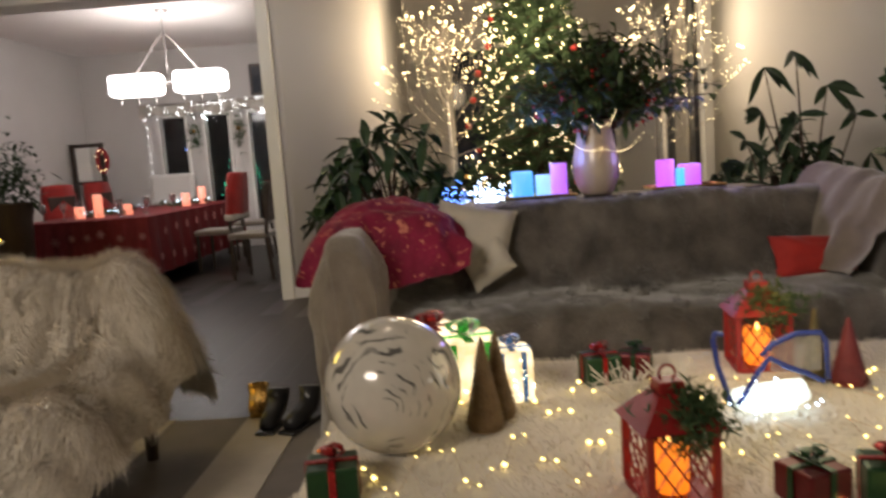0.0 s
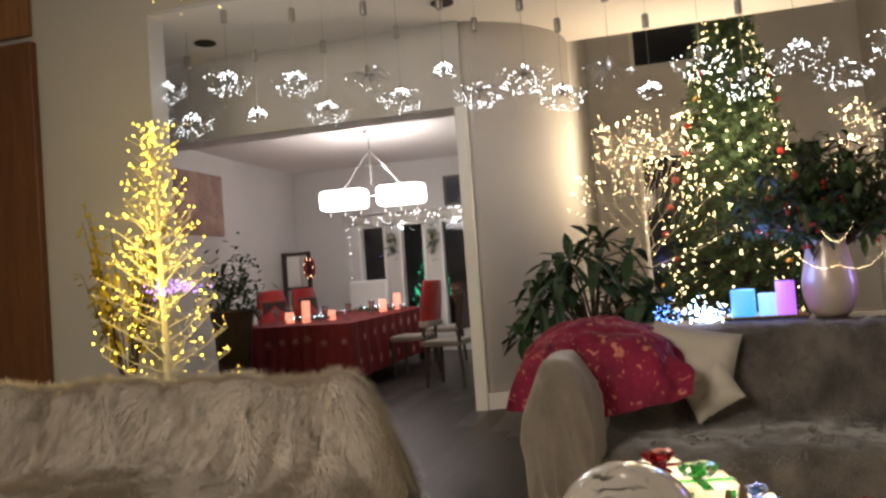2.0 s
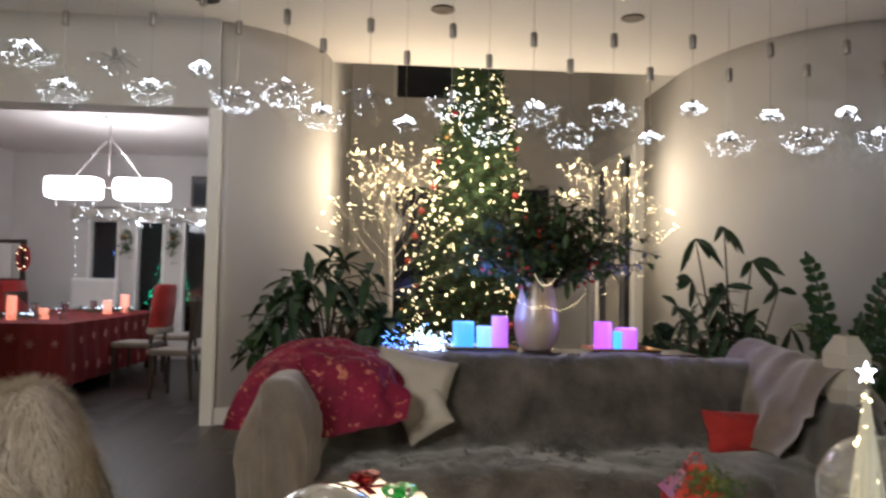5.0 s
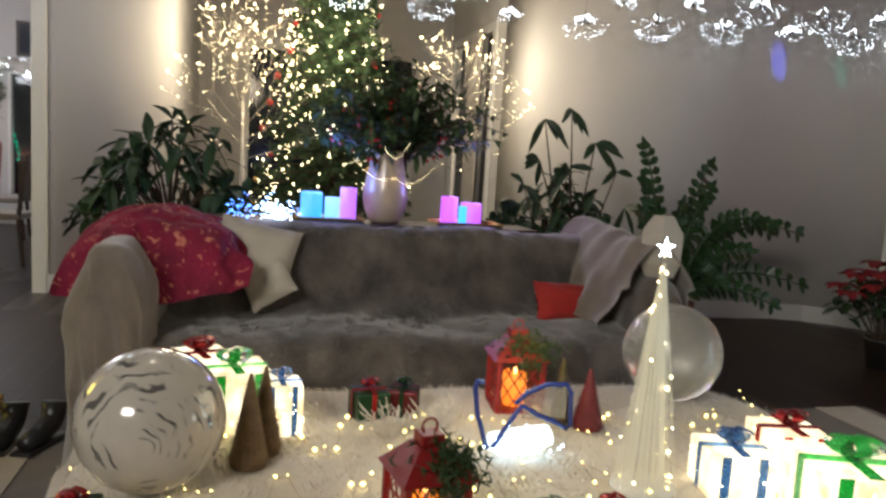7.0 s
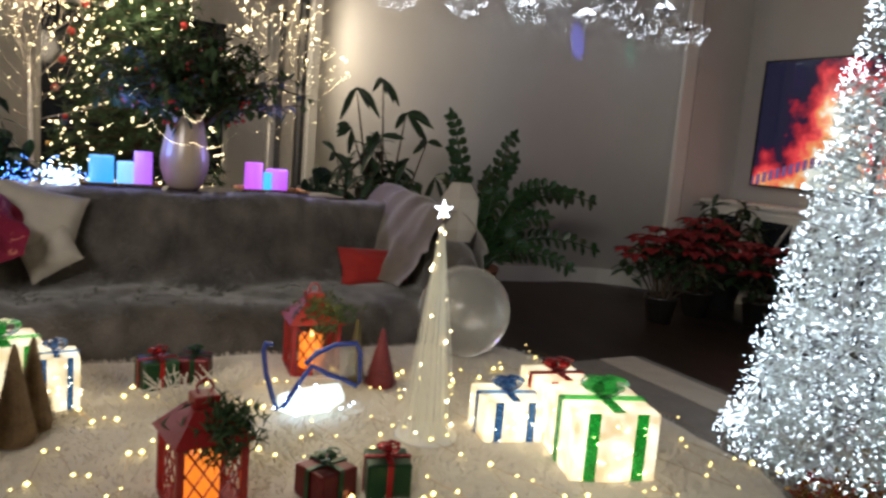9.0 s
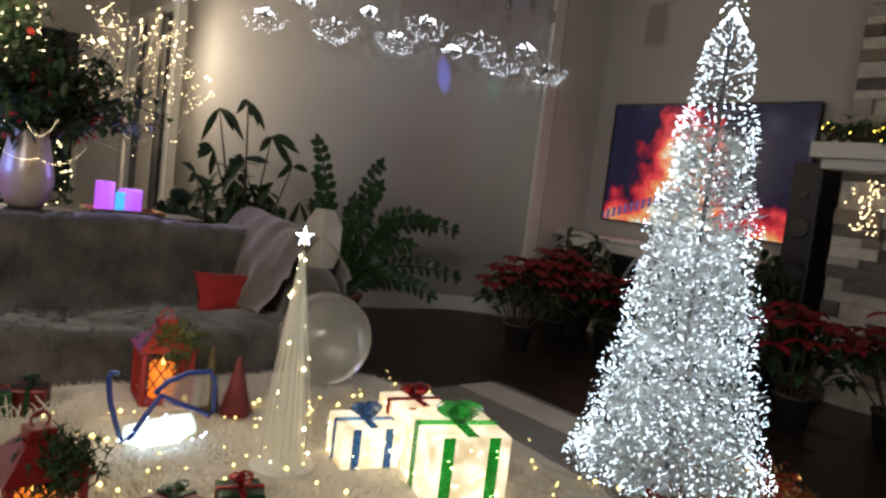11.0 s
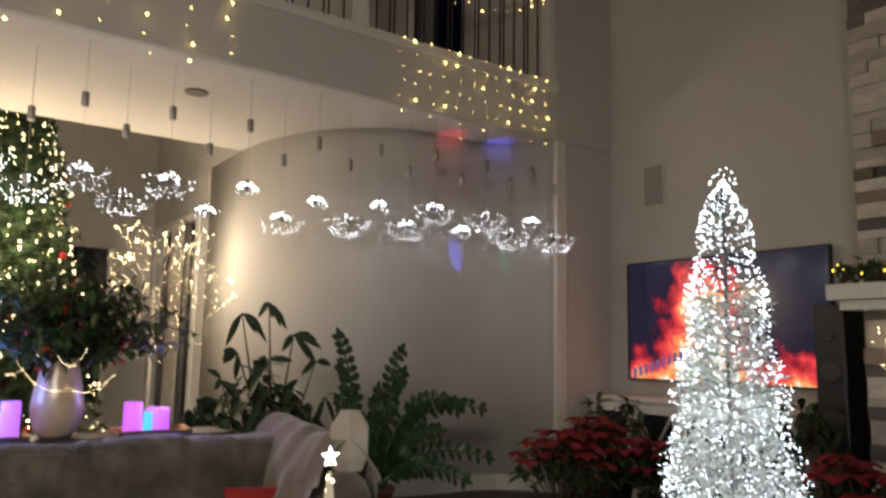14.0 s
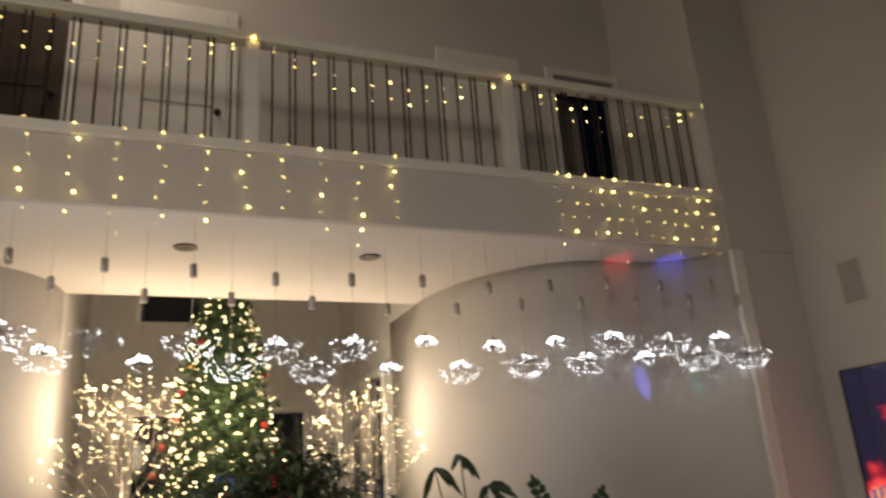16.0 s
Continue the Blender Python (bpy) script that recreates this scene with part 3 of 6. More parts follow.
# ---- cream fur loveseat ----
seat2 = thing("loveseat", (0, 0, 0), "loveseat covered by a long cream fur throw", "sofa")
for lx, ly in ((-1.28, 2.3), (-3.1, 2.2), (-1.28, 2.78), (-3.1, 2.78)):
    part("leg", Shape().rod((lx, ly, 0), (lx, ly, 0.17), 0.022, 0.03), M_DARKWOOD, seat2)
part("base", Shape().span((-3.2, 2.05, 0.15), (-1.3, 2.85, 0.42)), M_WHITEFUR, seat2, bevel=0.04)
prof2 = smooth_profile([(2.98, 0.25), (3.0, 0.64), (2.95, 0.765), (2.8, 0.805), (2.68, 0.755), (2.58, 0.59), (2.5, 0.5), (2.3, 0.49), (2.05, 0.5), (1.9, 0.42), (1.88, 0.22)], 60)
rows = draped(prof2, -3.3, -1.32, 70, 0.085, 6.2, s1=2.8, s2=6.0)
for row in rows:
    for k, (x, y, z) in enumerate(row):
        f = 0.028 * math.sin(x * 17 + 2.5 * math.sin(x * 3.1) + 3 * z) * max(0.0, wob(x, 0, z, 1.7, 3) + 0.35)
        row[k] = (x, y - f, z + f * 0.5)
last = rows[-1]
for j in range(1, 9):
    a = j / 8
    rows.append([(x + 0.25 * a ** 0.8 + 0.02 * math.sin(y * 19), y + (2.4 - y) * 0.12 * a, z - (z - 0.2) * 0.72 * a ** 1.7) for x, y, z in last])
cover2 = Shape().grid(rows)
M_FURROOT = material("fur_undercoat", (0.68, 0.6, 0.49), 0.95, second=(0.4, 0.33, 0.25), scale=7, fine=90, bump=0.8, depth=0.02)
part("cover", cover2, M_FURROOT, seat2, "cream fur throw with folds", True)
rng = random.Random(5)
hair = Shape()
nr, nc = len(rows), len(rows[0])
for _ in range(110000):
    i, k = rng.randrange(nr - 1), rng.randrange(nc - 1)
    p, q, r_ = Vector(rows[i][k]), Vector(rows[i + 1][k]), Vector(rows[i][k + 1])
    c = p + (q - p) * rng.random() + (r_ - p) * rng.random()
    nn = (q - p).cross(r_ - p)
    if nn.length < 1e-9:
        continue
    nn.normalize()
    if nn.z < -0.2 or (abs(nn.z) < 0.5 and nn.y > 0.5 and c.y < 2.6):
        nn = -nn
    flow = Vector((0.2 + 1.1 * wob(c.x, c.y, c.z, 2.5, 8) + 0.9 * wob(c.x, c.y, c.z, 13, 4), -0.6, -0.5 + 0.8 * wob(c.x, c.y, c.z, 3, 2) + 0.9 * wob(c.x, c.y, c.z, 14, 6)))
    flow = flow - nn * flow.dot(nn)
    d = (nn * rng.uniform(0.1, 0.8) + flow.normalized()).normalized() * rng.uniform(0.03, 0.085)
    s = d.cross(nn).normalized() * 0.0016 if d.cross(nn).length > 1e-6 else Vector((0.003, 0, 0))
    hair.add([c - s, c + s, c + d], [(0, 1, 2)])
part("fur", hair, M_WHITEFUR, seat2, flip=False)
tagged(bpy.data.objects["fur"], kind="stuff")

# ---- coffee table under its fur cloth ----
table = thing("coffee_table", (0.75, 1.8, 0), "low wide coffee table under a fluffy white cloth", "table")
table.matrix_world = Matrix()
part("tabletop", Shape().span((-0.38, 1.05, 0.26), (1.86, 2.52, 0.33)), M_DARKWOOD, table, bevel=0.01)
for lx in (-0.25, 1.7):
    for ly in (1.15, 2.4):
        part("leg", Shape().span((lx - 0.04, ly - 0.04, 0.014), (lx + 0.04, ly + 0.04, 0.27)), M_DARKWOOD, table, bevel=0.004)
TZ = 0.362


def table_height(x, y):
    return TZ + 0.010 * wob(x, y, 0, 3.5, 4) + 0.008 * wob(x, y, 0, 11, 1)


rows = []
NXT, NYT = 110, 80
for i in range(NXT + 1):
    x = -0.56 + 2.62 * i / NXT
    row = []
    for k in range(NYT + 1):
        y = 0.88 + 1.86 * k / NYT
        cx, cy = (x - 0.75) / 1.25, (y - 1.8) / 0.88
        r = (abs(cx) ** 6 + abs(cy) ** 6) ** (1 / 6)
        z = table_height(x, y)
        over = max(0.0, r - 0.93)
        z -= min(0.22, over * 2.0 + over ** 2 * 12) * (1 + 0.25 * wob(x, y, 0, 6, 8))
        row.append((x, y, z))
    rows.append(row)
part("cloth", Shape().grid(rows), M_SNOW, table, "fluffy white fur cloth with hanging edges", True)
fur = Shape()
for _ in range(36000):
    i, k = rng.randrange(NXT), rng.randrange(NYT)
    c = Vector(rows[i][k]) + Vector((rng.random() * 0.024, rng.random() * 0.023, -0.002))
    d = Vector((wob(c.x, c.y, 0, 5, 3), wob(c.x, c.y, 0, 5, 6), 0.7)).normalized() * rng.uniform(0.009, 0.02)
    fur.add([c + Vector((-0.0018, 0, 0)), c + Vector((0.0018, 0.001, 0)), c + d], [(0, 1, 2)])
tagged(part("fur", fur, M_SNOW, table, flip=False), kind="stuff")

# ---- rug stripes ----
rug = bpy.data.objects["rug"]
for x0 in (-1.62, -1.02, 2.98):
    part("stripe", Shape().span((x0, -1.0, 0.0145), (x0 + 0.26, 3.22, 0.019)), M_RUG_L, rug, "pale rug stripe")

# ---- lit trees ----
M_TWIGPOLE = material("grey_pole", (0.22, 0.22, 0.22), 0.5, bump=0)


def white_tree():
    t = thing("lit_cone_tree", (2.95, 1.72, 0), "tall slim artificial tree densely wound with white lights", "tree")
    rng = random.Random(11)
    part("pole", Shape().rod((0, 0, 0), (0, 0, 2.05), 0.012, 0.008), M_TWIGPOLE, t)
    part("base", Shape().lathe((0, 0, 0), [(0.16, 0), (0.16, 0.015), (0.05, 0.03), (0.02, 0.08)]), M_STEEL, t, smooth=True)

    def girth(z):
        """Radius of the tiered cone at height z."""
        return 0.405 - 0.155 * z + 0.07 * max(0.0, 0.6 - z) - 0.07 * max(0.0, z - 1.82) / 0.28 + 0.016 * math.sin(z * 17)

    wires, lights, needles = Shape(), Shape(), Shape()
    for i in range(34):
        z = 0.12 + 1.85 * i / 33
        for k in range(7):
            a = math.tau * k / 7 + i * 0.7
            r = girth(z) * 0.95
            wires.rod((0, 0, z), (r * math.cos(a), r * math.sin(a), z + 0.05), 0.0035, 0.0015, 4, False)
    for _ in range(3900):
        z = 0.08 + 2.0 * rng.random() ** 1.7
        a = rng.random() * math.tau
        rr = girth(z) * rng.uniform(0.8, 1.05)
        lights.bead((rr * math.cos(a), rr * math.sin(a), z), rng.choice((0.0024, 0.003, 0.0038)))
    for i in range(14):
        a = i * 0.45
        lights.bead((0.055 * math.cos(a), 0.055 * math.sin(a), 2.09 + 0.03 * math.sin(a * 2)), 0.004)
    # needles kept very pale to imitate the milky haze round the bulbs
    for _ in range(3000):
        z = 0.06 + 1.5 * rng.random() ** 1.9
        a = rng.random() * math.tau
        rr = girth(z) * rng.uniform(0.4, 0.95)
        tuft(needles, (rr * math.cos(a), rr * math.sin(a), z), 4, 0, 0.06, rng, 0.8, 0.004)
    part("branchwork", wires, M_TWIGPOLE, t)
    tagged(part("needle_coat", needles, material("pale_haze_needle", (0.8, 0.82, 0.8), 0.7, second=(0.68, 0.72, 0.68)), t, flip=False), kind="stuff")
    tagged(part("light_string", lights, B_WHITE, t, "dense cool white string lights", flip=False), kind="stuff")


white_tree()


def garland_heap():
    rng = random.Random(3)
    sh, red = Shape(), Shape()
    for _ in range(2400):
        a = rng.uniform(-2.9, 0.6)
        r = 0.44 + rng.gauss(0, 0.06)
        p = (2.9 + r * math.cos(a), 1.62 + r * math.sin(a), 0.02 + abs(rng.gauss(0.05, 0.04)))
        tuft(sh if rng.random() < 0.7 else red, p, 2, 0, 0.035, rng, 0.9, 0.006)
    t = thing("tinsel_garland", (0, 0, 0), "gold and red tinsel garland round the tree foot", "garland")
    part("gold_tinsel", sh, M_GOLD, t, flip=False)
    part("red_tinsel", red, M_BERRY, t, flip=False)


garland_heap()


def amber_tree():
    t = thing("lit_branch_tree", (-2.95, 3.95, 0), "branchy artificial tree with bright amber lights", "tree")
    rng = random.Random(4)
    tr, br, lights = Shape(), Shape(), Shape()
    tr.pipe([(0, 0, 0), (0.01, 0, 0.8), (-0.01, 0.01, 1.6), (0, 0, 2.16)], [0.03, 0.024, 0.014, 0.005], 8)
    for i in range(64):
        z = 0.45 + 1.68 * (i / 63) ** 0.85
        ln = 0.42 * (1 - (z - 0.4) / 1.85) + 0.03
        a = i * 2.4
        d = Vector((math.cos(a), math.sin(a), 0.45))
        p0 = Vector((0, 0, z))
        mid = p0 + d * ln * 0.5
        tip = p0 + d * ln + Vector((0, 0, 0.05))
        br.pipe([p0, mid, tip], [0.005, 0.004, 0.003], 5, False)
        for k in range(8):
            q = p0 + (tip - p0) * (0.4, 0.52, 0.62, 0.72, 0.8, 0.88, 0.95, 1.0)[k]
            e = q + Vector((rng.gauss(0, 0.045), rng.gauss(0, 0.045), rng.uniform(-0.01, 0.075)))
            br.rod(q, e, 0.0025, 0.0018, 4, False)
            lights.bead(e, rng.choice((0.0035, 0.0045, 0.006, 0.0085)))
    lights.bead((0, 0, 2.2), 0.018)
    part("trunk", tr, M_BIRCH, t, smooth=True)
    part("branchwork", br, M_BIRCH, t)
    tagged(part("light_string", lights, B_AMBER, t, "bright amber bulbs", flip=False), kind="stuff")
    part("base", Shape().lathe((0, 0, 0), [(0.18, 0), (0.17, 0.02), (0.03, 0.05)]), M_DARKWOOD, t, smooth=True)


amber_tree()


def fir():
    t = thing("christmas_tree", (0.88, 8.35, 0), "tall green fir with warm lights and red baubles", "tree")
    rng = random.Random(8)
    part("trunk", Shape().rod((0, 0, 0), (0, 0, 4.1), 0.07, 0.015), M_BARK, t)
    part("stand", Shape().lathe((0, 0, 0), [(0.3, 0), (0.28, 0.05), (0.09, 0.08), (0.08, 0.2)]), M_POT, t, smooth=True)
    needles, lights, limbs = Shape(), Shape(), Shape()
    for i in range(300):
        z = 0.35 + 3.75 * (i / 299)
        ln = 1.0 * (1 - z / 4.6) + 0.05
        a = i * 2.399
        d = Vector((math.cos(a), math.sin(a), -0.12 + 0.25 * z / 4))
        p0, tip = Vector((0, 0, z)), Vector((0, 0, z)) + d * ln * rng.uniform(0.85, 1.08)
        limbs.rod(p0, tip, 0.012, 0.004, 4, False)
        for k in range(10):
            u = 0.2 + 0.8 * k / 9
            q = p0 + (tip - p0) * u + Vector((rng.gauss(0, .03), rng.gauss(0, .03), rng.gauss(0, .03)))
            tuft(needles, q, 13, 0, 0.11, rng, 0.8, 0.009)
        if z < 3.7:
            for _ in range(3):
                u = rng.uniform(0.72, 1.08)
                q = p0 + (tip - p0) * u + Vector((0, 0, rng.uniform(-0.05, 0.08)))
                lights.bead(q, rng.choice((0.0055, 0.007, 0.009, 0.012)))
        if i % 7 == 2 and z < 3.3:
            is_red = rng.random() < 0.65
            part("bauble", Shape().ball(tip - Vector((0, 0, 0.06)), rng.uniform(0.03, 0.045), 10), M_BERRY if is_red else M_GOLD, t, "glossy red bauble" if is_red else "gold bauble", True)
    part("branchwork", limbs, M_BARK, t)
    tagged(part("needle_coat", needles, M_NEEDLE, t, flip=False), kind="stuff")
    tagged(part("light_string", lights, B_WARM, t, "warm white string lights", flip=False), kind="stuff")


fir()


M_TWIG = material("pale_twig", (0.5, 0.45, 0.38), 0.8, second=(0.36, 0.31, 0.26), scale=20, fine=90, bump=0)


def twig_tree(at, seed, height, label, n=8):
    t = thing("twig_tree", at, label, "tree", "white twig trees")
    rng = random.Random(seed)
    br, lights = Shape(), Shape()

    def grow(p, d, ln, r, depth):
        q = p + d * ln
        m = p + d * ln * 0.5 + Vector((rng.gauss(0, .02), rng.gauss(0, .02), 0))
        br.pipe([p, m, q], [r * 0.6, r * 0.5, r * 0.4], 4, False)
        if depth < 3:
            for u in (0.3, 0.55, 0.8):
                if rng.random() < 0.4:
                    lights.bead(p + d * ln * u + Vector((0, -0.01, 0)), rng.choice((0.003, 0.004, 0.006)))
        if depth == 0:
            lights.bead(q, rng.choice((0.004, 0.005, 0.007, 0.013)))
            return
        for _ in range(3 if depth > 1 else 3):
            nd = (d + Vector((rng.gauss(0, .42), rng.gauss(0, .42), rng.uniform(-0.1, .35)))).normalized()
            grow(q, nd, ln * rng.uniform(0.6, 0.95), r * 0.55, depth - 1)

    trunk = Shape().pipe([(0, 0, 0), (0.015, 0, height * 0.3), (0, 0, height * 0.62)], [0.028, 0.022, 0.008], 8)
    for i in range(n * 2):
        a = i * 2.399 + rng.random()
        u = i / (n * 2 - 1)
        z = height * (0.4 + 0.24 * u)
        d = Vector((math.cos(a) * (1.1 - 0.7 * u), math.sin(a) * (0.8 - 0.5 * u), 0.35 + 1.1 * u)).normalized()
        grow(Vector((0, 0, min(z, height * 0.6))), d, height * (0.16 - 0.02 * u), 0.006, 2)
    part("trunk", trunk, M_BIRCH, t, smooth=True)
    part("branchwork", br, M_TWIG, t)
    tagged(part("light_string", lights, B_WARM, t, "warm fairy lights", flip=False), kind="stuff")
    part("base", Shape().lathe((0, 0, 0), [(0.17, 0), (0.16, 0.025), (0.03, 0.04)]), M_WHITE, t, smooth=True)


twig_tree((-0.08, 7.35, 0), 21, 2.75, "white birch twig tree with bright warm fairy lights", 10)
twig_tree((2.1, 7.75, 0), 33, 2.7, "white birch twig tree with fairy lights by the window")


# ---- house plants ----
def pot(t, r, h, mat=None):
    part("pot", Shape().lathe((0, 0, 0), [(r * 0.72, 0), (r, h * 0.9), (r * 1.06, h * 0.92), (r * 1.06, h), (r * 0.94, h), (r * 0.92, h * 0.93)]), mat or M_POT, t, smooth=True)
    part("soil", Shape().lathe((0, 0, h * 0.9), [(1e-5, 0.01), (r * 0.93, 0)]), M_SOIL, t)


def money_tree(at, seed, reach, low, high, stems, label, leaf=0.16):
    t = thing("money_tree", at, label, "plant")
    rng = random.Random(seed)
    pot(t, 0.17, 0.32)
    st, lv = Shape(), Shape()
    st.pipe([(0, 0, 0.28), (0.02, 0.01, low * 0.6), (0, 0, low)], [0.035, 0.028, 0.02], 8)
    for i in range(stems):
        a = i * 2.4 + rng.random() * 0.5
        r = reach * math.sqrt(rng.uniform(0.05, 1))
        z = low + (high - low) * (1 - (r / reach) ** 1.6) * rng.uniform(0.35, 1.0) + rng.uniform(-0.06, 0.04)
        tip = Vector((r * math.cos(a), r * math.sin(a) * 0.75, z))
        base = Vector((0, 0, low * rng.uniform(0.6, 1)))
        st.pipe([base, (base + tip) / 2 + Vector((0, 0, 0.08)), tip], [0.009, 0.006, 0.004], 5, False)
        n = rng.choice((5, 6, 7))
        axis = Vector((math.cos(a) * 0.7 + rng.gauss(0, 0.3), math.sin(a) * 0.7 - 0.3 + rng.gauss(0, 0.3), rng.uniform(0.0, 0.9))).normalized()
        first_way = axis.cross(Vector((0.1, 0.2, 1))).normalized()
        second_way = axis.cross(first_way)
        for k in range(n):
            b = (k / (n - 1) - 0.5) * 4.8 + rng.gauss(0, 0.2) - math.pi / 2
            d = first_way * math.cos(b) + second_way * math.sin(b) + axis * rng.uniform(0.0, 0.5)
            lv.leaf(tip, d, leaf * rng.uniform(0.75, 1.15), leaf * 0.33, droop=rng.uniform(0.15, 0.7))
    tagged(part("stemwork", st, M_BARK, t, smooth=True), kind="stuff")
    part("foliage", lv, M_LEAF, t, "dark hand-shaped leaves", flip=False)


money_tree((-0.43, 4.5, 0), 7, 0.5, 0.8, 1.5, 46, "bushy potted money tree with dark hand-shaped leaves", 0.2)
money_tree((2.12, 4.95, 0), 15, 0.5, 0.66, 1.22, 58, "potted money tree with long drooping dark leaves", 0.19)
tall = thing("money_tree", (2.2, 4.9, 0), "tall thin money tree shoot with drooping leaves", "plant")
sh, lv, rng = Shape(), Shape(), random.Random(23)
for tip, bend in (((-0.03, -0.02, 1.62), 0.02), ((-0.22, 0.0, 1.54), -0.1), ((0.2, 0.05, 1.4), 0.1), ((-0.06, -0.1, 1.22), 0.05), ((-0.2, 0.1, 1.26), -0.05), ((-0.5, 0, 0.95), -0.25), ((-0.36, -0.05, 1.08), -0.2), ((0.36, 0, 1.2), 0.2), ((0.42, -0.05, 0.95), 0.25)):
    sh.pipe([(0.03, 0.03, 0.3), (bend, 0, tip[2] * 0.6), tip], [0.012, 0.008, 0.004], 6, False)
    for k in range(rng.choice((4, 5, 5))):
        b = rng.uniform(0, math.tau)
        lv.leaf(tip, (math.cos(b), 0.5 * math.sin(b) - 0.2, rng.uniform(-1.1, 0.5)), rng.uniform(0.12, 0.22), rng.uniform(0.045, 0.06), (0.2, -1, 0.3), droop=rng.uniform(0.1, 0.5))
part("stemwork", sh, M_BARK, tall, smooth=True)
part("foliage", lv, M_LEAF, tall, flip=False)


def zz_plant():
    t = thing("zz_plant", (2.75, 4.45, 0), "large potted plant with glossy feathered stalks", "plant")
    rng = random.Random(2)
    pot(t, 0.2, 0.36, material("terracotta_pot", (0.22, 0.08, 0.05), 0.7))
    ends = [(-0.2, 0.05, 1.37), (0.33, 0.1, 1.28), (0.05, -0.05, 1.0), (0.7, -0.1, 0.9), (1.0, -0.1, 0.5), (0.62, -0.3, 0.4), (0.28, 0.0, 1.12), (1.05, 0.05, 0.85),
            (-0.3, -0.15, 0.95), (0.35, -0.35, 0.75), (0.15, -0.4, 0.55), (0.85, 0.1, 0.85), (-0.1, 0.2, 1.15), (0.4, 0.2, 1.05)]
    for x, y, z in ends:
        stalk, lv = Shape(), Shape()
        p0 = Vector((x * 0.12, y * 0.12, 0.32))
        side = math.hypot(x, y)
        mid = Vector((x * 0.35, y * 0.35, max(z * 0.75, 0.72)))
        if side > 0.5:
            mid.z = z + 0.2
        p2 = Vector((x, y, z))
        pts = [p0 * (1 - u) ** 2 + mid * 2 * u * (1 - u) + p2 * u * u for u in [i / 14 for i in range(15)]]
        stalk.pipe(pts, [0.016 - 0.0008 * i for i in range(15)], 6, False)
        for i in range(3, 15):
            d = (pts[i] - pts[i - 1]).normalized()
            sd = d.cross(Vector((0.2, -1, 0.15))).normalized()
            for s in (-1, 1):
                lv.leaf(pts[i], sd * s + d * rng.uniform(0.3, 0.8) + Vector((0, rng.gauss(0, 0.25), 0)), 0.11 * (1.1 - 0.03 * i), 0.056, normal=(0.3 * s, -1, 0.4), droop=0.05, fold=0.15)
        lv.leaf(pts[-1], pts[-1] - pts[-2], 0.09, 0.04, normal=(0, -1, 0.3), droop=0)
        s_ob = part("stalk", stalk, M_ZZ, t, smooth=True)
        part("foliage", lv, M_ZZ, s_ob, flip=False)


zz_plant()


def poinsettia(at, seed, r, h, flowers):
    t = thing("poinsettia", at, "potted red poinsettia with dark green leaves", "plant", "poinsettias on the floor")
    rng = random.Random(seed)
    pot(t, 0.12, 0.2, material("foil_wrap", (0.1, 0.09, 0.08), 0.35, 0.7, bump=0.4, depth=0.006))
    green, stem = Shape(), Shape()
    for i in range(flowers):
        a, q = i * 2.4, math.sqrt((i + 0.5) / flowers) * r
        c = Vector((q * math.cos(a), q * math.sin(a), h - 0.32 * (q / r) ** 2 * h + rng.uniform(-0.05, 0.03)))
        stem.rod((c.x * 0.2, c.y * 0.2, 0.17), c, 0.006, 0.004, 5, False)
        red = Shape()
        for k in range(7):
            b = k * 0.9 + rng.random()
            red.leaf(c, (math.cos(b), math.sin(b), 0.12), rng.uniform(0.1, 0.16), 0.075, droop=0.35)
        part("flower", red, M_REDLEAF, t, "crimson bracts", flip=False)
        for k in range(6):
            b = k * 1.05 + rng.random()
            green.leaf(c - Vector((0, 0, rng.uniform(0.05, 0.2))), (math.cos(b), math.sin(b), -0.1), rng.uniform(0.1, 0.15), 0.06, droop=0.4)
    tagged(part("stemwork", stem, M_BARK, t), kind="stuff")
    part("foliage", green, M_LEAF, t, flip=False)


poinsettia((4.18, 4.0, 0), 1, 0.33, 0.74, 19)
poinsettia((4.68, 4.12, 0), 2, 0.34, 0.76, 18)
poinsettia((4.95, 3.75, 0), 3, 0.3, 0.64, 14)
poinsettia((4.6, 2.0, 0), 4, 0.34, 0.74, 18)
poinsettia((4.9, 1.55, 0), 5, 0.34, 0.76, 16)
money_tree((5.2, 4.35, 0), 44, 0.4, 0.6, 0.98, 16, "leafy potted plant before the white cabinet", 0.2)
money_tree((5.25, 2.7, 0), 45, 0.32, 0.7, 1.05, 16, "leafy potted plant beside the black loudspeaker", 0.18)

# ---- hanging burst lamps below the gallery ----
def ease(u):
    u = min(1.0, max(0.0, u))
    return u * u * (3 - 2 * u)


B_HUB = bulb("hub_bulb", (0.95, 0.98, 1.0), 9)
M_WIRE = material("silver_wire", (0.16, 0.16, 0.17), 0.4, 0.9, bump=0)


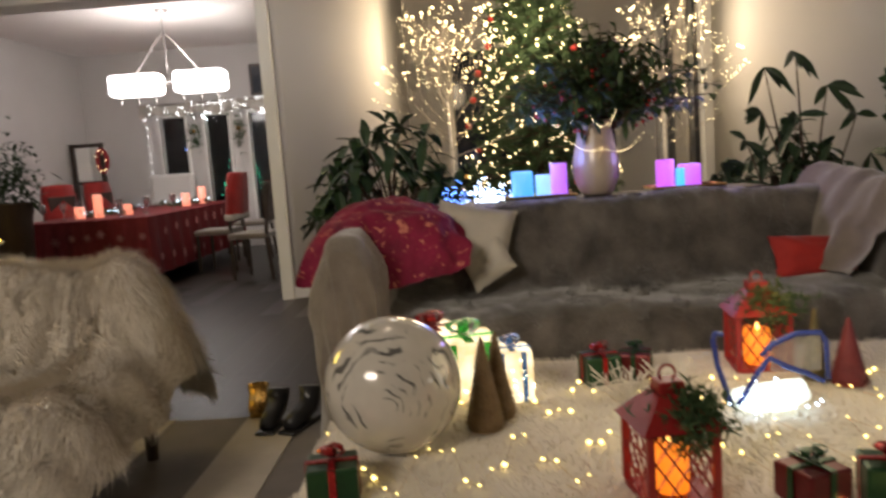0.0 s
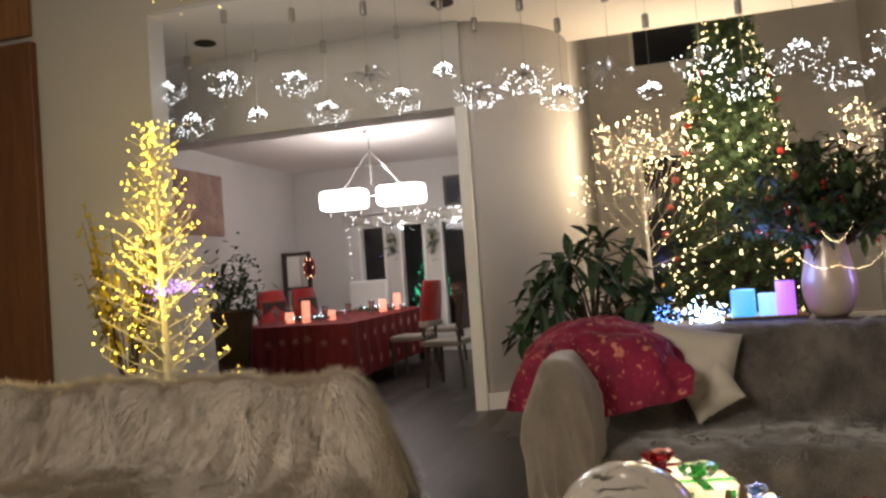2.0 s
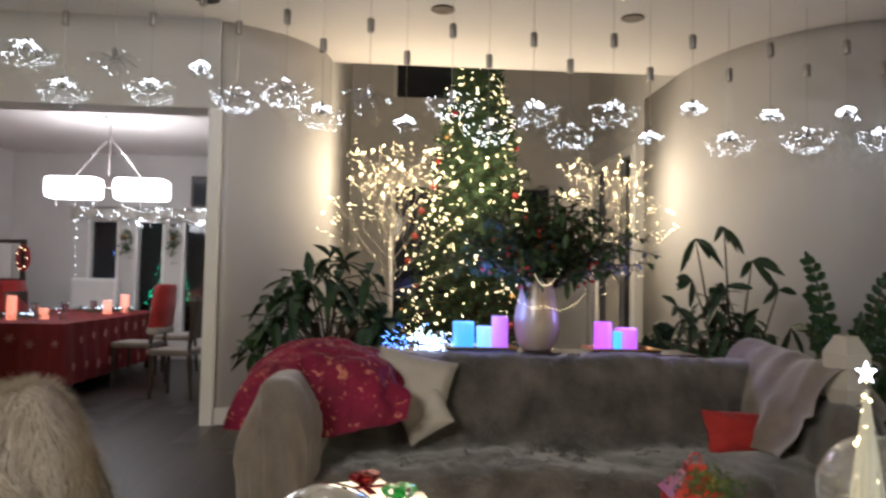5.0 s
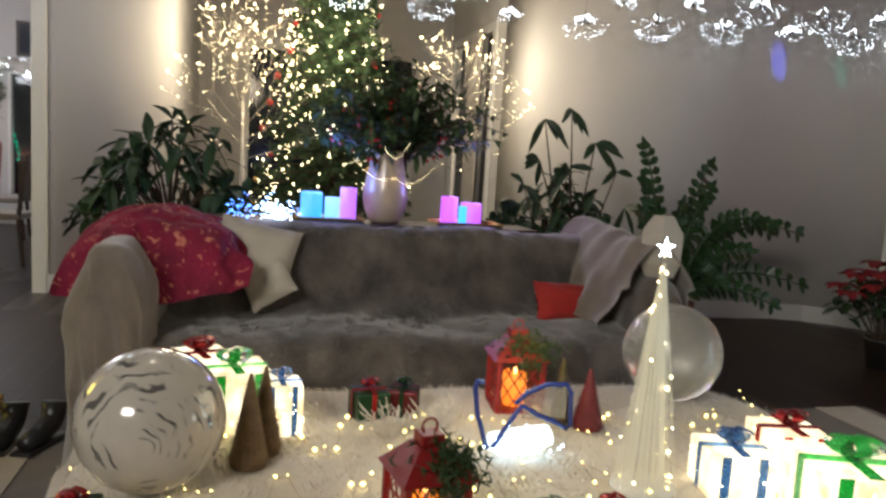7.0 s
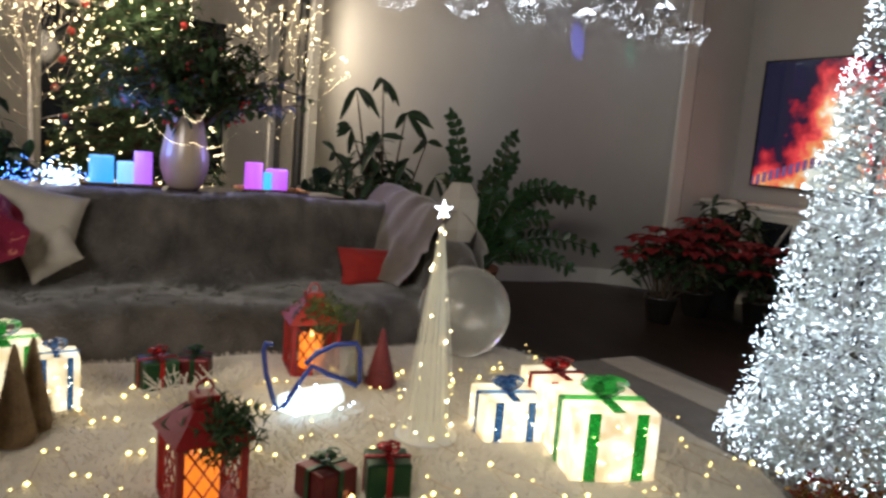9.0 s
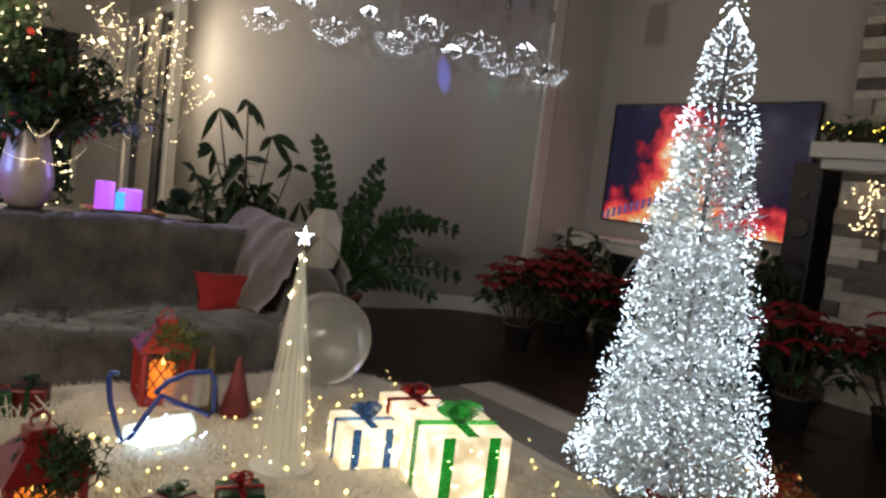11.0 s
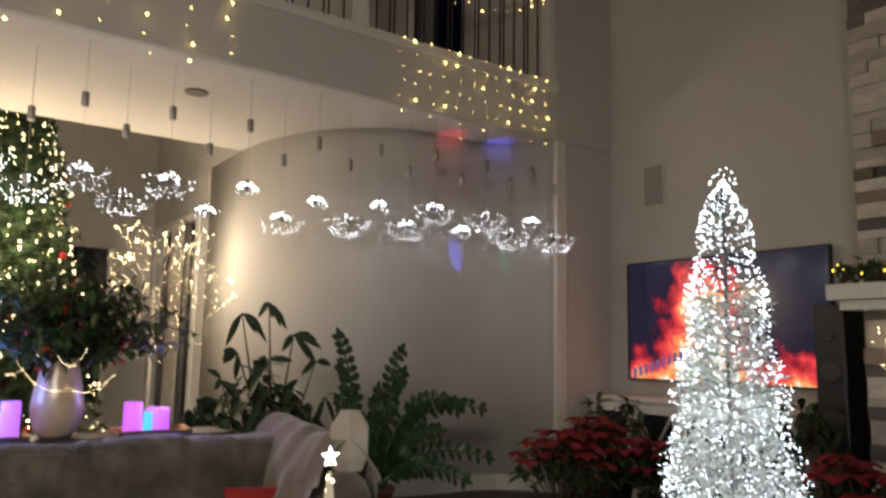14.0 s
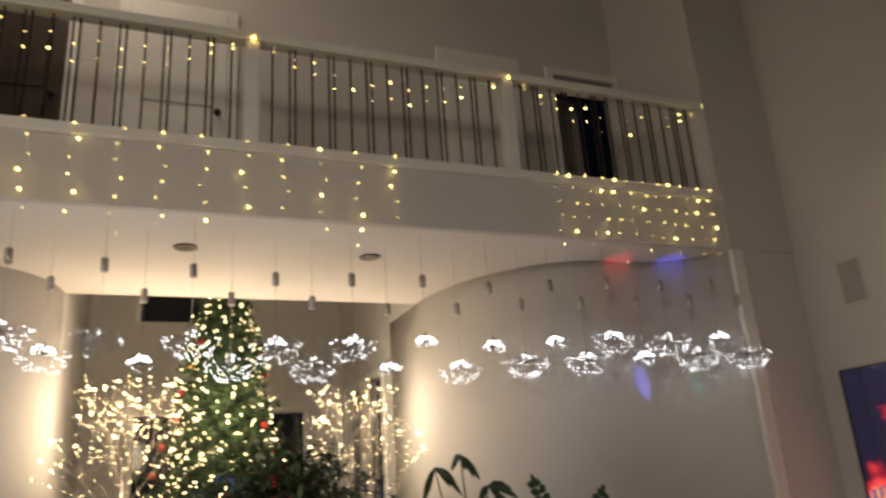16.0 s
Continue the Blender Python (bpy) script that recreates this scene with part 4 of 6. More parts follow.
def burst(at, seed, radius, spray, hub):
    """A firework lamp: spray is the share of lit tips, hub the size of the bright core."""
    t = thing("burst_pendant", at, "hanging firework lamp of silver wires with tiny white bulbs", "pendant lamp", "burst pendants below the gallery")
    rng = random.Random(seed)
    wires, lights = Shape(), Shape()
    for i in range(64):
        a = i * 2.399
        e = radians(rng.uniform(-68, 4))
        r = radius * rng.uniform(0.86, 1.05)
        q = Vector((r * math.cos(e) * math.cos(a), r * math.cos(e) * math.sin(a), r * 0.8 * math.sin(e) + 0.01))
        wires.pipe([(0, 0, 0), q * 0.5 + Vector((0, 0, 0.03)), q], [0.0006, 0.0005, 0.0004], 3, False)
        if rng.random() < spray:
            lights.bead(q, rng.uniform(0.003, 0.0044))
    for i in range(int(34 * hub)):
        a, u = i * 2.399, rng.random()
        r = 0.075 * math.sqrt(u)
        lights.bead((r * math.cos(a), r * math.sin(a), 0.055 - 0.045 * u + rng.uniform(-0.012, 0.012)), rng.uniform(0.0048, 0.007))
    tagged(part("wire_spray", wires, M_WIRE, t, flip=False), kind="stuff")
    tagged(part("light_string", lights, B_HUB, t, flip=False), kind="stuff")
    part("hub", Shape().lathe((0, 0, 0), [(0.012, -0.01), (0.02, 0.02), (0.018, 0.06), (0.006, 0.08)], 10), M_STEEL, t, smooth=True)
    part("battery_box", Shape().lathe((0, 0, 0.45), [(0.023, 0), (0.025, 0.004), (0.025, 0.096), (0.022, 0.1)], 14), M_STEEL, t, smooth=True)
    part("cable", Shape().rod((0, 0, 0.07), (0, 0, 1.03), 0.0018, None, 5), M_STEEL, t)
    return t


def hang(x, y, z, i):
    """Each kind is built once where it first hangs, then copied; the cable ends in the ceiling."""
    kind = (FRONT if y < 5.3 else BACK)[i]
    deep = 5.2 - 0.18 * ease((x - 3.8) / 1.2) if y < 5.3 else 5.5 - 0.49 * ease((x - 2.4) / 3.1)
    s = (deep + 0.18) / (y + 0.18)
    at = (0.08 + (x - 0.08) * s, deep, 1.37 + (z - 1.37) * s)
    if kind not in first:
        first[kind] = burst(at, *{"A": (1, 0.185, 0.85, 0.7), "B": (2, 0.19, 1.0, 0.15), "C": (3, 0.1, 0.3, 1.0), "D": (4, 0.18, 0.12, 0.0)}[kind])
    else:
        copy_thing(first[kind], pose(*at, 0, 0, 40 * i))


# A: core and spray, B: spray alone, C: compact core, D: hardly lit
FRONT, BACK = "AAADCBDBAACCCABC", "ACAABACBBCABACBB"
first = {}
for i in range(16):
    x = -3.73 + 0.581 * i
    hang(x, 5.2, 2.47 + 0.36 * ease((0.6 - x) / 4.4) + 0.08 * ease((x - 2.5) / 2) + 0.02 * math.sin(i * 2.1), i)
    x = -3.69 + 0.618 * i
    hang(x, 5.5, 2.35 + 0.24 * ease((0.9 - x) / 3.2) + 0.1 * ease((x - 2.6) / 1.8) + 0.025 * math.cos(i * 1.7), i)

# ---- recessed spots in the gallery ceiling ----
for x in (-3.7, -1.53, 0.3, 1.83, 3.63):
    s = thing("recessed_spot", (x, 5.8, ZC), "dark recessed ceiling spot, switched off", "spot light", "ceiling spots")
    part("ring", Shape().lathe((0, 0, -0.012), [(0.06, 0.012), (0.09, 0.012), (0.095, 0.004), (0.088, 0), (0.062, 0.004)], 24), M_IRON, s, smooth=True)
    part("lens", Shape().lathe((0, 0, -0.006), [(1e-5, 0), (0.064, 0), (0.064, 0.006)], 24), M_BLACK, s)

# ---- gallery railing ----
rail = thing("gallery_railing", (0, 0, 0), "white wooden railing with thin dark metal balusters", "railing")
POSTS = [-3.6, -1.48, 0.7, 2.92, 5.07]
for x in POSTS:
    p = part("post", Shape().span((x - 0.055, EAVE - 0.04, 3.95), (x + 0.055, EAVE + 0.07, 4.84)), M_WHITE, rail, bevel=0.008)
for a, b in zip(POSTS, POSTS[1:]):
    part("handrail", Shape().span((a - 0.02, EAVE - 0.05, 4.84), (b + 0.02, EAVE + 0.08, 4.92)), M_WHITE, rail, bevel=0.012)
    n = 14
    for i in range(1, n):
        x = a + (b - a) * i / n
        for o in ((0.0,) if i % 2 else (-0.022, 0.022)):
            part("baluster", Shape().rod((x + o, EAVE + 0.015, 3.94), (x + o, EAVE + 0.015, 4.85), 0.0085, None, 6, False), M_IRON, rail)

# doors of the upper hall
def panel_door(name, x0, x1, mat, label, knob):
    d = thing(name, (0, 0, 0), label, "door")
    part("slab", Shape().span((x0, 6.26, 3.85), (x1, 6.298, 5.88)), mat, d, bevel=0.004)
    w = x1 - x0
    for z0, z1 in ((4.05, 4.75), (4.9, 5.7)):
        part("panel", Shape().span((x0 + 0.14 * w, 6.245, z0), (x1 - 0.14 * w, 6.262, z1)), mat, d, bevel=0.012)
    part("knob", Shape().ball((x1 - 0.08, 6.21, 4.83), 0.035, 12).rod((x1 - 0.08, 6.21, 4.83), (x1 - 0.08, 6.26, 4.83), 0.012), M_IRON, d, "dark round knob", True)
    part("casing", Shape().span((x0 - 0.1, 6.27, 3.85), (x0 - 0.002, 6.299, 5.98)).span((x1 + 0.002, 6.27, 3.85), (x1 + 0.1, 6.299, 5.98)).span((x0, 6.27, 5.882), (x1, 6.299, 5.98)), M_WHITE, d, bevel=0.004)


panel_door("hall_door", -0.25, 0.62, M_WHITE, "white panelled door in the upper hall", 1)
panel_door("hall_door", 2.9, 3.7, M_WHITE, "closed white panelled door near the dark doorway", 1)
panel_door("hall_door", -1.75, -0.75, M_DARKWOOD, "dark wooden door of the upper hall", 1)

# ---- icicle and swag lights on the gallery ----
def light_strand(name, pts, mat, r, label):
    t = thing(name, (0, 0, 0), label, "string lights", "gallery string lights")
    b = Shape()
    for p in pts:
        b.bead(p, r * random.choice((0.7, 0.8, 1.0, 1.2, 2.0)))
    w = Shape().pipe(pts, 0.0005, 3, False)
    part("wire", w, M_WIRE, t)
    tagged(part("light_string", b, mat, t, flip=False), kind="stuff")


random.seed(6)
xs = [-3.62 + 0.285 * i for i in range(20)] + [3.28 + 0.15 * i for i in range(12)]
for i, x in enumerate(xs):
    low = 2.95 + 0.3 * random.random()
    n = int((3.95 - low) / 0.13)
    light_strand("icicle_lights", [(x + 0.03 * math.sin(k * 2 + i * 1.7), EAVE - 0.09, 3.93 - 0.13 * k + 0.02 * random.random()) for k in range(n)], B_ICICLE, 0.0072, "thin hanging strand of warm bulbs on the gallery edge")
for a, b in ((-3.55, -1.48), (-1.48, 0.7), (0.7, 2.92), (2.92, 5.07)):
    for dip in (0.25, 0.4):
        light_strand("swag_lights", [(a + (b - a) * u, EAVE - 0.07, 4.84 - dip * 4 * u * (1 - u) + 0.03 * math.sin(40 * u)) for u in [k / 14 for k in range(15)]], B_ICICLE, 0.0068, "string of warm bulbs draped along the railing")

# ---- console table behind the sofa with its decorations ----
con = thing("console_table", (0, 0, 0), "narrow dark console table behind the sofa", "table")
part("tabletop", Shape().span((-0.35, 3.72, 0.835), (1.52, 4.02, 0.865)), M_DARKWOOD, con, bevel=0.004)
for x in (-0.3, 1.47):
    for y in (3.76, 3.98):
        part("leg", Shape().span((x - 0.02, y - 0.02, 0), (x + 0.02, y + 0.02, 0.836)), M_DARKWOOD, con, bevel=0.003)
CZ = 0.866
M_MIRROR = material("mirror_tray", (0.75, 0.78, 0.8), 0.06, 1.0, bump=0)
for x0, x1 in ((0.22, 0.58), (0.96, 1.32)):
    t = thing("tray", (0, 0, 0), "low mirrored tray under the candles", "tray")
    part("plate", Shape().span((x0, 3.74, CZ), (x1, 3.96, CZ + 0.012)), M_MIRROR, t, bevel=0.003)
    part("rim", Shape().pipe([(x0, 3.74, CZ + .018), (x1, 3.74, CZ + .018), (x1, 3.96, CZ + .018), (x0, 3.96, CZ + .018), (x0, 3.74, CZ + .018)], 0.007, 6), M_GOLD, t)


def candle(x, y, z, r, h, colour, power, label):
    t = thing("led_candle", (x, y, z), label, "candle", "colour candles")
    prof_ = [(r * 0.96, 0), (r, 0.004), (r, h * 0.96), (r * 0.94, h), (r * 0.82, h * 0.97), (r * 0.5, h * 0.93), (1e-5, h * 0.92)]
    part("wax", Shape().lathe((0, 0, 0), prof_, 22), material("glowing_wax", (0.35, 0.33, 0.33), 0.5, glow=colour, power=power, through=0.0), t, smooth=True)
    part("wick", Shape().rod((0, 0, h * 0.92), (0.002, 0, h * 1.0), 0.0025), M_BLACK, t)


candle(0.315, 3.82, CZ + 0.012, 0.055, 0.135, (0.01, 0.4, 1.0), 1.1, "cyan glowing wax candle")
candle(0.43, 3.85, CZ + 0.012, 0.045, 0.11, (0.2, 0.5, 1.0), 1.3, "pale blue glowing wax candle")
candle(0.5, 3.81, CZ + 0.012, 0.042, 0.165, (0.5, 0.12, 1.0), 1.1, "violet glowing wax candle")
candle(1.04, 3.82, CZ + 0.012, 0.045, 0.145, (0.68, 0.08, 1.0), 1.0, "pink violet glowing wax candle")
candle(1.165, 3.83, CZ + 0.012, 0.056, 0.115, (0.6, 0.08, 1.0), 1.0, "short pink glowing wax candle")
candle(1.1, 3.765, CZ + 0.012, 0.022, 0.1, (0.02, 0.5, 1.0), 1.2, "slim cyan glowing candle")

rng = random.Random(19)
heap_b, heap_i = Shape(), Shape()
for _ in range(90):
    heap_b.bead((rng.uniform(-0.1, 0.26), rng.uniform(3.74, 3.95), CZ + 0.005 + abs(rng.gauss(0, 0.05))), 0.0035)
for _ in range(110):
    heap_i.bead((rng.gauss(0.14, 0.05), rng.gauss(3.82, 0.04), CZ + 0.006 + abs(rng.gauss(0.03, 0.035))), 0.0045)
t = thing("fairy_light_heap", (0, 0, 0), "heap of blue and icy fairy lights", "string lights")
tagged(part("blue_bulbs", heap_b, B_BLUE, t, flip=False), kind="stuff")
tagged(part("ice_light_string", heap_i, B_ICE, t, flip=False), kind="stuff")

vase = thing("vase", (0.7, 3.86, CZ), "tall cream ceramic vase filled with greenery", "vase")
part("body", Shape().lathe((0, 0, 0), smooth_profile([(0.06, 0), (0.085, 0.01), (0.118, 0.1), (0.118, 0.17), (0.095, 0.28), (0.08, 0.36), (0.088, 0.38), (0.075, 0.375), (0.07, 0.3)], 30), 32), M_CERAMIC, vase, smooth=True)
beads = Shape()
for s, (x0, z0, x1, z1, d) in enumerate(((-0.05, 0.42, 0.09, 0.42, 0.08), (-0.2, 0.36, 0.02, 0.24, 0.06), (0.02, 0.24, 0.22, 0.3, 0.05), (-0.24, 0.3, -0.1, 0.42, 0.03))):
    for k in range(22):
        u = k / 21
        beads.bead((x0 + (x1 - x0) * u, -0.125, z0 + (z1 - z0) * u - d * 4 * u * (1 - u)), 0.0017)
t = thing("bead_lights", (0.7, 3.86, CZ), "string of lit white beads draped on the vase", "string lights")
tagged(part("light_string", beads, B_WARM, t, flip=False), kind="stuff")

bq = thing("bouquet", (0.74, 3.86, CZ + 0.3), "wide bouquet of dark greenery with red berries", "bouquet")
st, lv, be = Shape(), Shape(), Shape()
for i in range(120):
    a = i * 2.399
    el = rng.uniform(0.12, 1.4)
    ln = rng.uniform(0.34, 0.58) * (1.05 if el < 0.6 else 0.95)
    d = Vector((math.cos(a) * math.cos(el) * 1.0, math.sin(a) * math.cos(el) * 0.7, 0.12 + math.sin(el) * 0.9))
    pts = [Vector((0, 0, 0)), d * ln * 0.5 + Vector((0, 0, 0.05)), d * ln]
    st.pipe(pts, [0.004, 0.003, 0.002], 4, False)
    for k in range(16):
        u = 0.3 + 0.7 * k / 15
        p = pts[1] * (2 * u * (1 - u)) + pts[2] * (u * u)
        lv.leaf(p, (rng.gauss(0, 1), rng.gauss(0, 1), rng.gauss(0.1, 0.7)), rng.uniform(0.045, 0.09), 0.032, droop=0.3)
    if i % 4 == 0:
        for _ in range(4):
            p = pts[2] * rng.uniform(0.55, 0.85) + Vector((rng.gauss(0, .02), rng.gauss(0, .02), -0.04))
            be.ball(p, 0.009, 8)
for x, z in ((0.5, 0.12), (0.62, 0.2), (0.55, 0.28), (-0.4, 0.2)):
    st.pipe([(0, 0, 0.05), (x * 0.6, 0, z + 0.06), (x, -0.02, z)], [0.004, 0.003, 0.002], 4, False)
    for k in range(14):
        lv.leaf((x * (0.5 + k * 0.036), -0.01, z + 0.05 - 0.003 * k), (rng.gauss(0.4, 1), rng.gauss(0, 1), rng.gauss(0.3, 0.7)), 0.06, 0.026)
part("stemwork", st, M_BARK, bq)
tagged(part("foliage", lv, M_NEEDLE, bq, flip=False), kind="stuff")
tagged(part("berry_spray", be, M_BERRY, bq, "clusters of red berries", True), kind="stuff")

# ---- things on the coffee table ----
M_FROST = material("lit_frosted_panel", (0.85, 0.78, 0.62), 0.4, second=(0.75, 0.68, 0.52), scale=14, fine=60, bump=0.4, depth=0.004, glow=(1.0, 0.82, 0.5), power=1.5)
nt = M_FROST.node_tree
nf, rf = nt.nodes.new("ShaderNodeTexNoise"), nt.nodes.new("ShaderNodeValToRGB")
tf = nt.nodes.new("ShaderNodeTexCoord")
nt.links.new(tf.outputs["Object"], nf.inputs["Vector"])
nf.inputs["Scale"].default_value, nf.inputs["Detail"].default_value = 16, 5
rf.color_ramp.elements[0].position, rf.color_ramp.elements[0].color = 0.35, (0.45, 0.3, 0.13, 1)
rf.color_ramp.elements[1].position, rf.color_ramp.elements[1].color = 0.68, (1.0, 0.88, 0.6, 1)
nt.links.new(nf.outputs["Fac"], rf.inputs["Fac"])
nt.links.new(rf.outputs["Color"], nt.nodes["Principled BSDF"].inputs["Emission Color"])
M_GREENFOIL = material("green_foil", (0.06, 0.58, 0.08), 0.25, 0.0, clear=0.6, second=(0.03, 0.4, 0.05), scale=20, fine=80, bump=0.3, depth=0.002)
M_BLUEFOIL = material("blue_foil", (0.08, 0.25, 0.65), 0.25, 0.0, clear=0.6, second=(0.05, 0.16, 0.45), scale=20, fine=80, bump=0.3, depth=0.002)
M_REDFOIL = material("red_foil", (0.4, 0.015, 0.02), 0.25, 0.5, second=(0.25, 0.01, 0.012), scale=20, fine=80, bump=0.3, depth=0.002)
M_DARKGREEN = material("dark_green_foil", (0.012, 0.06, 0.02), 0.3, 0.4, second=(0.008, 0.04, 0.014), scale=20, fine=80, bump=0.3, depth=0.002)
M_DARKRED = material("dark_red_foil", (0.13, 0.008, 0.012), 0.35, 0.4, second=(0.08, 0.006, 0.008), scale=20, fine=80, bump=0.3, depth=0.002)


def bow(parent, z, r, mat, loops=6):
    for i in range(loops):
        a = math.tau * i / loops + 0.4
        pts = []
        for k in range(9):
            u = k / 8 * math.pi
            rr, zz = r * math.sin(u) ** 0.7 * (0.6 + 0.4 * (k / 8)), r * 0.55 * (1 - math.cos(u)) * 0.5
            pts.append((rr * math.cos(a), rr * math.sin(a), z + zz + 0.003 * i))
        w = Vector((-math.sin(a), math.cos(a), 0)) * r * 0.22
        part("loop", Shape().grid([[Vector(p) - w, Vector(p) + w] for p in pts]), mat, parent, flip=False)


def gift(x, y, w, h, rz, body, ribbon, label, group="gift boxes on the coffee table", bows=None, lit=False):
    t = thing("gift_box", (x, y, TZ - 0.006), label, "gift box", group, rz)
    part("box", Shape().span((-w / 2, -w / 2, 0), (w / 2, w / 2, h)), body, t, "lit frosted box" if lit else "", bevel=0.006)
    b = w * 0.07
    o = w / 2 + 0.003
    for s in (-1, 1):
        part("ribbon", Shape().span((s * w * 0.28 - b if lit else -b, -o, 0), (s * w * 0.28 + b if lit else b, -o + 0.002, h)) if s < 0 or lit else Shape().span((-b, o - 0.002, 0), (b, o, h)), ribbon, t)
        part("ribbon", Shape().span((s * o - 0.002, -b, 0), (s * o, b, h)), ribbon, t)
    part("ribbon", Shape().span((-o, -b, h), (o, b, h + 0.003)), ribbon, t)
    part("ribbon", Shape().span((-b, -o, h + 0.0035), (b, o, h + 0.006)), ribbon, t)
    bow(t, h + 0.006, w * 0.34, bows or ribbon)
    if lit:
        inner = Shape()
        r = random.Random(int(x * 100))
        for _ in range(26):
            s = r.choice((-1, 1))
            inner.bead((r.uniform(-.4, .4) * w, -w / 2 - 0.002, r.uniform(0.08, 0.92) * h) if r.random() < 0.6 else (s * (w / 2 + 0.002), r.uniform(-.4, .4) * w, r.uniform(0.08, 0.92) * h), r.choice((0.003, 0.0045)))
        tagged(part("light_string", inner, B_WARM, t, flip=False), kind="stuff")
    return t


gift(1.45, 1.42, 0.235, 0.19, -18, M_FROST, M_GREENFOIL, "large lit frosted gift box with green ribbon", lit=True)
gift(1.31, 1.68, 0.175, 0.13, -14, M_FROST, M_BLUEFOIL, "lit frosted gift box with blue ribbon", lit=True)
gift(1.5, 1.7, 0.17, 0.17, -10, M_FROST, M_REDFOIL, "lit frosted gift box with red ribbon", lit=True)
gift(-0.02, 2.3, 0.2, 0.19, 12, M_FROST, M_GREENFOIL, "lit frosted gift box with wide green ribbon", lit=True)
gift(0.12, 2.22, 0.12, 0.165, 5, M_FROST, M_BLUEFOIL, "small lit frosted gift box with blue bow", lit=True)
gift(-0.13, 2.42, 0.18, 0.2, 20, M_FROST, M_REDFOIL, "lit frosted gift box with red bow", lit=True)
gift(0.68, 1.46, 0.105, 0.085, 20, M_DARKRED, M_DARKGREEN, "small dark red gift with green bow")
gift(0.83, 1.45, 0.105, 0.09, -15, M_DARKGREEN, M_REDFOIL, "small dark green gift with red bow")
gift(0.41, 2.34, 0.11, 0.095, 10, M_DARKGREEN, M_REDFOIL, "small dark green gift with red and green bow")
gift(0.53, 2.36, 0.1, 0.09, -20, M_DARKRED, M_DARKGREEN, "small dark red gift with green ribbon bow")
gift(-0.33, 1.62, 0.115, 0.085, 8, M_DARKGREEN, M_REDFOIL, "dark green gift with red bow beside the globe")

# swirled globe and clear globe
M_SWIRL = material("swirled_white_glass", (0.62, 0.58, 0.52), 0.12, second=(0.5, 0.47, 0.42), scale=4, fine=30, bump=0.03, depth=0.001, coat=0.8)
nt = M_SWIRL.node_tree
wv, cr, mx, tcx = nt.nodes.new("ShaderNodeTexWave"), nt.nodes.new("ShaderNodeMapRange"), nt.nodes.new("ShaderNodeMix"), nt.nodes.new("ShaderNodeTexCoord")
wv.wave_type, wv.rings_direction = "RINGS", "Y"
wv.inputs["Scale"].default_value, wv.inputs["Distortion"].default_value, wv.inputs["Detail"].default_value, wv.inputs["Detail Scale"].default_value = 15.0, 9, 1.5, 1.0
nt.links.new(tcx.outputs["Object"], wv.inputs["Vector"])
cr.inputs["From Min"].default_value, cr.inputs["From Max"].default_value = 0.3, 0.1
nt.links.new(wv.outputs["Fac"], cr.inputs["Value"])
mx.data_type = "RGBA"
bs = nt.nodes["Principled BSDF"]
nt.links.new(bs.inputs["Base Color"].links[0].from_socket, mx.inputs["A"])
mx.inputs["B"].default_value = (0.12, 0.115, 0.11, 1)
nm, rm, ml = nt.nodes.new("ShaderNodeTexNoise"), nt.nodes.new("ShaderNodeMapRange"), nt.nodes.new("ShaderNodeMath")
nm.inputs["Scale"].default_value = 13
nt.links.new(tcx.outputs["Object"], nm.inputs["Vector"])
rm.inputs["From Min"].default_value, rm.inputs["From Max"].default_value = 0.5, 0.6
nt.links.new(nm.outputs["Fac"], rm.inputs["Value"])
ml.operation = "MULTIPLY"
nt.links.new(rm.outputs[0], ml.inputs[0])
nt.links.new(cr.outputs[0], ml.inputs[1])
nt.links.new(ml.outputs[0], mx.inputs["Factor"])
nt.links.new(mx.outputs["Result"], bs.inputs["Base Color"])
g = lone("glass_globe", Shape().ball((0, 0, 0), 0.178, 48), M_SWIRL, "large white glass globe with dark swirls", "globe", smooth=True)
g.location = (-0.205, 1.87, TZ + 0.174)
M_CLEAR = material("hazy_glass", (0.9, 0.9, 0.88), 0.12, second=(0.8, 0.8, 0.78), clear=0.8, scale=5, fine=30, bump=0.05, depth=0.002)
g2 = lone("glass_globe", Shape().ball((0, 0, 0), 0.185, 40), M_CLEAR, "large clear hazy glass globe", "globe", smooth=True)
g2.location = (1.58, 2.44, TZ + 0.18)
g3 = lone("glass_lantern", Shape().lathe((0, 0, 0), [(0.07, 0), (0.1, 0.06), (0.1, 0.2), (0.05, 0.27)], 6), M_LINEN, "pale faceted paper lantern on the sofa arm", "lantern")
g3.location = (1.8, 2.95, 0.755)


def brush_tree(x, y, h, r, mat, label):
    t = thing("bottle_brush_tree", (x, y, TZ - 0.004), label, "ornament", "small cone trees")
    rg = random.Random(int(h * 1000 + x * 77))
    sh = Shape().lathe((0, 0, 0), [(r * 0.8, 0.012), (r * 0.86, 0.03), (0.004, h)], 16)
    for _ in range(1500):
        u = rg.random() ** 1.4
        a = rg.random() * math.tau
        rr = r * 0.84 * (1 - u) + 0.003
        p = Vector((rr * math.cos(a), rr * math.sin(a), 0.02 + (h - 0.03) * u))
        d = Vector((math.cos(a), math.sin(a), 0.15)) * rg.uniform(0.006, 0.014)
        s = Vector((-math.sin(a), math.cos(a), 0)) * 0.0016
        sh.add([p - s, p + s, p + d], [(0, 1, 2)])
    part("bristle_coat", sh, mat, t, flip=False)
    part("base", Shape().lathe((0, 0, 0), [(r * 0.4, 0), (r * 0.4, 0.014)], 14), M_DARKWOOD, t)


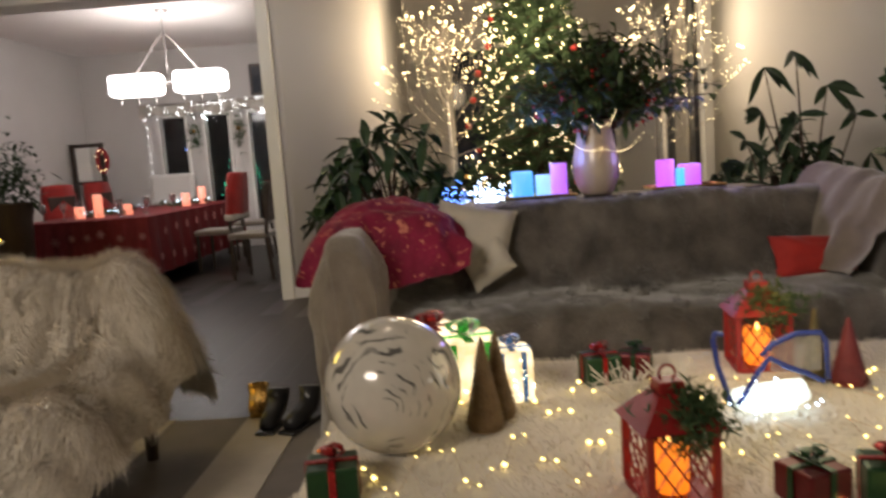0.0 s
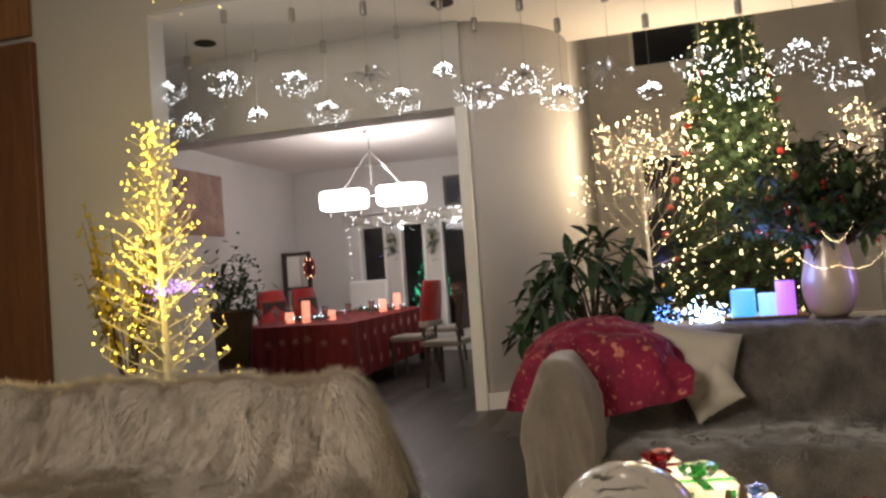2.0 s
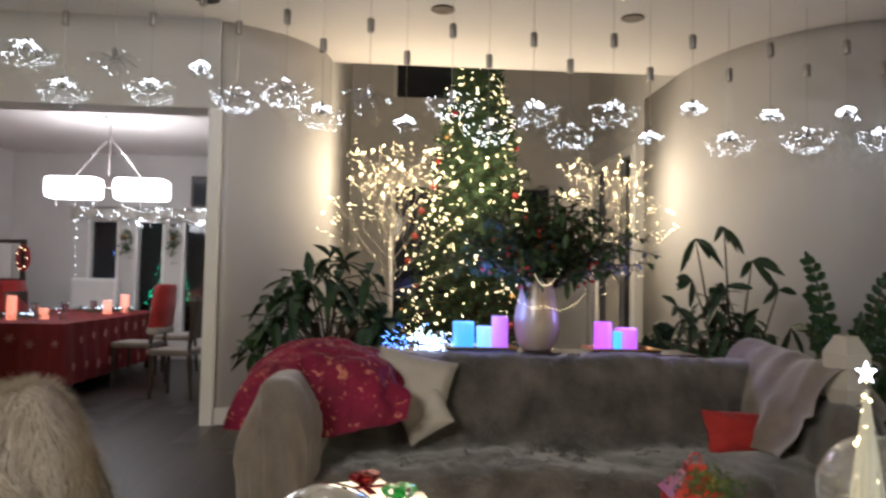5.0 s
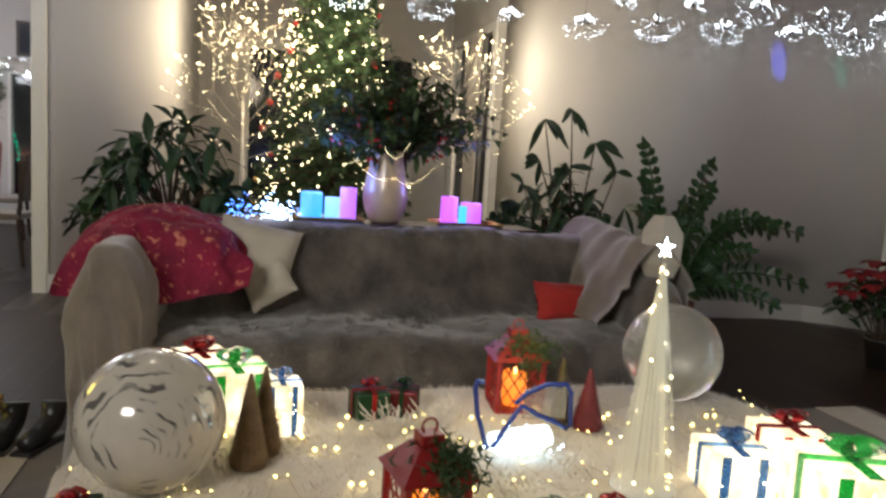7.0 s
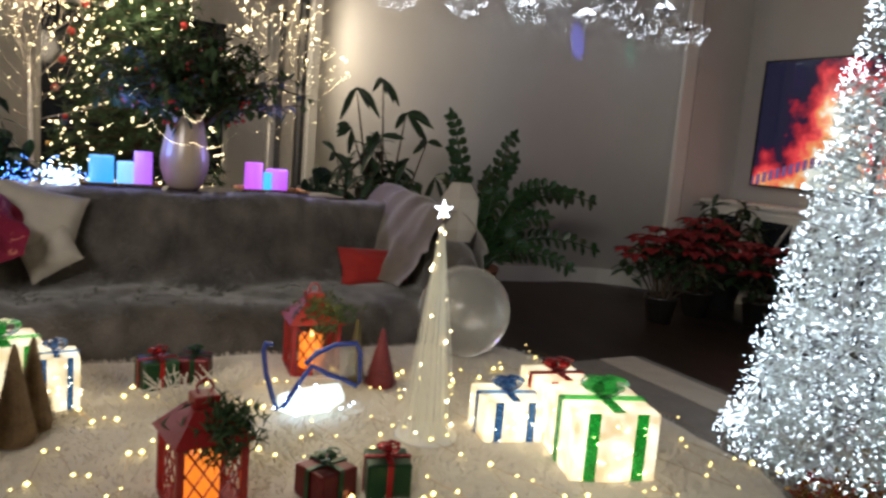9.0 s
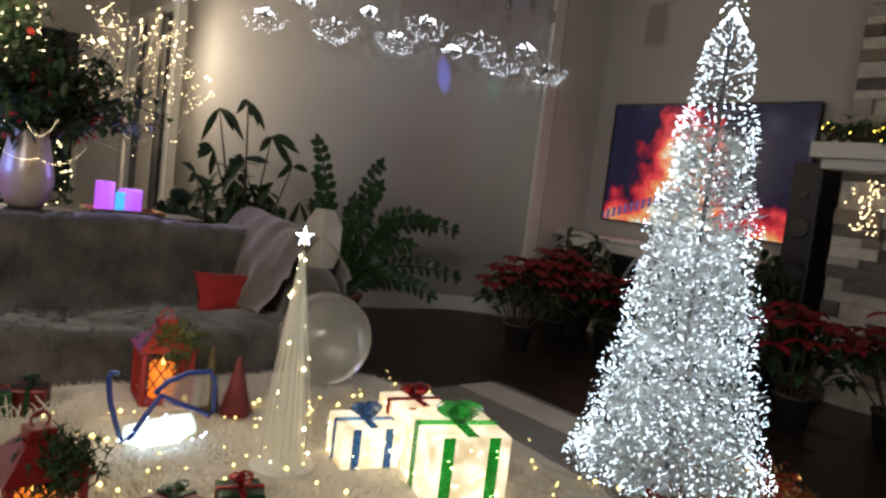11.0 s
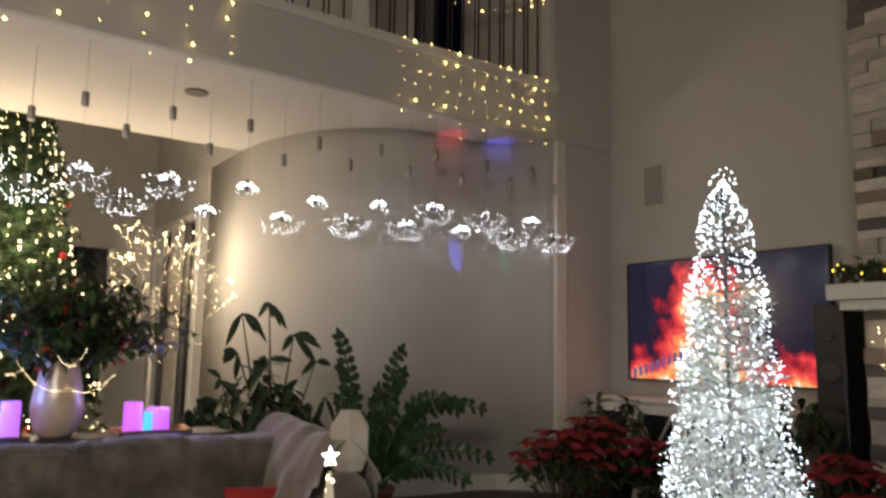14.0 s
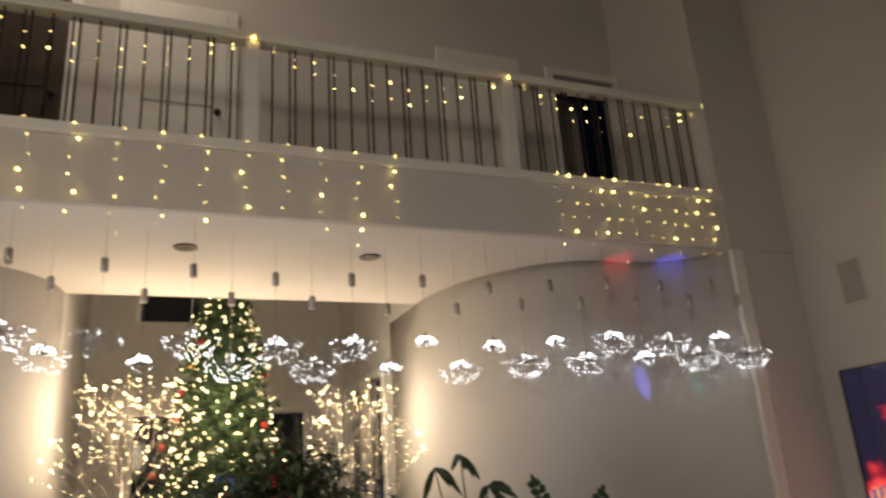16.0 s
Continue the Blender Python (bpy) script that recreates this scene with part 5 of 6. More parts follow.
M_TAN = material("tan_bristle", (0.2, 0.13, 0.06), 0.7, second=(0.12, 0.075, 0.035), scale=30, fine=120)
M_OLIVE = material("olive_bristle", (0.14, 0.11, 0.04), 0.7, second=(0.09, 0.07, 0.025), scale=30, fine=120)
M_ROSE = material("dark_rose_bristle", (0.2, 0.025, 0.03), 0.6, second=(0.13, 0.015, 0.02), scale=30, fine=120)
brush_tree(0.03, 1.96, 0.265, 0.06, M_TAN, "tan bottle brush tree ornament")
brush_tree(0.07, 2.04, 0.26, 0.055, M_TAN, "tan bottle brush tree ornament behind another")
brush_tree(1.1, 2.14, 0.21, 0.055, M_ROSE, "dark rose cone tree ornament")
brush_tree(1.03, 2.2, 0.23, 0.035, M_OLIVE, "slim olive cone tree ornament")


def lantern(x, y, rz, w, h, label):
    t = thing("lantern", (x, y, TZ - 0.004), label, "lantern", "red candle lanterns", rz)
    m_red = material("red_lantern_paint", (0.3, 0.015, 0.015), 0.4, second=(0.2, 0.01, 0.01), scale=14, fine=80, bump=0.08, depth=0.001)
    a = w / 2
    part("base", Shape().span((-a * 1.08, -a * 1.08, 0), (a * 1.08, a * 1.08, 0.02)), m_red, t, bevel=0.003)
    for sx in (-1, 1):
        for sy in (-1, 1):
            part("post", Shape().span((sx * a - 0.008, sy * a - 0.008, 0.02), (sx * a + 0.008, sy * a + 0.008, h * 0.66)), m_red, t, bevel=0.002)
    part("roof", Shape().add([(-a * 1.25, -a * 1.25, h * 0.66), (a * 1.25, -a * 1.25, h * 0.66), (a * 1.25, a * 1.25, h * 0.66), (-a * 1.25, a * 1.25, h * 0.66), (-a * .45, -a * .45, h * 0.9), (a * .45, -a * .45, h * .9), (a * .45, a * .45, h * .9), (-a * .45, a * .45, h * .9)],
         [(0, 1, 5, 4), (1, 2, 6, 5), (2, 3, 7, 6), (3, 0, 4, 7), (4, 5, 6, 7), (3, 2, 1, 0)]), m_red, t, "sloping red roof")
    part("cap", Shape().span((-a * .4, -a * .4, h * .9), (a * .4, a * .4, h)), m_red, t, bevel=0.004)
    part("ring", Shape().pipe([(0.018 * math.cos(q), 0, h + 0.012 + 0.018 * math.sin(q)) for q in [math.tau * i / 16 for i in range(17)]], 0.003, 6), m_red, t)
    for side in range(4):
        m = Matrix.Rotation(math.pi / 2 * side, 4, "Z")
        g_ = Shape()
        for i in range(-3, 4):
            for s in (-1, 1):
                x0, z0 = i * a * 0.55, 0.02
                pts = [(x0, z0), (x0 + s * h * 0.64 * 0.62, h * 0.66)]
                (xa, za), (xb, zb) = pts
                ts = [u for u in [k / 40 for k in range(41)] if abs(xa + (xb - xa) * u) <= a]
                if len(ts) > 3:
                    p = [m @ Vector((xa + (xb - xa) * u, -a, za + (zb - za) * u)) for u in (ts[0], ts[-1])]
                    g_.rod(p[0], p[1], 0.0022, None, 4)
        part("lattice", g_, m_red, t)
    part("candle", Shape().lathe((0, 0, 0.02), [(a * .55, 0), (a * .56, h * .36), (a * .5, h * .4), (a * .2, h * .37), (1e-5, h * .36)], 20), material("orange_candle", (0.9, 0.4, 0.1), 0.5, glow=(1.0, 0.22, 0.01), power=1.1), t, "orange glowing candle", True)
    part("flame", Shape().lathe((0, 0, 0.02 + h * .36), [(1e-5, 0), (0.008, 0.012), (1e-5, 0.035)], 10), bulb("flame", (1.0, 0.5, 0.12), 6), t)
    rg = random.Random(int(x * 50))
    sp = Shape()
    for _ in range(420):
        p = (rg.gauss(0.03, a * .5), rg.gauss(-a * .7, a * .35), h * .8 + rg.gauss(0, 0.028) - 0.02)
        tuft(sp, p, 5, 0, 0.03, rg, 0.8, 0.003)
    tagged(part("greenery", sp, M_NEEDLE, t, "dark fir sprig on the roof", flip=False), kind="stuff")


lantern(0.41, 1.52, 8, 0.14, 0.26, "red metal candle lantern with fir sprig")
lantern(0.93, 2.38, -6, 0.155, 0.29, "red metal candle lantern topped with dark fir")

# fibre tree with a star
ft = thing("fibre_lamp", (1.07, 1.72, TZ - 0.004), "clear fibre cone lamp topped by a bright star", "lamp")
fib, lit = Shape(), Shape()
rg = random.Random(12)
for i in range(80):
    a = i * 2.399
    r = 0.088 * math.sqrt(rg.random())
    fib.rod((r * math.cos(a), r * math.sin(a), 0.01), (0.004 * math.cos(a), 0.004 * math.sin(a), 0.62), 0.0014, 0.0008, 3, False)
for _ in range(22):
    u = rg.random()
    a = rg.random() * math.tau
    r = 0.09 * (1 - u) * 1.02
    lit.bead((r * math.cos(a), r * math.sin(a), 0.02 + 0.62 * u), rg.choice((0.003, 0.0045, 0.007)))
part("base", Shape().lathe((0, 0, 0), [(0.09, 0), (0.09, 0.012), (0.02, 0.02)], 24), M_WHITE, ft, smooth=True)
tagged(part("fibre_cone", fib, material("pale_fibre", (0.75, 0.72, 0.6), 0.3, glow=(1.0, 0.9, 0.65), power=0.12, bump=0), ft, flip=False), kind="stuff")
tagged(part("light_string", lit, B_WARM, ft, flip=False), kind="stuff")
star = Shape()
pts = [((0.03 if i % 2 == 0 else 0.01) * math.sin(math.tau * i / 10), (0.03 if i % 2 == 0 else 0.01) * math.cos(math.tau * i / 10)) for i in range(10)]
star.add([(0, -0.012, 0.66), (0, 0.012, 0.66)] + [(x, 0, 0.66 + z) for x, z in pts], [(0, 2 + i, 2 + (i + 1) % 10) for i in range(10)] + [(1, 2 + (i + 1) % 10, 2 + i) for i in range(10)])
part("star", star, bulb("star_glow", (0.95, 0.97, 1.0), 12), ft, "bright white star")

# acrylic sleigh with blue edge
sl = thing("acrylic_ornament", (0.8, 1.97, TZ - 0.004), "clear acrylic sleigh ornament with blue edging, lit inside", "ornament")
edge = [(-0.13, 0.235), (-0.15, 0.24), (-0.155, 0.22), (-0.145, 0.15), (-0.11, 0.04), (-0.09, 0.045), (-0.05, 0.11), (-0.01, 0.165), (0.04, 0.135), (0.09, 0.115), (0.135, 0.09), (0.145, 0.1), (0.14, 0.2), (0.125, 0.225), (0.06, 0.225), (0.0, 0.2), (-0.03, 0.17)]
part("edging", Shape().pipe([(x, -0.03, z) for x, z in edge], 0.008, 8), material("blue_acrylic", (0.04, 0.07, 0.35), 0.2, second=(0.03, 0.05, 0.25), bump=0), sl, "deep blue edging", True)
part("body", Shape().pipe([(-0.09, 0.01, 0.045), (-0.04, 0.01, 0.04), (0.04, 0.01, 0.045), (0.1, 0.01, 0.06)], [0.025, 0.038, 0.042, 0.03], 14), material("lit_acrylic", (0.9, 0.92, 0.9), 0.3, glow=(0.85, 1.0, 0.92), power=1.1, bump=0.3, depth=0.003), sl, "bright lit acrylic body", smooth=True)
sb = Shape()
for _ in range(44):
    sb.bead((rg.gauss(0.0, 0.06), -0.03 + rg.gauss(0, 0.02), 0.02 + abs(rg.gauss(0.03, 0.03))), 0.0045)
tagged(part("light_string", sb, B_ICE, sl, flip=False), kind="stuff")
part("panel", Shape().span((0.0, -0.022, 0.12), (0.13, -0.014, 0.21)), M_CLEAR, sl)

# white coral sprig
sg = Shape()
rg = random.Random(31)
for i in range(26):
    a = i * 2.4
    d = Vector((math.cos(a), math.sin(a) * .6, rg.uniform(0.35, 1.2))).normalized()
    q = d * rg.uniform(0.08, 0.14)
    sg.rod((0, 0, 0), q, 0.0025, 0.0015, 4, False)
    for k in range(3):
        u = rg.uniform(0.45, 0.95)
        sg.rod(q * u, q * u + Vector((rg.gauss(0, .018), rg.gauss(0, .018), rg.uniform(0, .03))), 0.002, 0.001, 4, False)
o = lone("glitter_sprig", sg, M_BIRCH, "white glittery twig sprig on the table", "ornament")
o.location = (0.45, 2.12, TZ + 0.004)
copy_thing(o, pose(0.6, 2.16, TZ + 0.004, 0, 0, 60))

# fairy lights on the cloth
fl = thing("fairy_lights", (0, 0, 0), "warm fairy lights lying across the white cloth", "string lights")
bs_ = Shape()
ln_ = []
for i in range(230):
    u = i / 229
    x = -0.42 + 2.35 * ((u * 3.02) % 1.0 if int(u * 3.02) % 2 == 0 else 1 - (u * 3.02) % 1.0)
    y = 1.3 + 0.42 * int(u * 3.02) + 0.13 * math.sin(i * 0.9) + 0.05 * math.sin(i * 2.3)
    y = min(2.55, y)
    z = table_height(x, y) + 0.012
    ln_.append((x, y, z))
    bs_.bead((x, y, z + 0.004), rng.choice((0.0035, 0.0045, 0.006, 0.008)))
part("wire", Shape().pipe(ln_, 0.0006, 3, False), M_GOLD, fl)
tagged(part("light_string", bs_, bulb("table_bulb", (1.0, 0.74, 0.22), 5), fl, flip=False), kind="stuff")

# shoes beside the sofa
def boot(x, y, rz, h, mat, label):
    t = thing("boot", (x, y, 0.014 if y < 3.2 else 0), label, "shoe", "shoes by the sofa", rz)
    part("upper", Shape().pipe([(0, 0.12, 0.035), (0, 0.04, 0.05), (0, -0.03, 0.07), (0, -0.06, 0.1), (0, -0.07, h)], [0.03, 0.042, 0.045, 0.046, 0.05], 12), mat, t, smooth=True)
    part("sole", Shape().span((-0.042, -0.11, 0), (0.042, 0.15, 0.018)), M_BLACK, t, bevel=0.008)


boot(-0.74, 3.08, 160, 0.15, M_BLACK, "black ankle boot beside the sofa")
boot(-0.87, 3.1, 175, 0.14, M_BLACK, "black ankle boot beside its pair")
boot(-1.0, 3.3, 190, 0.12, M_GOLD, "shiny golden slipper boot on the floor")

# ---- television side ----
M_SCREEN = bpy.data.materials.new("fire_screen")
M_SCREEN.use_nodes = True
nt = M_SCREEN.node_tree
n_, l_ = nt.nodes.new, nt.links.new
bsd = nt.nodes["Principled BSDF"]
bsd.inputs["Base Color"].default_value, bsd.inputs["Roughness"].default_value = (0.01, 0.01, 0.012, 1), 0.1
tc, sep, nz = n_("ShaderNodeTexCoord"), n_("ShaderNodeSeparateXYZ"), n_("ShaderNodeTexNoise")
l_(tc.outputs["Object"], sep.inputs[0])
nz.inputs["Scale"].default_value, nz.inputs["Detail"].default_value = 6.0, 8
l_(tc.outputs["Object"], nz.inputs["Vector"])


def calc(op, a, b):
    m = n_("ShaderNodeMath")
    m.operation = op
    for i, v in enumerate((a, b)):
        if isinstance(v, (int, float)):
            m.inputs[i].default_value = v
        else:
            l_(v, m.inputs[i])
    return m.outputs[0]


dy = calc("DIVIDE", calc("SUBTRACT", sep.outputs["Y"], 3.88), 0.5)
dz = calc("DIVIDE", calc("SUBTRACT", sep.outputs["Z"], 1.62), 0.62)
rad = calc("SQRT", calc("ADD", calc("MULTIPLY", dy, dy), calc("MULTIPLY", dz, dz)), 0)
low = calc("MULTIPLY", calc("SUBTRACT", 1.52, sep.outputs["Z"]), 1.9)
heat = calc("ADD", calc("MAXIMUM", calc("SUBTRACT", 1.15, rad), -0.1), calc("ADD", calc("MULTIPLY", calc("SUBTRACT", nz.outputs["Fac"], 0.5), 1.5), calc("MAXIMUM", low, 0)))
ramp = n_("ShaderNodeValToRGB")
ramp.color_ramp.elements[0].position, ramp.color_ramp.elements[0].color = 0.0, (0.012, 0.012, 0.03, 1)
ramp.color_ramp.elements[1].position, ramp.color_ramp.elements[1].color = 1.0, (1.0, 0.95, 0.75, 1)
for pos, col in ((0.2, (0.02, 0.008, 0.03, 1)), (0.38, (0.38, 0.015, 0.03, 1)), (0.62, (0.95, 0.07, 0.07, 1)), (0.85, (1.0, 0.42, 0.12, 1))):
    e = ramp.color_ramp.elements.new(pos)
    e.color = col
l_(heat, ramp.inputs["Fac"])
# a pale log lying slantwise in the embers
along = calc("SUBTRACT", calc("SUBTRACT", sep.outputs["Z"], 1.13), calc("MULTIPLY", calc("SUBTRACT", 4.6, sep.outputs["Y"]), 0.33))
log = calc("MULTIPLY", calc("LESS_THAN", calc("ABSOLUTE", along, 0), 0.045), calc("GREATER_THAN", sep.outputs["Y"], 3.85))
stripe = calc("MULTIPLY", log, calc("GREATER_THAN", calc("SINE", calc("MULTIPLY", sep.outputs["Y"], 95), 0), -0.4))
logmix = n_("ShaderNodeMix")
logmix.data_type = "RGBA"
l_(stripe, logmix.inputs["Factor"])
l_(ramp.outputs["Color"], logmix.inputs["A"])
logmix.inputs["B"].default_value = (0.2, 0.1, 0.22, 1)
l_(logmix.outputs["Result"], bsd.inputs["Emission Color"])
bsd.inputs["Emission Strength"].default_value = 0.9
M_SCREEN.cycles.emission_sampling = "NONE"

tv = thing("television", (0, 0, 0), "large flat television showing a burning log fire", "television")
part("screen", Shape().span((5.83, 2.74, 1.065), (5.84, 4.71, 2.16)), M_SCREEN, tv, "screen with glowing fire picture")
part("case", Shape().span((5.842, 2.725, 1.05), (5.88, 4.725, 2.175)), M_BLACK, tv, bevel=0.004)
part("bracket", Shape().span((5.88, 3.4, 1.4), (5.899, 4.05, 1.85)), M_BLACK, tv)
for z0, z1, y0, y1 in ((1.05, 1.064, 2.725, 4.725), (2.161, 2.175, 2.725, 4.725), (1.064, 2.161, 2.725, 2.738), (1.064, 2.161, 4.712, 4.725)):
    part("bezel", Shape().span((5.822, y0, z0), (5.842, y1, z1)), M_BLACK, tv)

cab = thing("media_cabinet", (0, 0, 0), "white media cabinet with crossed door mullions", "cabinet")
part("body", Shape().span((5.5, 2.85, 0.06), (5.88, 4.92, 0.86)), M_WHITE, cab, bevel=0.004)
part("top", Shape().span((5.46, 2.82, 0.86), (5.88, 4.96, 0.9)), M_WHITE, cab, bevel=0.012)
part("plinth", Shape().span((5.52, 2.87, 0), (5.87, 4.9, 0.06)), M_WHITE, cab)
for i in range(4):
    y0 = 2.89 + 0.505 * i
    d = part("door", Shape().span((5.482, y0, 0.1), (5.499, y0 + 0.48, 0.83)), M_WHITE, cab, bevel=0.003)
    part("glass", Shape().span((5.477, y0 + 0.06, 0.16), (5.4815, y0 + 0.42, 0.77)), M_GLASS, d)
    for sg_ in (-1, 1):
        yc = y0 + 0.24
        part("mullion", Shape().pipe([(5.47, yc - sg_ * 0.18, 0.16 + 0.0), (5.47, yc, 0.465), (5.47, yc + sg_ * 0.18, 0.77)], 0.011, 6), M_WHITE, d)
    part("knob", Shape().ball((5.462, y0 + 0.44, 0.5), 0.014, 10), M_STEEL, d, smooth=True)

sp = thing("loudspeaker", (0, 0, 0), "tall black floor loudspeaker beside the television", "loudspeaker")
part("cabinet", Shape().span((5.5, 2.48, 0.03), (5.8, 2.7, 1.68)), M_BLACK, sp, bevel=0.01)
for z in (0.5, 0.85, 1.2, 1.45):
    r = 0.08 if z < 1.4 else 0.035
    part("driver", Shape().lathe((0, 0, 0), [(r, 0), (r, 0.008), (r * 0.85, 0.01), (r * 0.3, 0.002), (1e-5, 0.006)], 20), M_POT, sp, smooth=True).matrix_world = pose(5.5, 2.59, z, 0, -90, 0)
part("foot", Shape().span((5.46, 2.45, 0), (5.84, 2.73, 0.03)), M_BLACK, sp, bevel=0.004)

ws = thing("wall_speaker", (0, 0, 0), "flush grey wall speaker grille high on the wall", "speaker")
part("frame", Shape().span((5.885, 4.3, 2.72), (5.898, 4.56, 3.14)), M_WALL, ws, bevel=0.004)
part("grille", Shape().span((5.88, 4.32, 2.74), (5.886, 4.54, 3.12)), material("speaker_mesh", (0.42, 0.4, 0.38), 0.8, fine=400, bump=0.5, depth=0.002), ws)

# chimney breast of ledge stone
structure("wall_chimney", Shape().span((5.56, -1.5, 0), (5.898, 2.36, TOP)), M_MORTAR, "chimney breast behind the ledge stones")
mantel = thing("mantel", (0, 0, 0), "thick white mantel shelf on the stone chimney", "mantel")
part("shelf", Shape().span((5.3, -1.4, 1.7), (5.56, 2.5, 1.81)), M_WHITE, mantel, bevel=0.008)
part("moulding", Shape().span((5.36, -1.4, 1.63), (5.56, 2.44, 1.7)), M_WHITE, mantel, bevel=0.008)
rng = random.Random(77)
gl, gb, gp = Shape(), Shape(), Shape()
for i in range(520):
    y = rng.uniform(0.6, 2.45)
    p = (5.4 + rng.gauss(0, 0.05), y, 1.87 + 0.03 * math.sin(y * 9) + rng.gauss(0, 0.035))
    tuft(gl, p, 6, 0, 0.07, rng, 0.8, 0.006)
    if i % 18 == 0:
        gb.bead((p[0] - 0.06, y, p[2]), 0.007)
    if i % 26 == 0:
        gp.ball((p[0] - 0.05, y, p[2] - 0.03), 0.022, 8)
t = thing("mantel_garland", (0, 0, 0), "fir garland with warm lights along the mantel", "garland")
tagged(part("needle_coat", gl, M_NEEDLE, t, flip=False), kind="stuff")
tagged(part("light_string", gb, B_AMBER, t, flip=False), kind="stuff")
tagged(part("cone_row", gp, M_BARK, t, smooth=True), kind="stuff")
for yc, n in ((2.16, 46), (1.78, 22)):
    hb, wires = Shape(), Shape()
    for i in range(n):
        p = (5.5, yc + rng.gauss(0, 0.05), 1.62 - rng.random() ** 0.8 * 0.42)
        hb.bead(p, 0.0055)
    wires.pipe([(5.51, yc, 1.64), (5.5, yc - 0.02, 1.4), (5.5, yc + 0.01, 1.2)], 0.002, 4)
    t = thing("hanging_lights", (0, 0, 0), "bunch of warm fairy lights hanging below the mantel", "string lights")
    part("wire", wires, M_WIRE, t)
    tagged(part("light_string", hb, B_WARM, t, flip=False), kind="stuff")

# ---- dining room ----
dt = thing("dining_table", (0, 0, 0), "long dining table under a red cloth", "table")
part("tabletop", Shape().span((-4.5, 7.3, 0.71), (-3.16, 10.35, 0.745)), M_DARKWOOD, dt, bevel=0.005)
for x in (-4.4, -3.26):
    for y in (7.45, 10.2):
        part("leg", Shape().span((x - 0.04, y - 0.04, 0), (x + 0.04, y + 0.04, 0.71)), M_DARKWOOD, dt, bevel=0.005)
M_SNOWFLAKE = material("red_snowflake_cloth", (0.2, 0.012, 0.015), 0.8, second=(0.13, 0.008, 0.01), scale=6, fine=120, bump=0.2, depth=0.003)
cl = thing("tablecloth", (0, 0, 0), "deep red tablecloth with pale snowflakes", "tablecloth")
rows, out = [], []
for i in range(160):
    u = i / 160 * 4
    s, f = int(u), u - int(u)
    x0, x1, y0, y1 = -4.52, -3.14, 7.28, 10.37
    out.append([(x0 + (x1 - x0) * f, y0), (x1, y0 + (y1 - y0) * f), (x1 - (x1 - x0) * f, y1), (x0, y1 - (y1 - y0) * f)][s])
for z, o in ((0.75, 0.0), (0.745, 0.012), (0.6, 0.02), (0.45, 0.03), (0.3, 0.04), (0.16, 0.045)):
    row = []
    for i, (x, y) in enumerate(out):
        w = o * (0.5 + 0.9 * math.sin(i * 0.8) ** 2)
        cx, cy = (x + 3.83) / 0.69, (y - 8.825) / 1.545
        row.append((x + (w if cx > 0.98 else -w if cx < -0.98 else 0), y + (w if cy > 0.98 else -w if cy < -0.98 else 0), z))
    rows.append(row)
cs = Shape().grid(rows, close=True)
cs.add([(x, y, 0.75) for x, y in out], [tuple(range(160))])
part("cloth", cs, M_SNOWFLAKE, cl, smooth=False)
M_FLAKE = material("pale_print", (0.45, 0.2, 0.18), 0.8, bump=0)
rng = random.Random(14)
for i in range(34):
    front = i < 16
    if front:
        c = Vector((-4.45 + 1.25 * (i % 8) / 7 + rng.uniform(-.04, .04), 7.215, 0.28 + 0.28 * (i // 8) + rng.uniform(-.06, .06)))
        ax = Vector((1, 0, 0))
    else:
        c = Vector((-3.075, 7.4 + 2.6 * (i - 16) / 17, 0.3 + 0.3 * (i % 2) + rng.uniform(-.05, .05)))
        ax = Vector((0, 1, 0))
    fl_ = Shape()
    r = rng.uniform(0.035, 0.06)
    for k in range(3):
        a = math.pi * k / 3
        d = (ax * math.cos(a) + Vector((0, 0, 1)) * math.sin(a)) * r
        fl_.rod(c - d, c + d, 0.006, None, 4)
    part("snowflake", fl_, M_FLAKE, cl)


def dining_chair(x, y, rz, cover, label, seat=None):
    t = thing("dining_chair", (x, y, 0), label, "chair", "chairs round the dining table", rz)
    part("seat", Shape().span((-0.22, -0.22, 0.43), (0.22, 0.22, 0.49)), seat or M_BEIGE, t, bevel=0.02)
    for sx in (-1, 1):
        part("leg", Shape().rod((sx * 0.19, -0.19, 0), (sx * 0.19, -0.19, 0.43), 0.018, 0.022), M_DARKWOOD, t)
        part("leg", Shape().pipe([(sx * 0.19, 0.24, 0), (sx * 0.19, 0.2, 0.45), (sx * 0.19, 0.27, 0.98)], [0.018, 0.022, 0.018], 8), M_DARKWOOD, t)
    part("backrest", Shape().span((-0.2, 0.2, 0.6), (0.2, 0.24, 0.98)), M_DARKWOOD, t, bevel=0.01)
    if cover:
        c = Shape()
        rr = []
        for k in range(9):
            u = k / 8
            w = 0.235 - 0.05 * u ** 3
            z = 0.62 + 0.5 * u
            yy = 0.235 + 0.05 * u
            rr.append([(-w, yy - 0.05, z), (0, yy - 0.065, z + 0.01), (w, yy - 0.05, z), (w + 0.01, yy, z), (w, yy + 0.045, z), (0, yy + 0.06, z), (-w, yy + 0.045, z), (-w - 0.01, yy, z)])
        c.grid(rr, close=True)
        c.f.append(tuple(range(64, 72)))
        part("cover", c, cover, t, "fabric chair back cover", True)
        part("cuff", Shape().span((-0.25, 0.17, 0.58), (0.25, 0.3, 0.66)), M_LINEN, t, "white cuff", bevel=0.025)


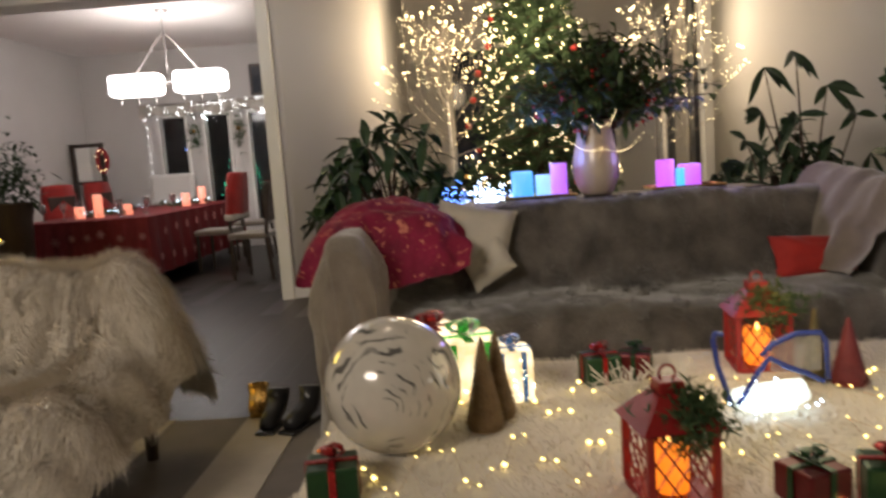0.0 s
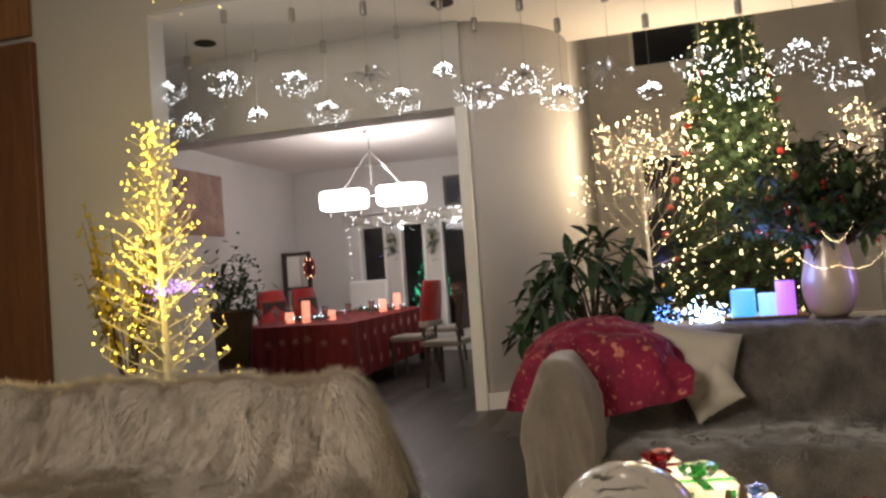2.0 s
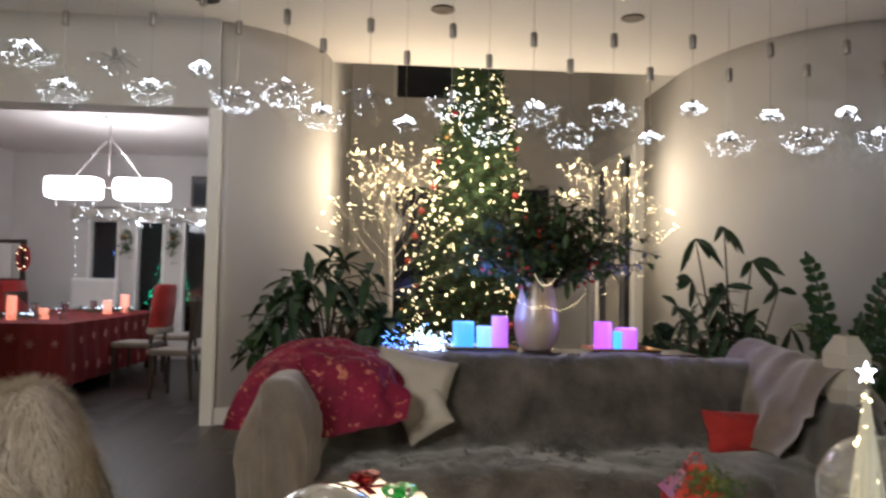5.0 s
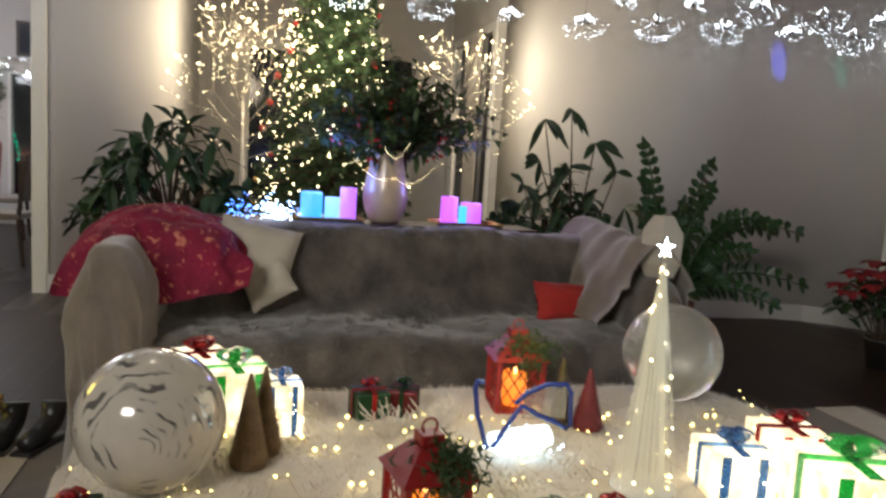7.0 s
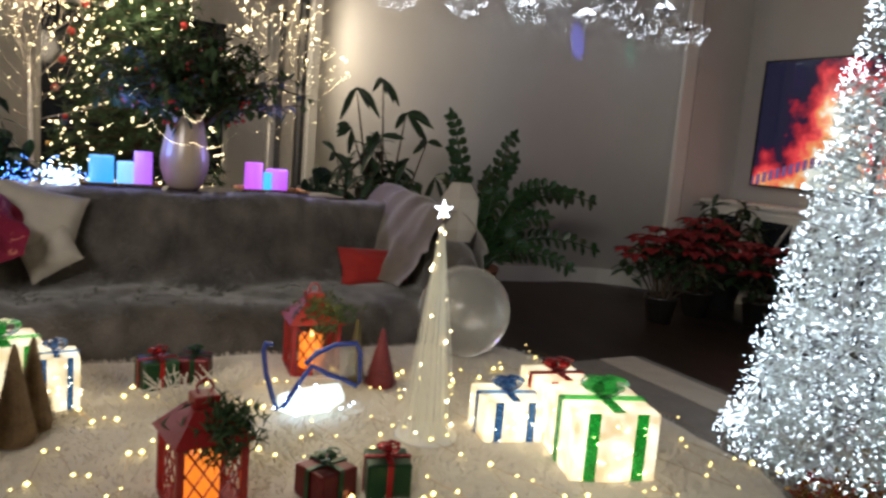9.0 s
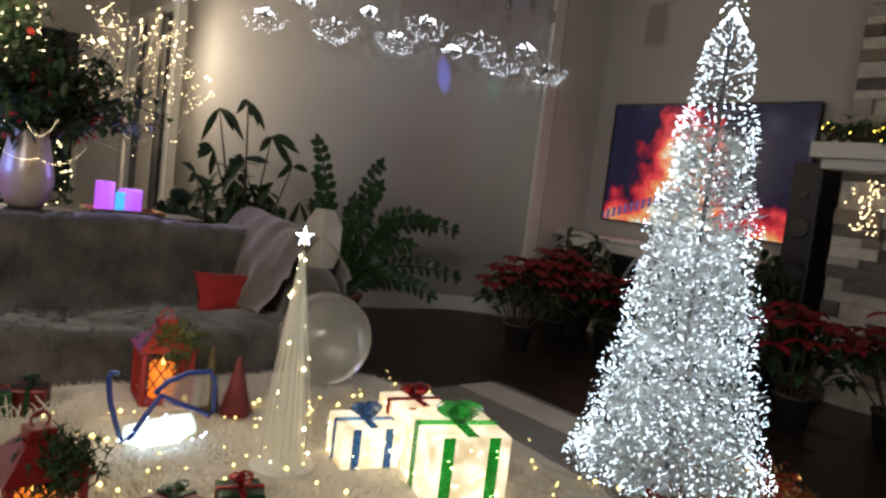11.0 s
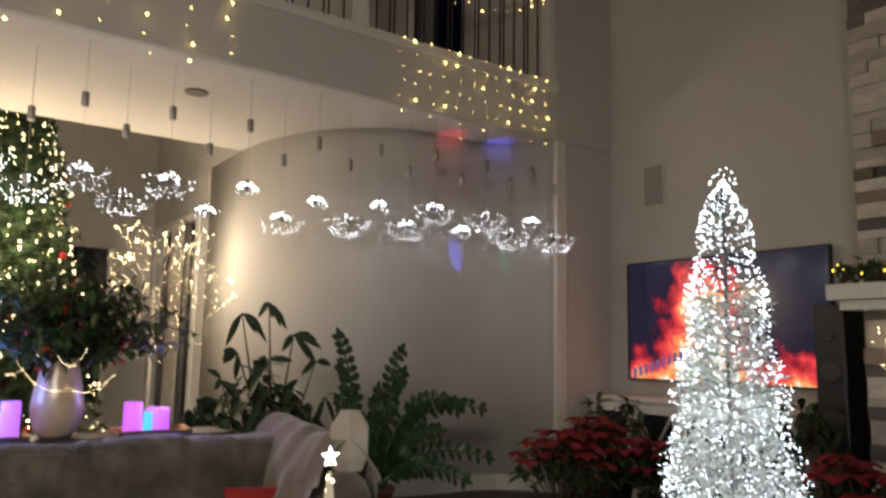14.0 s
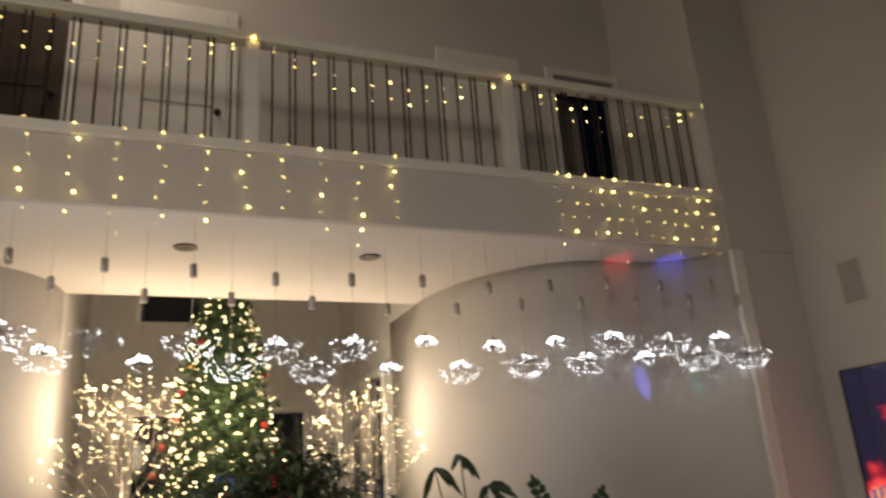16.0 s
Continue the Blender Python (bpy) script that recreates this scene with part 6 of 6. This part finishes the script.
dining_chair(-4.72, 8.95, 68, M_REDCLOTH, "dark wooden dining chair with red back cover")
dining_chair(-4.72, 10.0, 75, M_REDCLOTH, "dark wooden dining chair with red back cover")
dining_chair(-2.85, 8.55, -95, M_REDCLOTH, "dark wooden dining chair with red back cover")
dining_chair(-2.75, 9.6, -85, None, "dark wooden dining chair with pale seat")
dining_chair(-2.2, 7.75, -100, None, "dark wooden chair with pale seat beside the wall")
slip = thing("slipcovered_chair", (-4.3, 11.0, 0), "dining chair under a loose white slipcover", "chair", "chairs round the dining table")
part("back_cover", Shape().span((-0.33, -0.06, 0.42), (0.33, 0.08, 1.17)), M_WHITE, slip, bevel=0.045)
part("seat_cover", Shape().span((-0.3, -0.5, 0.1), (0.3, -0.065, 0.48)), M_WHITE, slip, bevel=0.03)
for sx in (-1, 1):
    for y in (-0.45, 0.03):
        part("leg", Shape().rod((sx * 0.24, y, 0), (sx * 0.24, y, 0.45), 0.018, 0.022), M_DARKWOOD, slip)

for x, y, r, h in ((-4.05, 7.75, 0.05, 0.12), (-3.82, 7.7, 0.045, 0.24), (-3.62, 7.95, 0.045, 0.11), (-3.45, 9.2, 0.05, 0.16), (-3.42, 9.7, 0.05, 0.22)):
    candle(x, y, 0.752, r, h, (1.0, 0.28, 0.16), 1.2, "orange pink glowing wax candle on the red cloth")
for x, y in ((-3.84, 7.85), (-3.55, 9.35)):
    sh_, bb_ = Shape(), Shape()
    for _ in range(160):
        p = (x + rng.gauss(0, 0.16), y + rng.gauss(0, 0.1), 0.77 + abs(rng.gauss(0, 0.03)))
        tuft(sh_, p, 5, 0, 0.05, rng, 0.8, 0.005)
    for _ in range(22):
        bb_.bead((x + rng.gauss(0, 0.17), y - 0.05 + rng.gauss(0, 0.1), 0.8 + abs(rng.gauss(0, 0.02))), 0.006)
    t = thing("centrepiece", (0, 0, 0), "small fir centrepiece with tiny lights", "centrepiece")
    tagged(part("needle_coat", sh_, M_NEEDLE, t, flip=False), kind="stuff")
    tagged(part("light_string", bb_, B_ICE, t, flip=False), kind="stuff")
M_TUMBLER = material("drinking_glass", (0.9, 0.9, 0.9), 0.05, clear=0.9, bump=0)
for x, y in ((-4.3, 7.5), (-4.15, 7.62), (-3.5, 7.5), (-3.35, 7.8), (-3.3, 8.4), (-4.35, 8.3)):
    gob = Shape().lathe((x, y, 0.752), [(0.03, 0), (0.03, 0.004), (0.005, 0.01), (0.005, 0.07), (0.03, 0.1), (0.038, 0.15), (0.034, 0.18), (0.032, 0.178), (0.035, 0.15), (0.004, 0.075)], 16)
    lone("wine_glass", gob, M_TUMBLER, "clear stemmed wine glass on the dining table", "glass", "glasses on the dining table", smooth=True)

ch = thing("chandelier", (-3.25, 8.55, 0), "linear chandelier with two bright glowing drum shades", "chandelier")
M_SHADE = bulb("shade_glow", (1.0, 0.93, 0.9), 7)
for s in (-1, 1):
    part("shade", Shape().span((s * 0.37 - 0.29, -0.13, 2.06), (s * 0.37 + 0.29, 0.13, 2.3)), M_SHADE, ch, "bright white glowing shade", bevel=0.05)
    part("arm", Shape().pipe([(0, 0, 2.75), (s * 0.12, 0, 2.62), (s * 0.36, 0, 2.32)], 0.008, 6), M_STEEL, ch)
    for k in (-1, 0, 1):
        part("crystal", Shape().lathe((s * 0.36 + 0.2 * k, 0, 1.97), [(1e-5, 0), (0.015, 0.03), (1e-5, 0.07)], 6).rod((s * 0.36 + 0.2 * k, 0, 2.03), (s * 0.36 + 0.2 * k, 0, 2.07), 0.002), M_CLEAR, ch)
part("stem", Shape().rod((0, 0, 2.33), (0, 0, 2.99), 0.01), M_STEEL, ch)
part("rose", Shape().lathe((0, 0, 2.96), [(0.02, 0), (0.07, 0.015), (0.075, 0.04)], 20), M_STEEL, ch, smooth=True)
part("bar", Shape().rod((-0.68, 0, 2.19), (0.68, 0, 2.19), 0.012), M_STEEL, ch)

art = thing("painting", (0, 0, 0), "square canvas painting in muted pink and ochre", "painting")
part("canvas", Shape().span((-5.6, 7.95, 1.9), (-5.57, 9.0, 2.72)), material("painted_canvas", (0.45, 0.3, 0.24), 0.8, second=(0.2, 0.13, 0.12), scale=3.5, fine=25, bump=0.3, depth=0.002), art, bevel=0.003)

stn = thing("mirror_stand", (0, 0, 0), "dark wooden stand with a framed white panel", "stand")
for x in (-5.5, -5.08):
    part("post", Shape().span((x - 0.03, 10.5, 0), (x + 0.03, 10.56, 1.68)), M_DARKWOOD, stn, bevel=0.004)
for z in (0.5, 1.12, 1.65):
    part("bar", Shape().span((-5.47, 10.5, z - 0.025), (-5.11, 10.56, z + 0.025)), M_DARKWOOD, stn, bevel=0.004)
part("panel", Shape().span((-5.45, 10.52, 1.15), (-5.25, 10.54, 1.62)), M_WHITE, stn)
part("shelf", Shape().span((-5.5, 10.4, 0.74), (-5.08, 10.62, 0.77)), M_DARKWOOD, stn, bevel=0.004)
wr = Shape()
for k in range(20):
    a = math.tau * k / 20
    wr.ball((-5.04 + 0.07 * math.cos(a), 10.44, 1.42 + 0.15 * math.sin(a)), 0.035, 8)
lw = thing("berry_wreath", (0, 0, 0), "dark red berry wreath with small lights", "wreath")
tagged(part("ring", wr, M_REDLEAF, lw, smooth=True), kind="stuff")
wb = Shape()
for k in range(7):
    wb.bead((-5.04 + 0.07 * math.cos(k * 0.9), 10.39, 1.42 + 0.15 * math.sin(k * 0.9)), 0.008)
tagged(part("light_string", wb, B_WARM, lw, flip=False), kind="stuff")

# dining windows: panes, casings, bows and the lit valance
for i, (a, b) in enumerate(WINS):
    w = thing("window", (0, 0, 0), "dark dining room window at night", "window", "dining room windows")
    w["kind"] = "structure"
    part("pane", Shape().span((a, 11.29, 0.35), (b, 11.3, 2.05)), material("night_glass", (0.9, 0.92, 0.95), 0.02, clear=1.0, bump=0), w).visible_shadow = False
    part("frame", Shape().span((a, 11.18, 0.35), (a + 0.04, 11.32, 2.05)).span((b - 0.04, 11.18, 0.35), (b, 11.32, 2.05)).span((a + 0.04, 11.18, 2.0), (b - 0.04, 11.32, 2.05)).span((a + 0.04, 11.18, 0.35), (b - 0.04, 11.32, 0.4)), M_WHITE, w, bevel=0.004)
rng = random.Random(55)
vl = thing("valance", (0, 0, 0), "white gauze valance with string lights", "valance")
rows = []
for i in range(61):
    x = -4.72 + 3.0 * i / 60
    rows.append([(x, 11.12 - 0.03 * math.sin(i * 0.9), 2.2 + 0.02 * math.sin(i * 0.5)), (x, 11.08 + 0.03 * math.sin(i * 1.1), 2.1), (x, 11.1 + 0.02 * math.sin(i), 2.0 + 0.05 * abs(math.sin(i * 0.26)))])
part("gauze", Shape().grid(rows), M_LINEN, vl, smooth=True)
part("rod", Shape().rod((-4.75, 11.13, 2.2), (-1.7, 11.13, 2.2), 0.014), M_STEEL, vl)
vb = Shape()
for i in range(80):
    vb.bead((-4.7 + 2.95 * rng.random(), 11.04, 2.2 - 0.24 * rng.random() ** 2), 0.008)
for k in range(12):
    vb.bead((-4.6, 11.04, 2.0 - 0.13 * k), 0.008)
for x in (-3.75, -2.85, -2.3, -2.05):
    for _ in range(6):
        vb.bead((x + rng.gauss(0, 0.03), 11.02, 2.0 + rng.gauss(0, 0.03)), 0.014)
tagged(part("light_string", vb, B_HUB, vl, flip=False), kind="stuff")
for x in (-3.94, -3.27, -2.5):
    t = thing("ribbon_bow", (x, 11.12, 1.72), "green and gold bow hung between the windows", "bow")
    sh_ = Shape()
    for _ in range(60):
        tuft(sh_, (rng.gauss(0, 0.05), rng.gauss(0, 0.02), rng.gauss(0, 0.12)), 4, 0, 0.08, rng, 0.8, 0.008)
    tagged(part("sprig", sh_, M_NEEDLE, t, flip=False), kind="stuff")
    bow(t, 0.02, 0.1, M_GOLD, 4)
up = thing("window", (0, 0, 0), "small dark window high on the dining wall", "window")
up["kind"] = "structure"
part("pane", Shape().span((-3.0, 11.17, 2.28), (-2.2, 11.19, 2.66)), M_GLASS, up)
part("frame", Shape().span((-3.04, 11.175, 2.24), (-3.0, 11.199, 2.7)).span((-2.2, 11.175, 2.24), (-2.16, 11.199, 2.7)).span((-3.0, 11.175, 2.66), (-2.2, 11.199, 2.7)).span((-3.0, 11.175, 2.24), (-2.2, 11.199, 2.28)), M_DARKWOOD, up)

# lights outside
og = Shape()
for i in range(110):
    u = rng.random()
    a = rng.random() * math.tau
    r = 0.42 * (1 - u) + 0.03
    og.bead((-3.95 + r * math.cos(a), 13.4 + r * math.sin(a), 0.5 + 1.5 * u), 0.014)
t = thing("outdoor_tree", (0, 0, 0), "small garden tree outlined in green lights", "tree")
part("trunk", Shape().rod((-3.95, 13.4, -0.2), (-3.95, 13.4, 2.0), 0.03, 0.01), M_BARK, t)
tagged(part("light_string", og, B_GREEN, t, flip=False), kind="stuff")
ob_ = Shape()
for _ in range(40):
    ob_.bead((rng.choice((-4.9, -2.9, -2.7)) + rng.gauss(0, 0.08), 13.6, 0.9 + abs(rng.gauss(0, 0.5))), 0.014)
t = thing("outdoor_lights", (0, 0, 0), "scattered blue garden lights", "string lights")
part("stake", Shape().rod((-2.8, 13.6, -0.2), (-2.8, 13.6, 1.6), 0.01), M_BLACK, t)
tagged(part("light_string", ob_, B_BLUE, t, flip=False), kind="stuff")

# alcove windows
for nm, a, b in (("low", (-0.1, 0.5), (2.3, 2.6)), ("high", (-0.1, 3.9), (1.4, 4.6))):
    w = thing("window", (0, 0, 0), "dark alcove window at night", "window", "alcove windows")
    w["kind"] = "structure"
    part("pane", Shape().span((a[0], 10.88, a[1]), (b[0], 10.9, b[1])), M_GLASS, w)
    for x in ((a[0] + 0.03, b[0] - 0.03) if nm == "high" else (a[0] + 0.03, (a[0] + b[0]) / 2, b[0] - 0.03)):
        part("frame", Shape().span((x - 0.03, 10.8, a[1]), (x + 0.03, 10.879, b[1])), M_WHITE, w, bevel=0.004)
w = thing("window", (0, 0, 0), "tall side window of the alcove with white casing", "window", "alcove windows")
w["kind"] = "structure"
part("pane", Shape().span((2.89, 8.75, 0), (2.9, 10.5, 2.8)), M_GLASS, w)
part("casing", Shape().span((2.78, 8.64, 0), (2.808, 8.75, 2.9)).span((2.78, 10.5, 0), (2.808, 10.6, 2.9)).span((2.78, 8.75, 2.8), (2.808, 10.5, 2.9)), M_WHITE, w, bevel=0.004)
for y in (9.3, 9.9):
    part("mullion", Shape().span((2.84, y - 0.025, 0), (2.888, y + 0.025, 2.8)), M_WHITE, w)
t = thing("curtain", (0, 0, 0), "pale sheer curtain beside the alcove window", "curtain")
rows = []
for i in range(31):
    y = 8.9 + 0.5 * i / 30
    rows.append([(2.7 + 0.03 * math.sin(i * 1.3), y, 0.02), (2.7 + 0.025 * math.sin(i * 1.3), y, 2.8)])
part("cloth", Shape().grid(rows), M_LINEN, t, smooth=True)

# ---- planter and greenery by the amber tree ----
pl = thing("planter", (-3.72, 6.0, 0), "tall dark planter with a leafy plant", "planter")
part("box", Shape().lathe((0, 0, 0), [(0.12, 0), (0.17, 0.85), (0.2, 0.98), (0.21, 1.0), (0.19, 1.0), (0.18, 0.95)], 28), M_DARKWOOD, pl, smooth=True)
part("soil", Shape().lathe((0, 0, 0.95), [(1e-5, 0.01), (0.178, 0)]), M_SOIL, pl)
lv = Shape()
rng = random.Random(61)
for i in range(420):
    p = Vector((rng.gauss(0, 0.13), rng.gauss(0, 0.07), 1.0 + abs(rng.gauss(0.16, 0.17))))
    lv.leaf(p, (rng.gauss(0, 1), rng.gauss(0, 1), rng.gauss(0.3, 0.7)), rng.uniform(0.05, 0.1), 0.035)
tagged(part("foliage", lv, M_LEAF, pl, flip=False), kind="stuff")
vb = Shape()
for _ in range(60):
    vb.bead((-2.72 + rng.gauss(0, 0.1), 3.72 + rng.gauss(0, 0.04), 1.22 + rng.gauss(0, 0.022)), 0.006)
t = thing("violet_lights", (0, 0, 0), "small bunch of violet fairy lights in the tree", "string lights")
tagged(part("light_string", vb, B_VIOLET, t, flip=False), kind="stuff")
part("wire", Shape().pipe([(-2.95, 3.95, 1.1), (-2.8, 3.8, 1.2), (-2.6, 3.7, 1.22)], 0.003, 4), M_WIRE, t)

fb = thing("forsythia_plant", (-3.62, 4.45, 0), "floor vase of tall leafy branches coloured as lit by amber bulbs", "plant")
part("vase", Shape().lathe((0, 0, 0), [(0.1, 0), (0.13, 0.15), (0.11, 0.4), (0.07, 0.55), (0.08, 0.6), (0.06, 0.58)], 24), M_CERAMIC, fb, smooth=True)
st, lv = Shape(), Shape()
# leaf colour holds the amber tree's yellow light
M_LITLEAF = material("amber_lit_leaf", (0.55, 0.4, 0.04), 0.7, second=(0.34, 0.28, 0.04), scale=12, fine=70, bump=0)
for i in range(26):
    a = i * 2.4
    tip = Vector((math.cos(a) * rng.uniform(0.1, 0.42), math.sin(a) * 0.25, rng.uniform(1.1, 1.95)))
    st.pipe([(0, 0, 0.5), tip * 0.6 + Vector((0, 0, 0.2)), tip], [0.006, 0.004, 0.002], 4, False)
    for k in range(16):
        u = rng.uniform(0.45, 1)
        lv.leaf(tip * u + Vector((0, 0, 0.5 * (1 - u))), (rng.gauss(0, 1), rng.gauss(0, 1), rng.gauss(0, 0.8)), rng.uniform(0.05, 0.1), 0.04)
part("stemwork", st, M_BARK, fb)
tagged(part("blossom", lv, M_LITLEAF, fb, flip=False), kind="stuff")

# ---- pieces of the chimney and the floor ----
rng = random.Random(90)
chim = bpy.data.objects["wall_chimney"]


def block(sx, sy, sz, mat, name):
    me = bpy.data.meshes.new(name)
    e = 0.001
    v = [(-sx, -sy, -sz), (-sx, sy, -sz), (-sx, sy, sz), (-sx, -sy, sz), (0, -sy - e, -sz - e), (0, sy + e, -sz - e), (0, sy + e, sz + e), (0, -sy - e, sz + e)]
    me.from_pydata(v, [], [(0, 3, 2, 1), (0, 1, 5, 4), (1, 2, 6, 5), (2, 3, 7, 6), (3, 0, 4, 7)])
    me.materials.append(mat)
    return me


stones = {(w, h, k): block(0.012 + 0.014 * d, w / 2 - 0.0015, h / 2 - 0.0012, m, "stone") for w in (0.13, 0.21, 0.32, 0.46) for h in (0.06, 0.085, 0.11) for k, (d, m) in enumerate(((0, M_STONE_L), (1, M_STONE_L), (2, M_STONE_L), (0, M_STONE_D), (2, M_STONE_D), (3, M_STONE_T)))}
z = 0.0
while z < 4.0:
    h = rng.choice((0.06, 0.085, 0.085, 0.11))
    y = 2.36
    while y > 1.15 and not 1.52 < z < 1.83:
        w = rng.choice((0.13, 0.21, 0.32, 0.46))
        ob = new("stone", stones[(w, h, rng.choice((0, 0, 1, 1, 2, 2, 3, 4, 5)))])
        ob.parent = chim
        ob.location = (5.56, y - w / 2, z + h / 2)
        y -= w
    z += h

floor = bpy.data.objects["floor"]
PW = 0.16
planks = {}
for ln in (1.1, 1.5, 1.9):
    planks[ln] = link("plank", Shape().box((0, 0, 0), (PW - 0.003, ln - 0.003, 0.006)), M_PLANK, floor).data
    bpy.data.objects.remove([o for o in floor.children if o.data == planks[ln]][0])
i = 0
x = -3.0
while x < 5.0:
    y = 2.6 + rng.uniform(-1.0, 0)
    while y < 7.2:
        ln = rng.choice((1.1, 1.5, 1.9))
        yc = y + ln / 2
        if not (-0.75 < x < 2.95 and yc < 2.2) and not (x > 2.9 and yc > 5.4) and not (-1.6 < x < 2.9 and yc > 6.0) and yc < 7.0:
            ob = new("plank", planks[ln])
            ob.parent = floor
            ob.location = (x, yc, -0.0025)
        y += ln
    x += PW
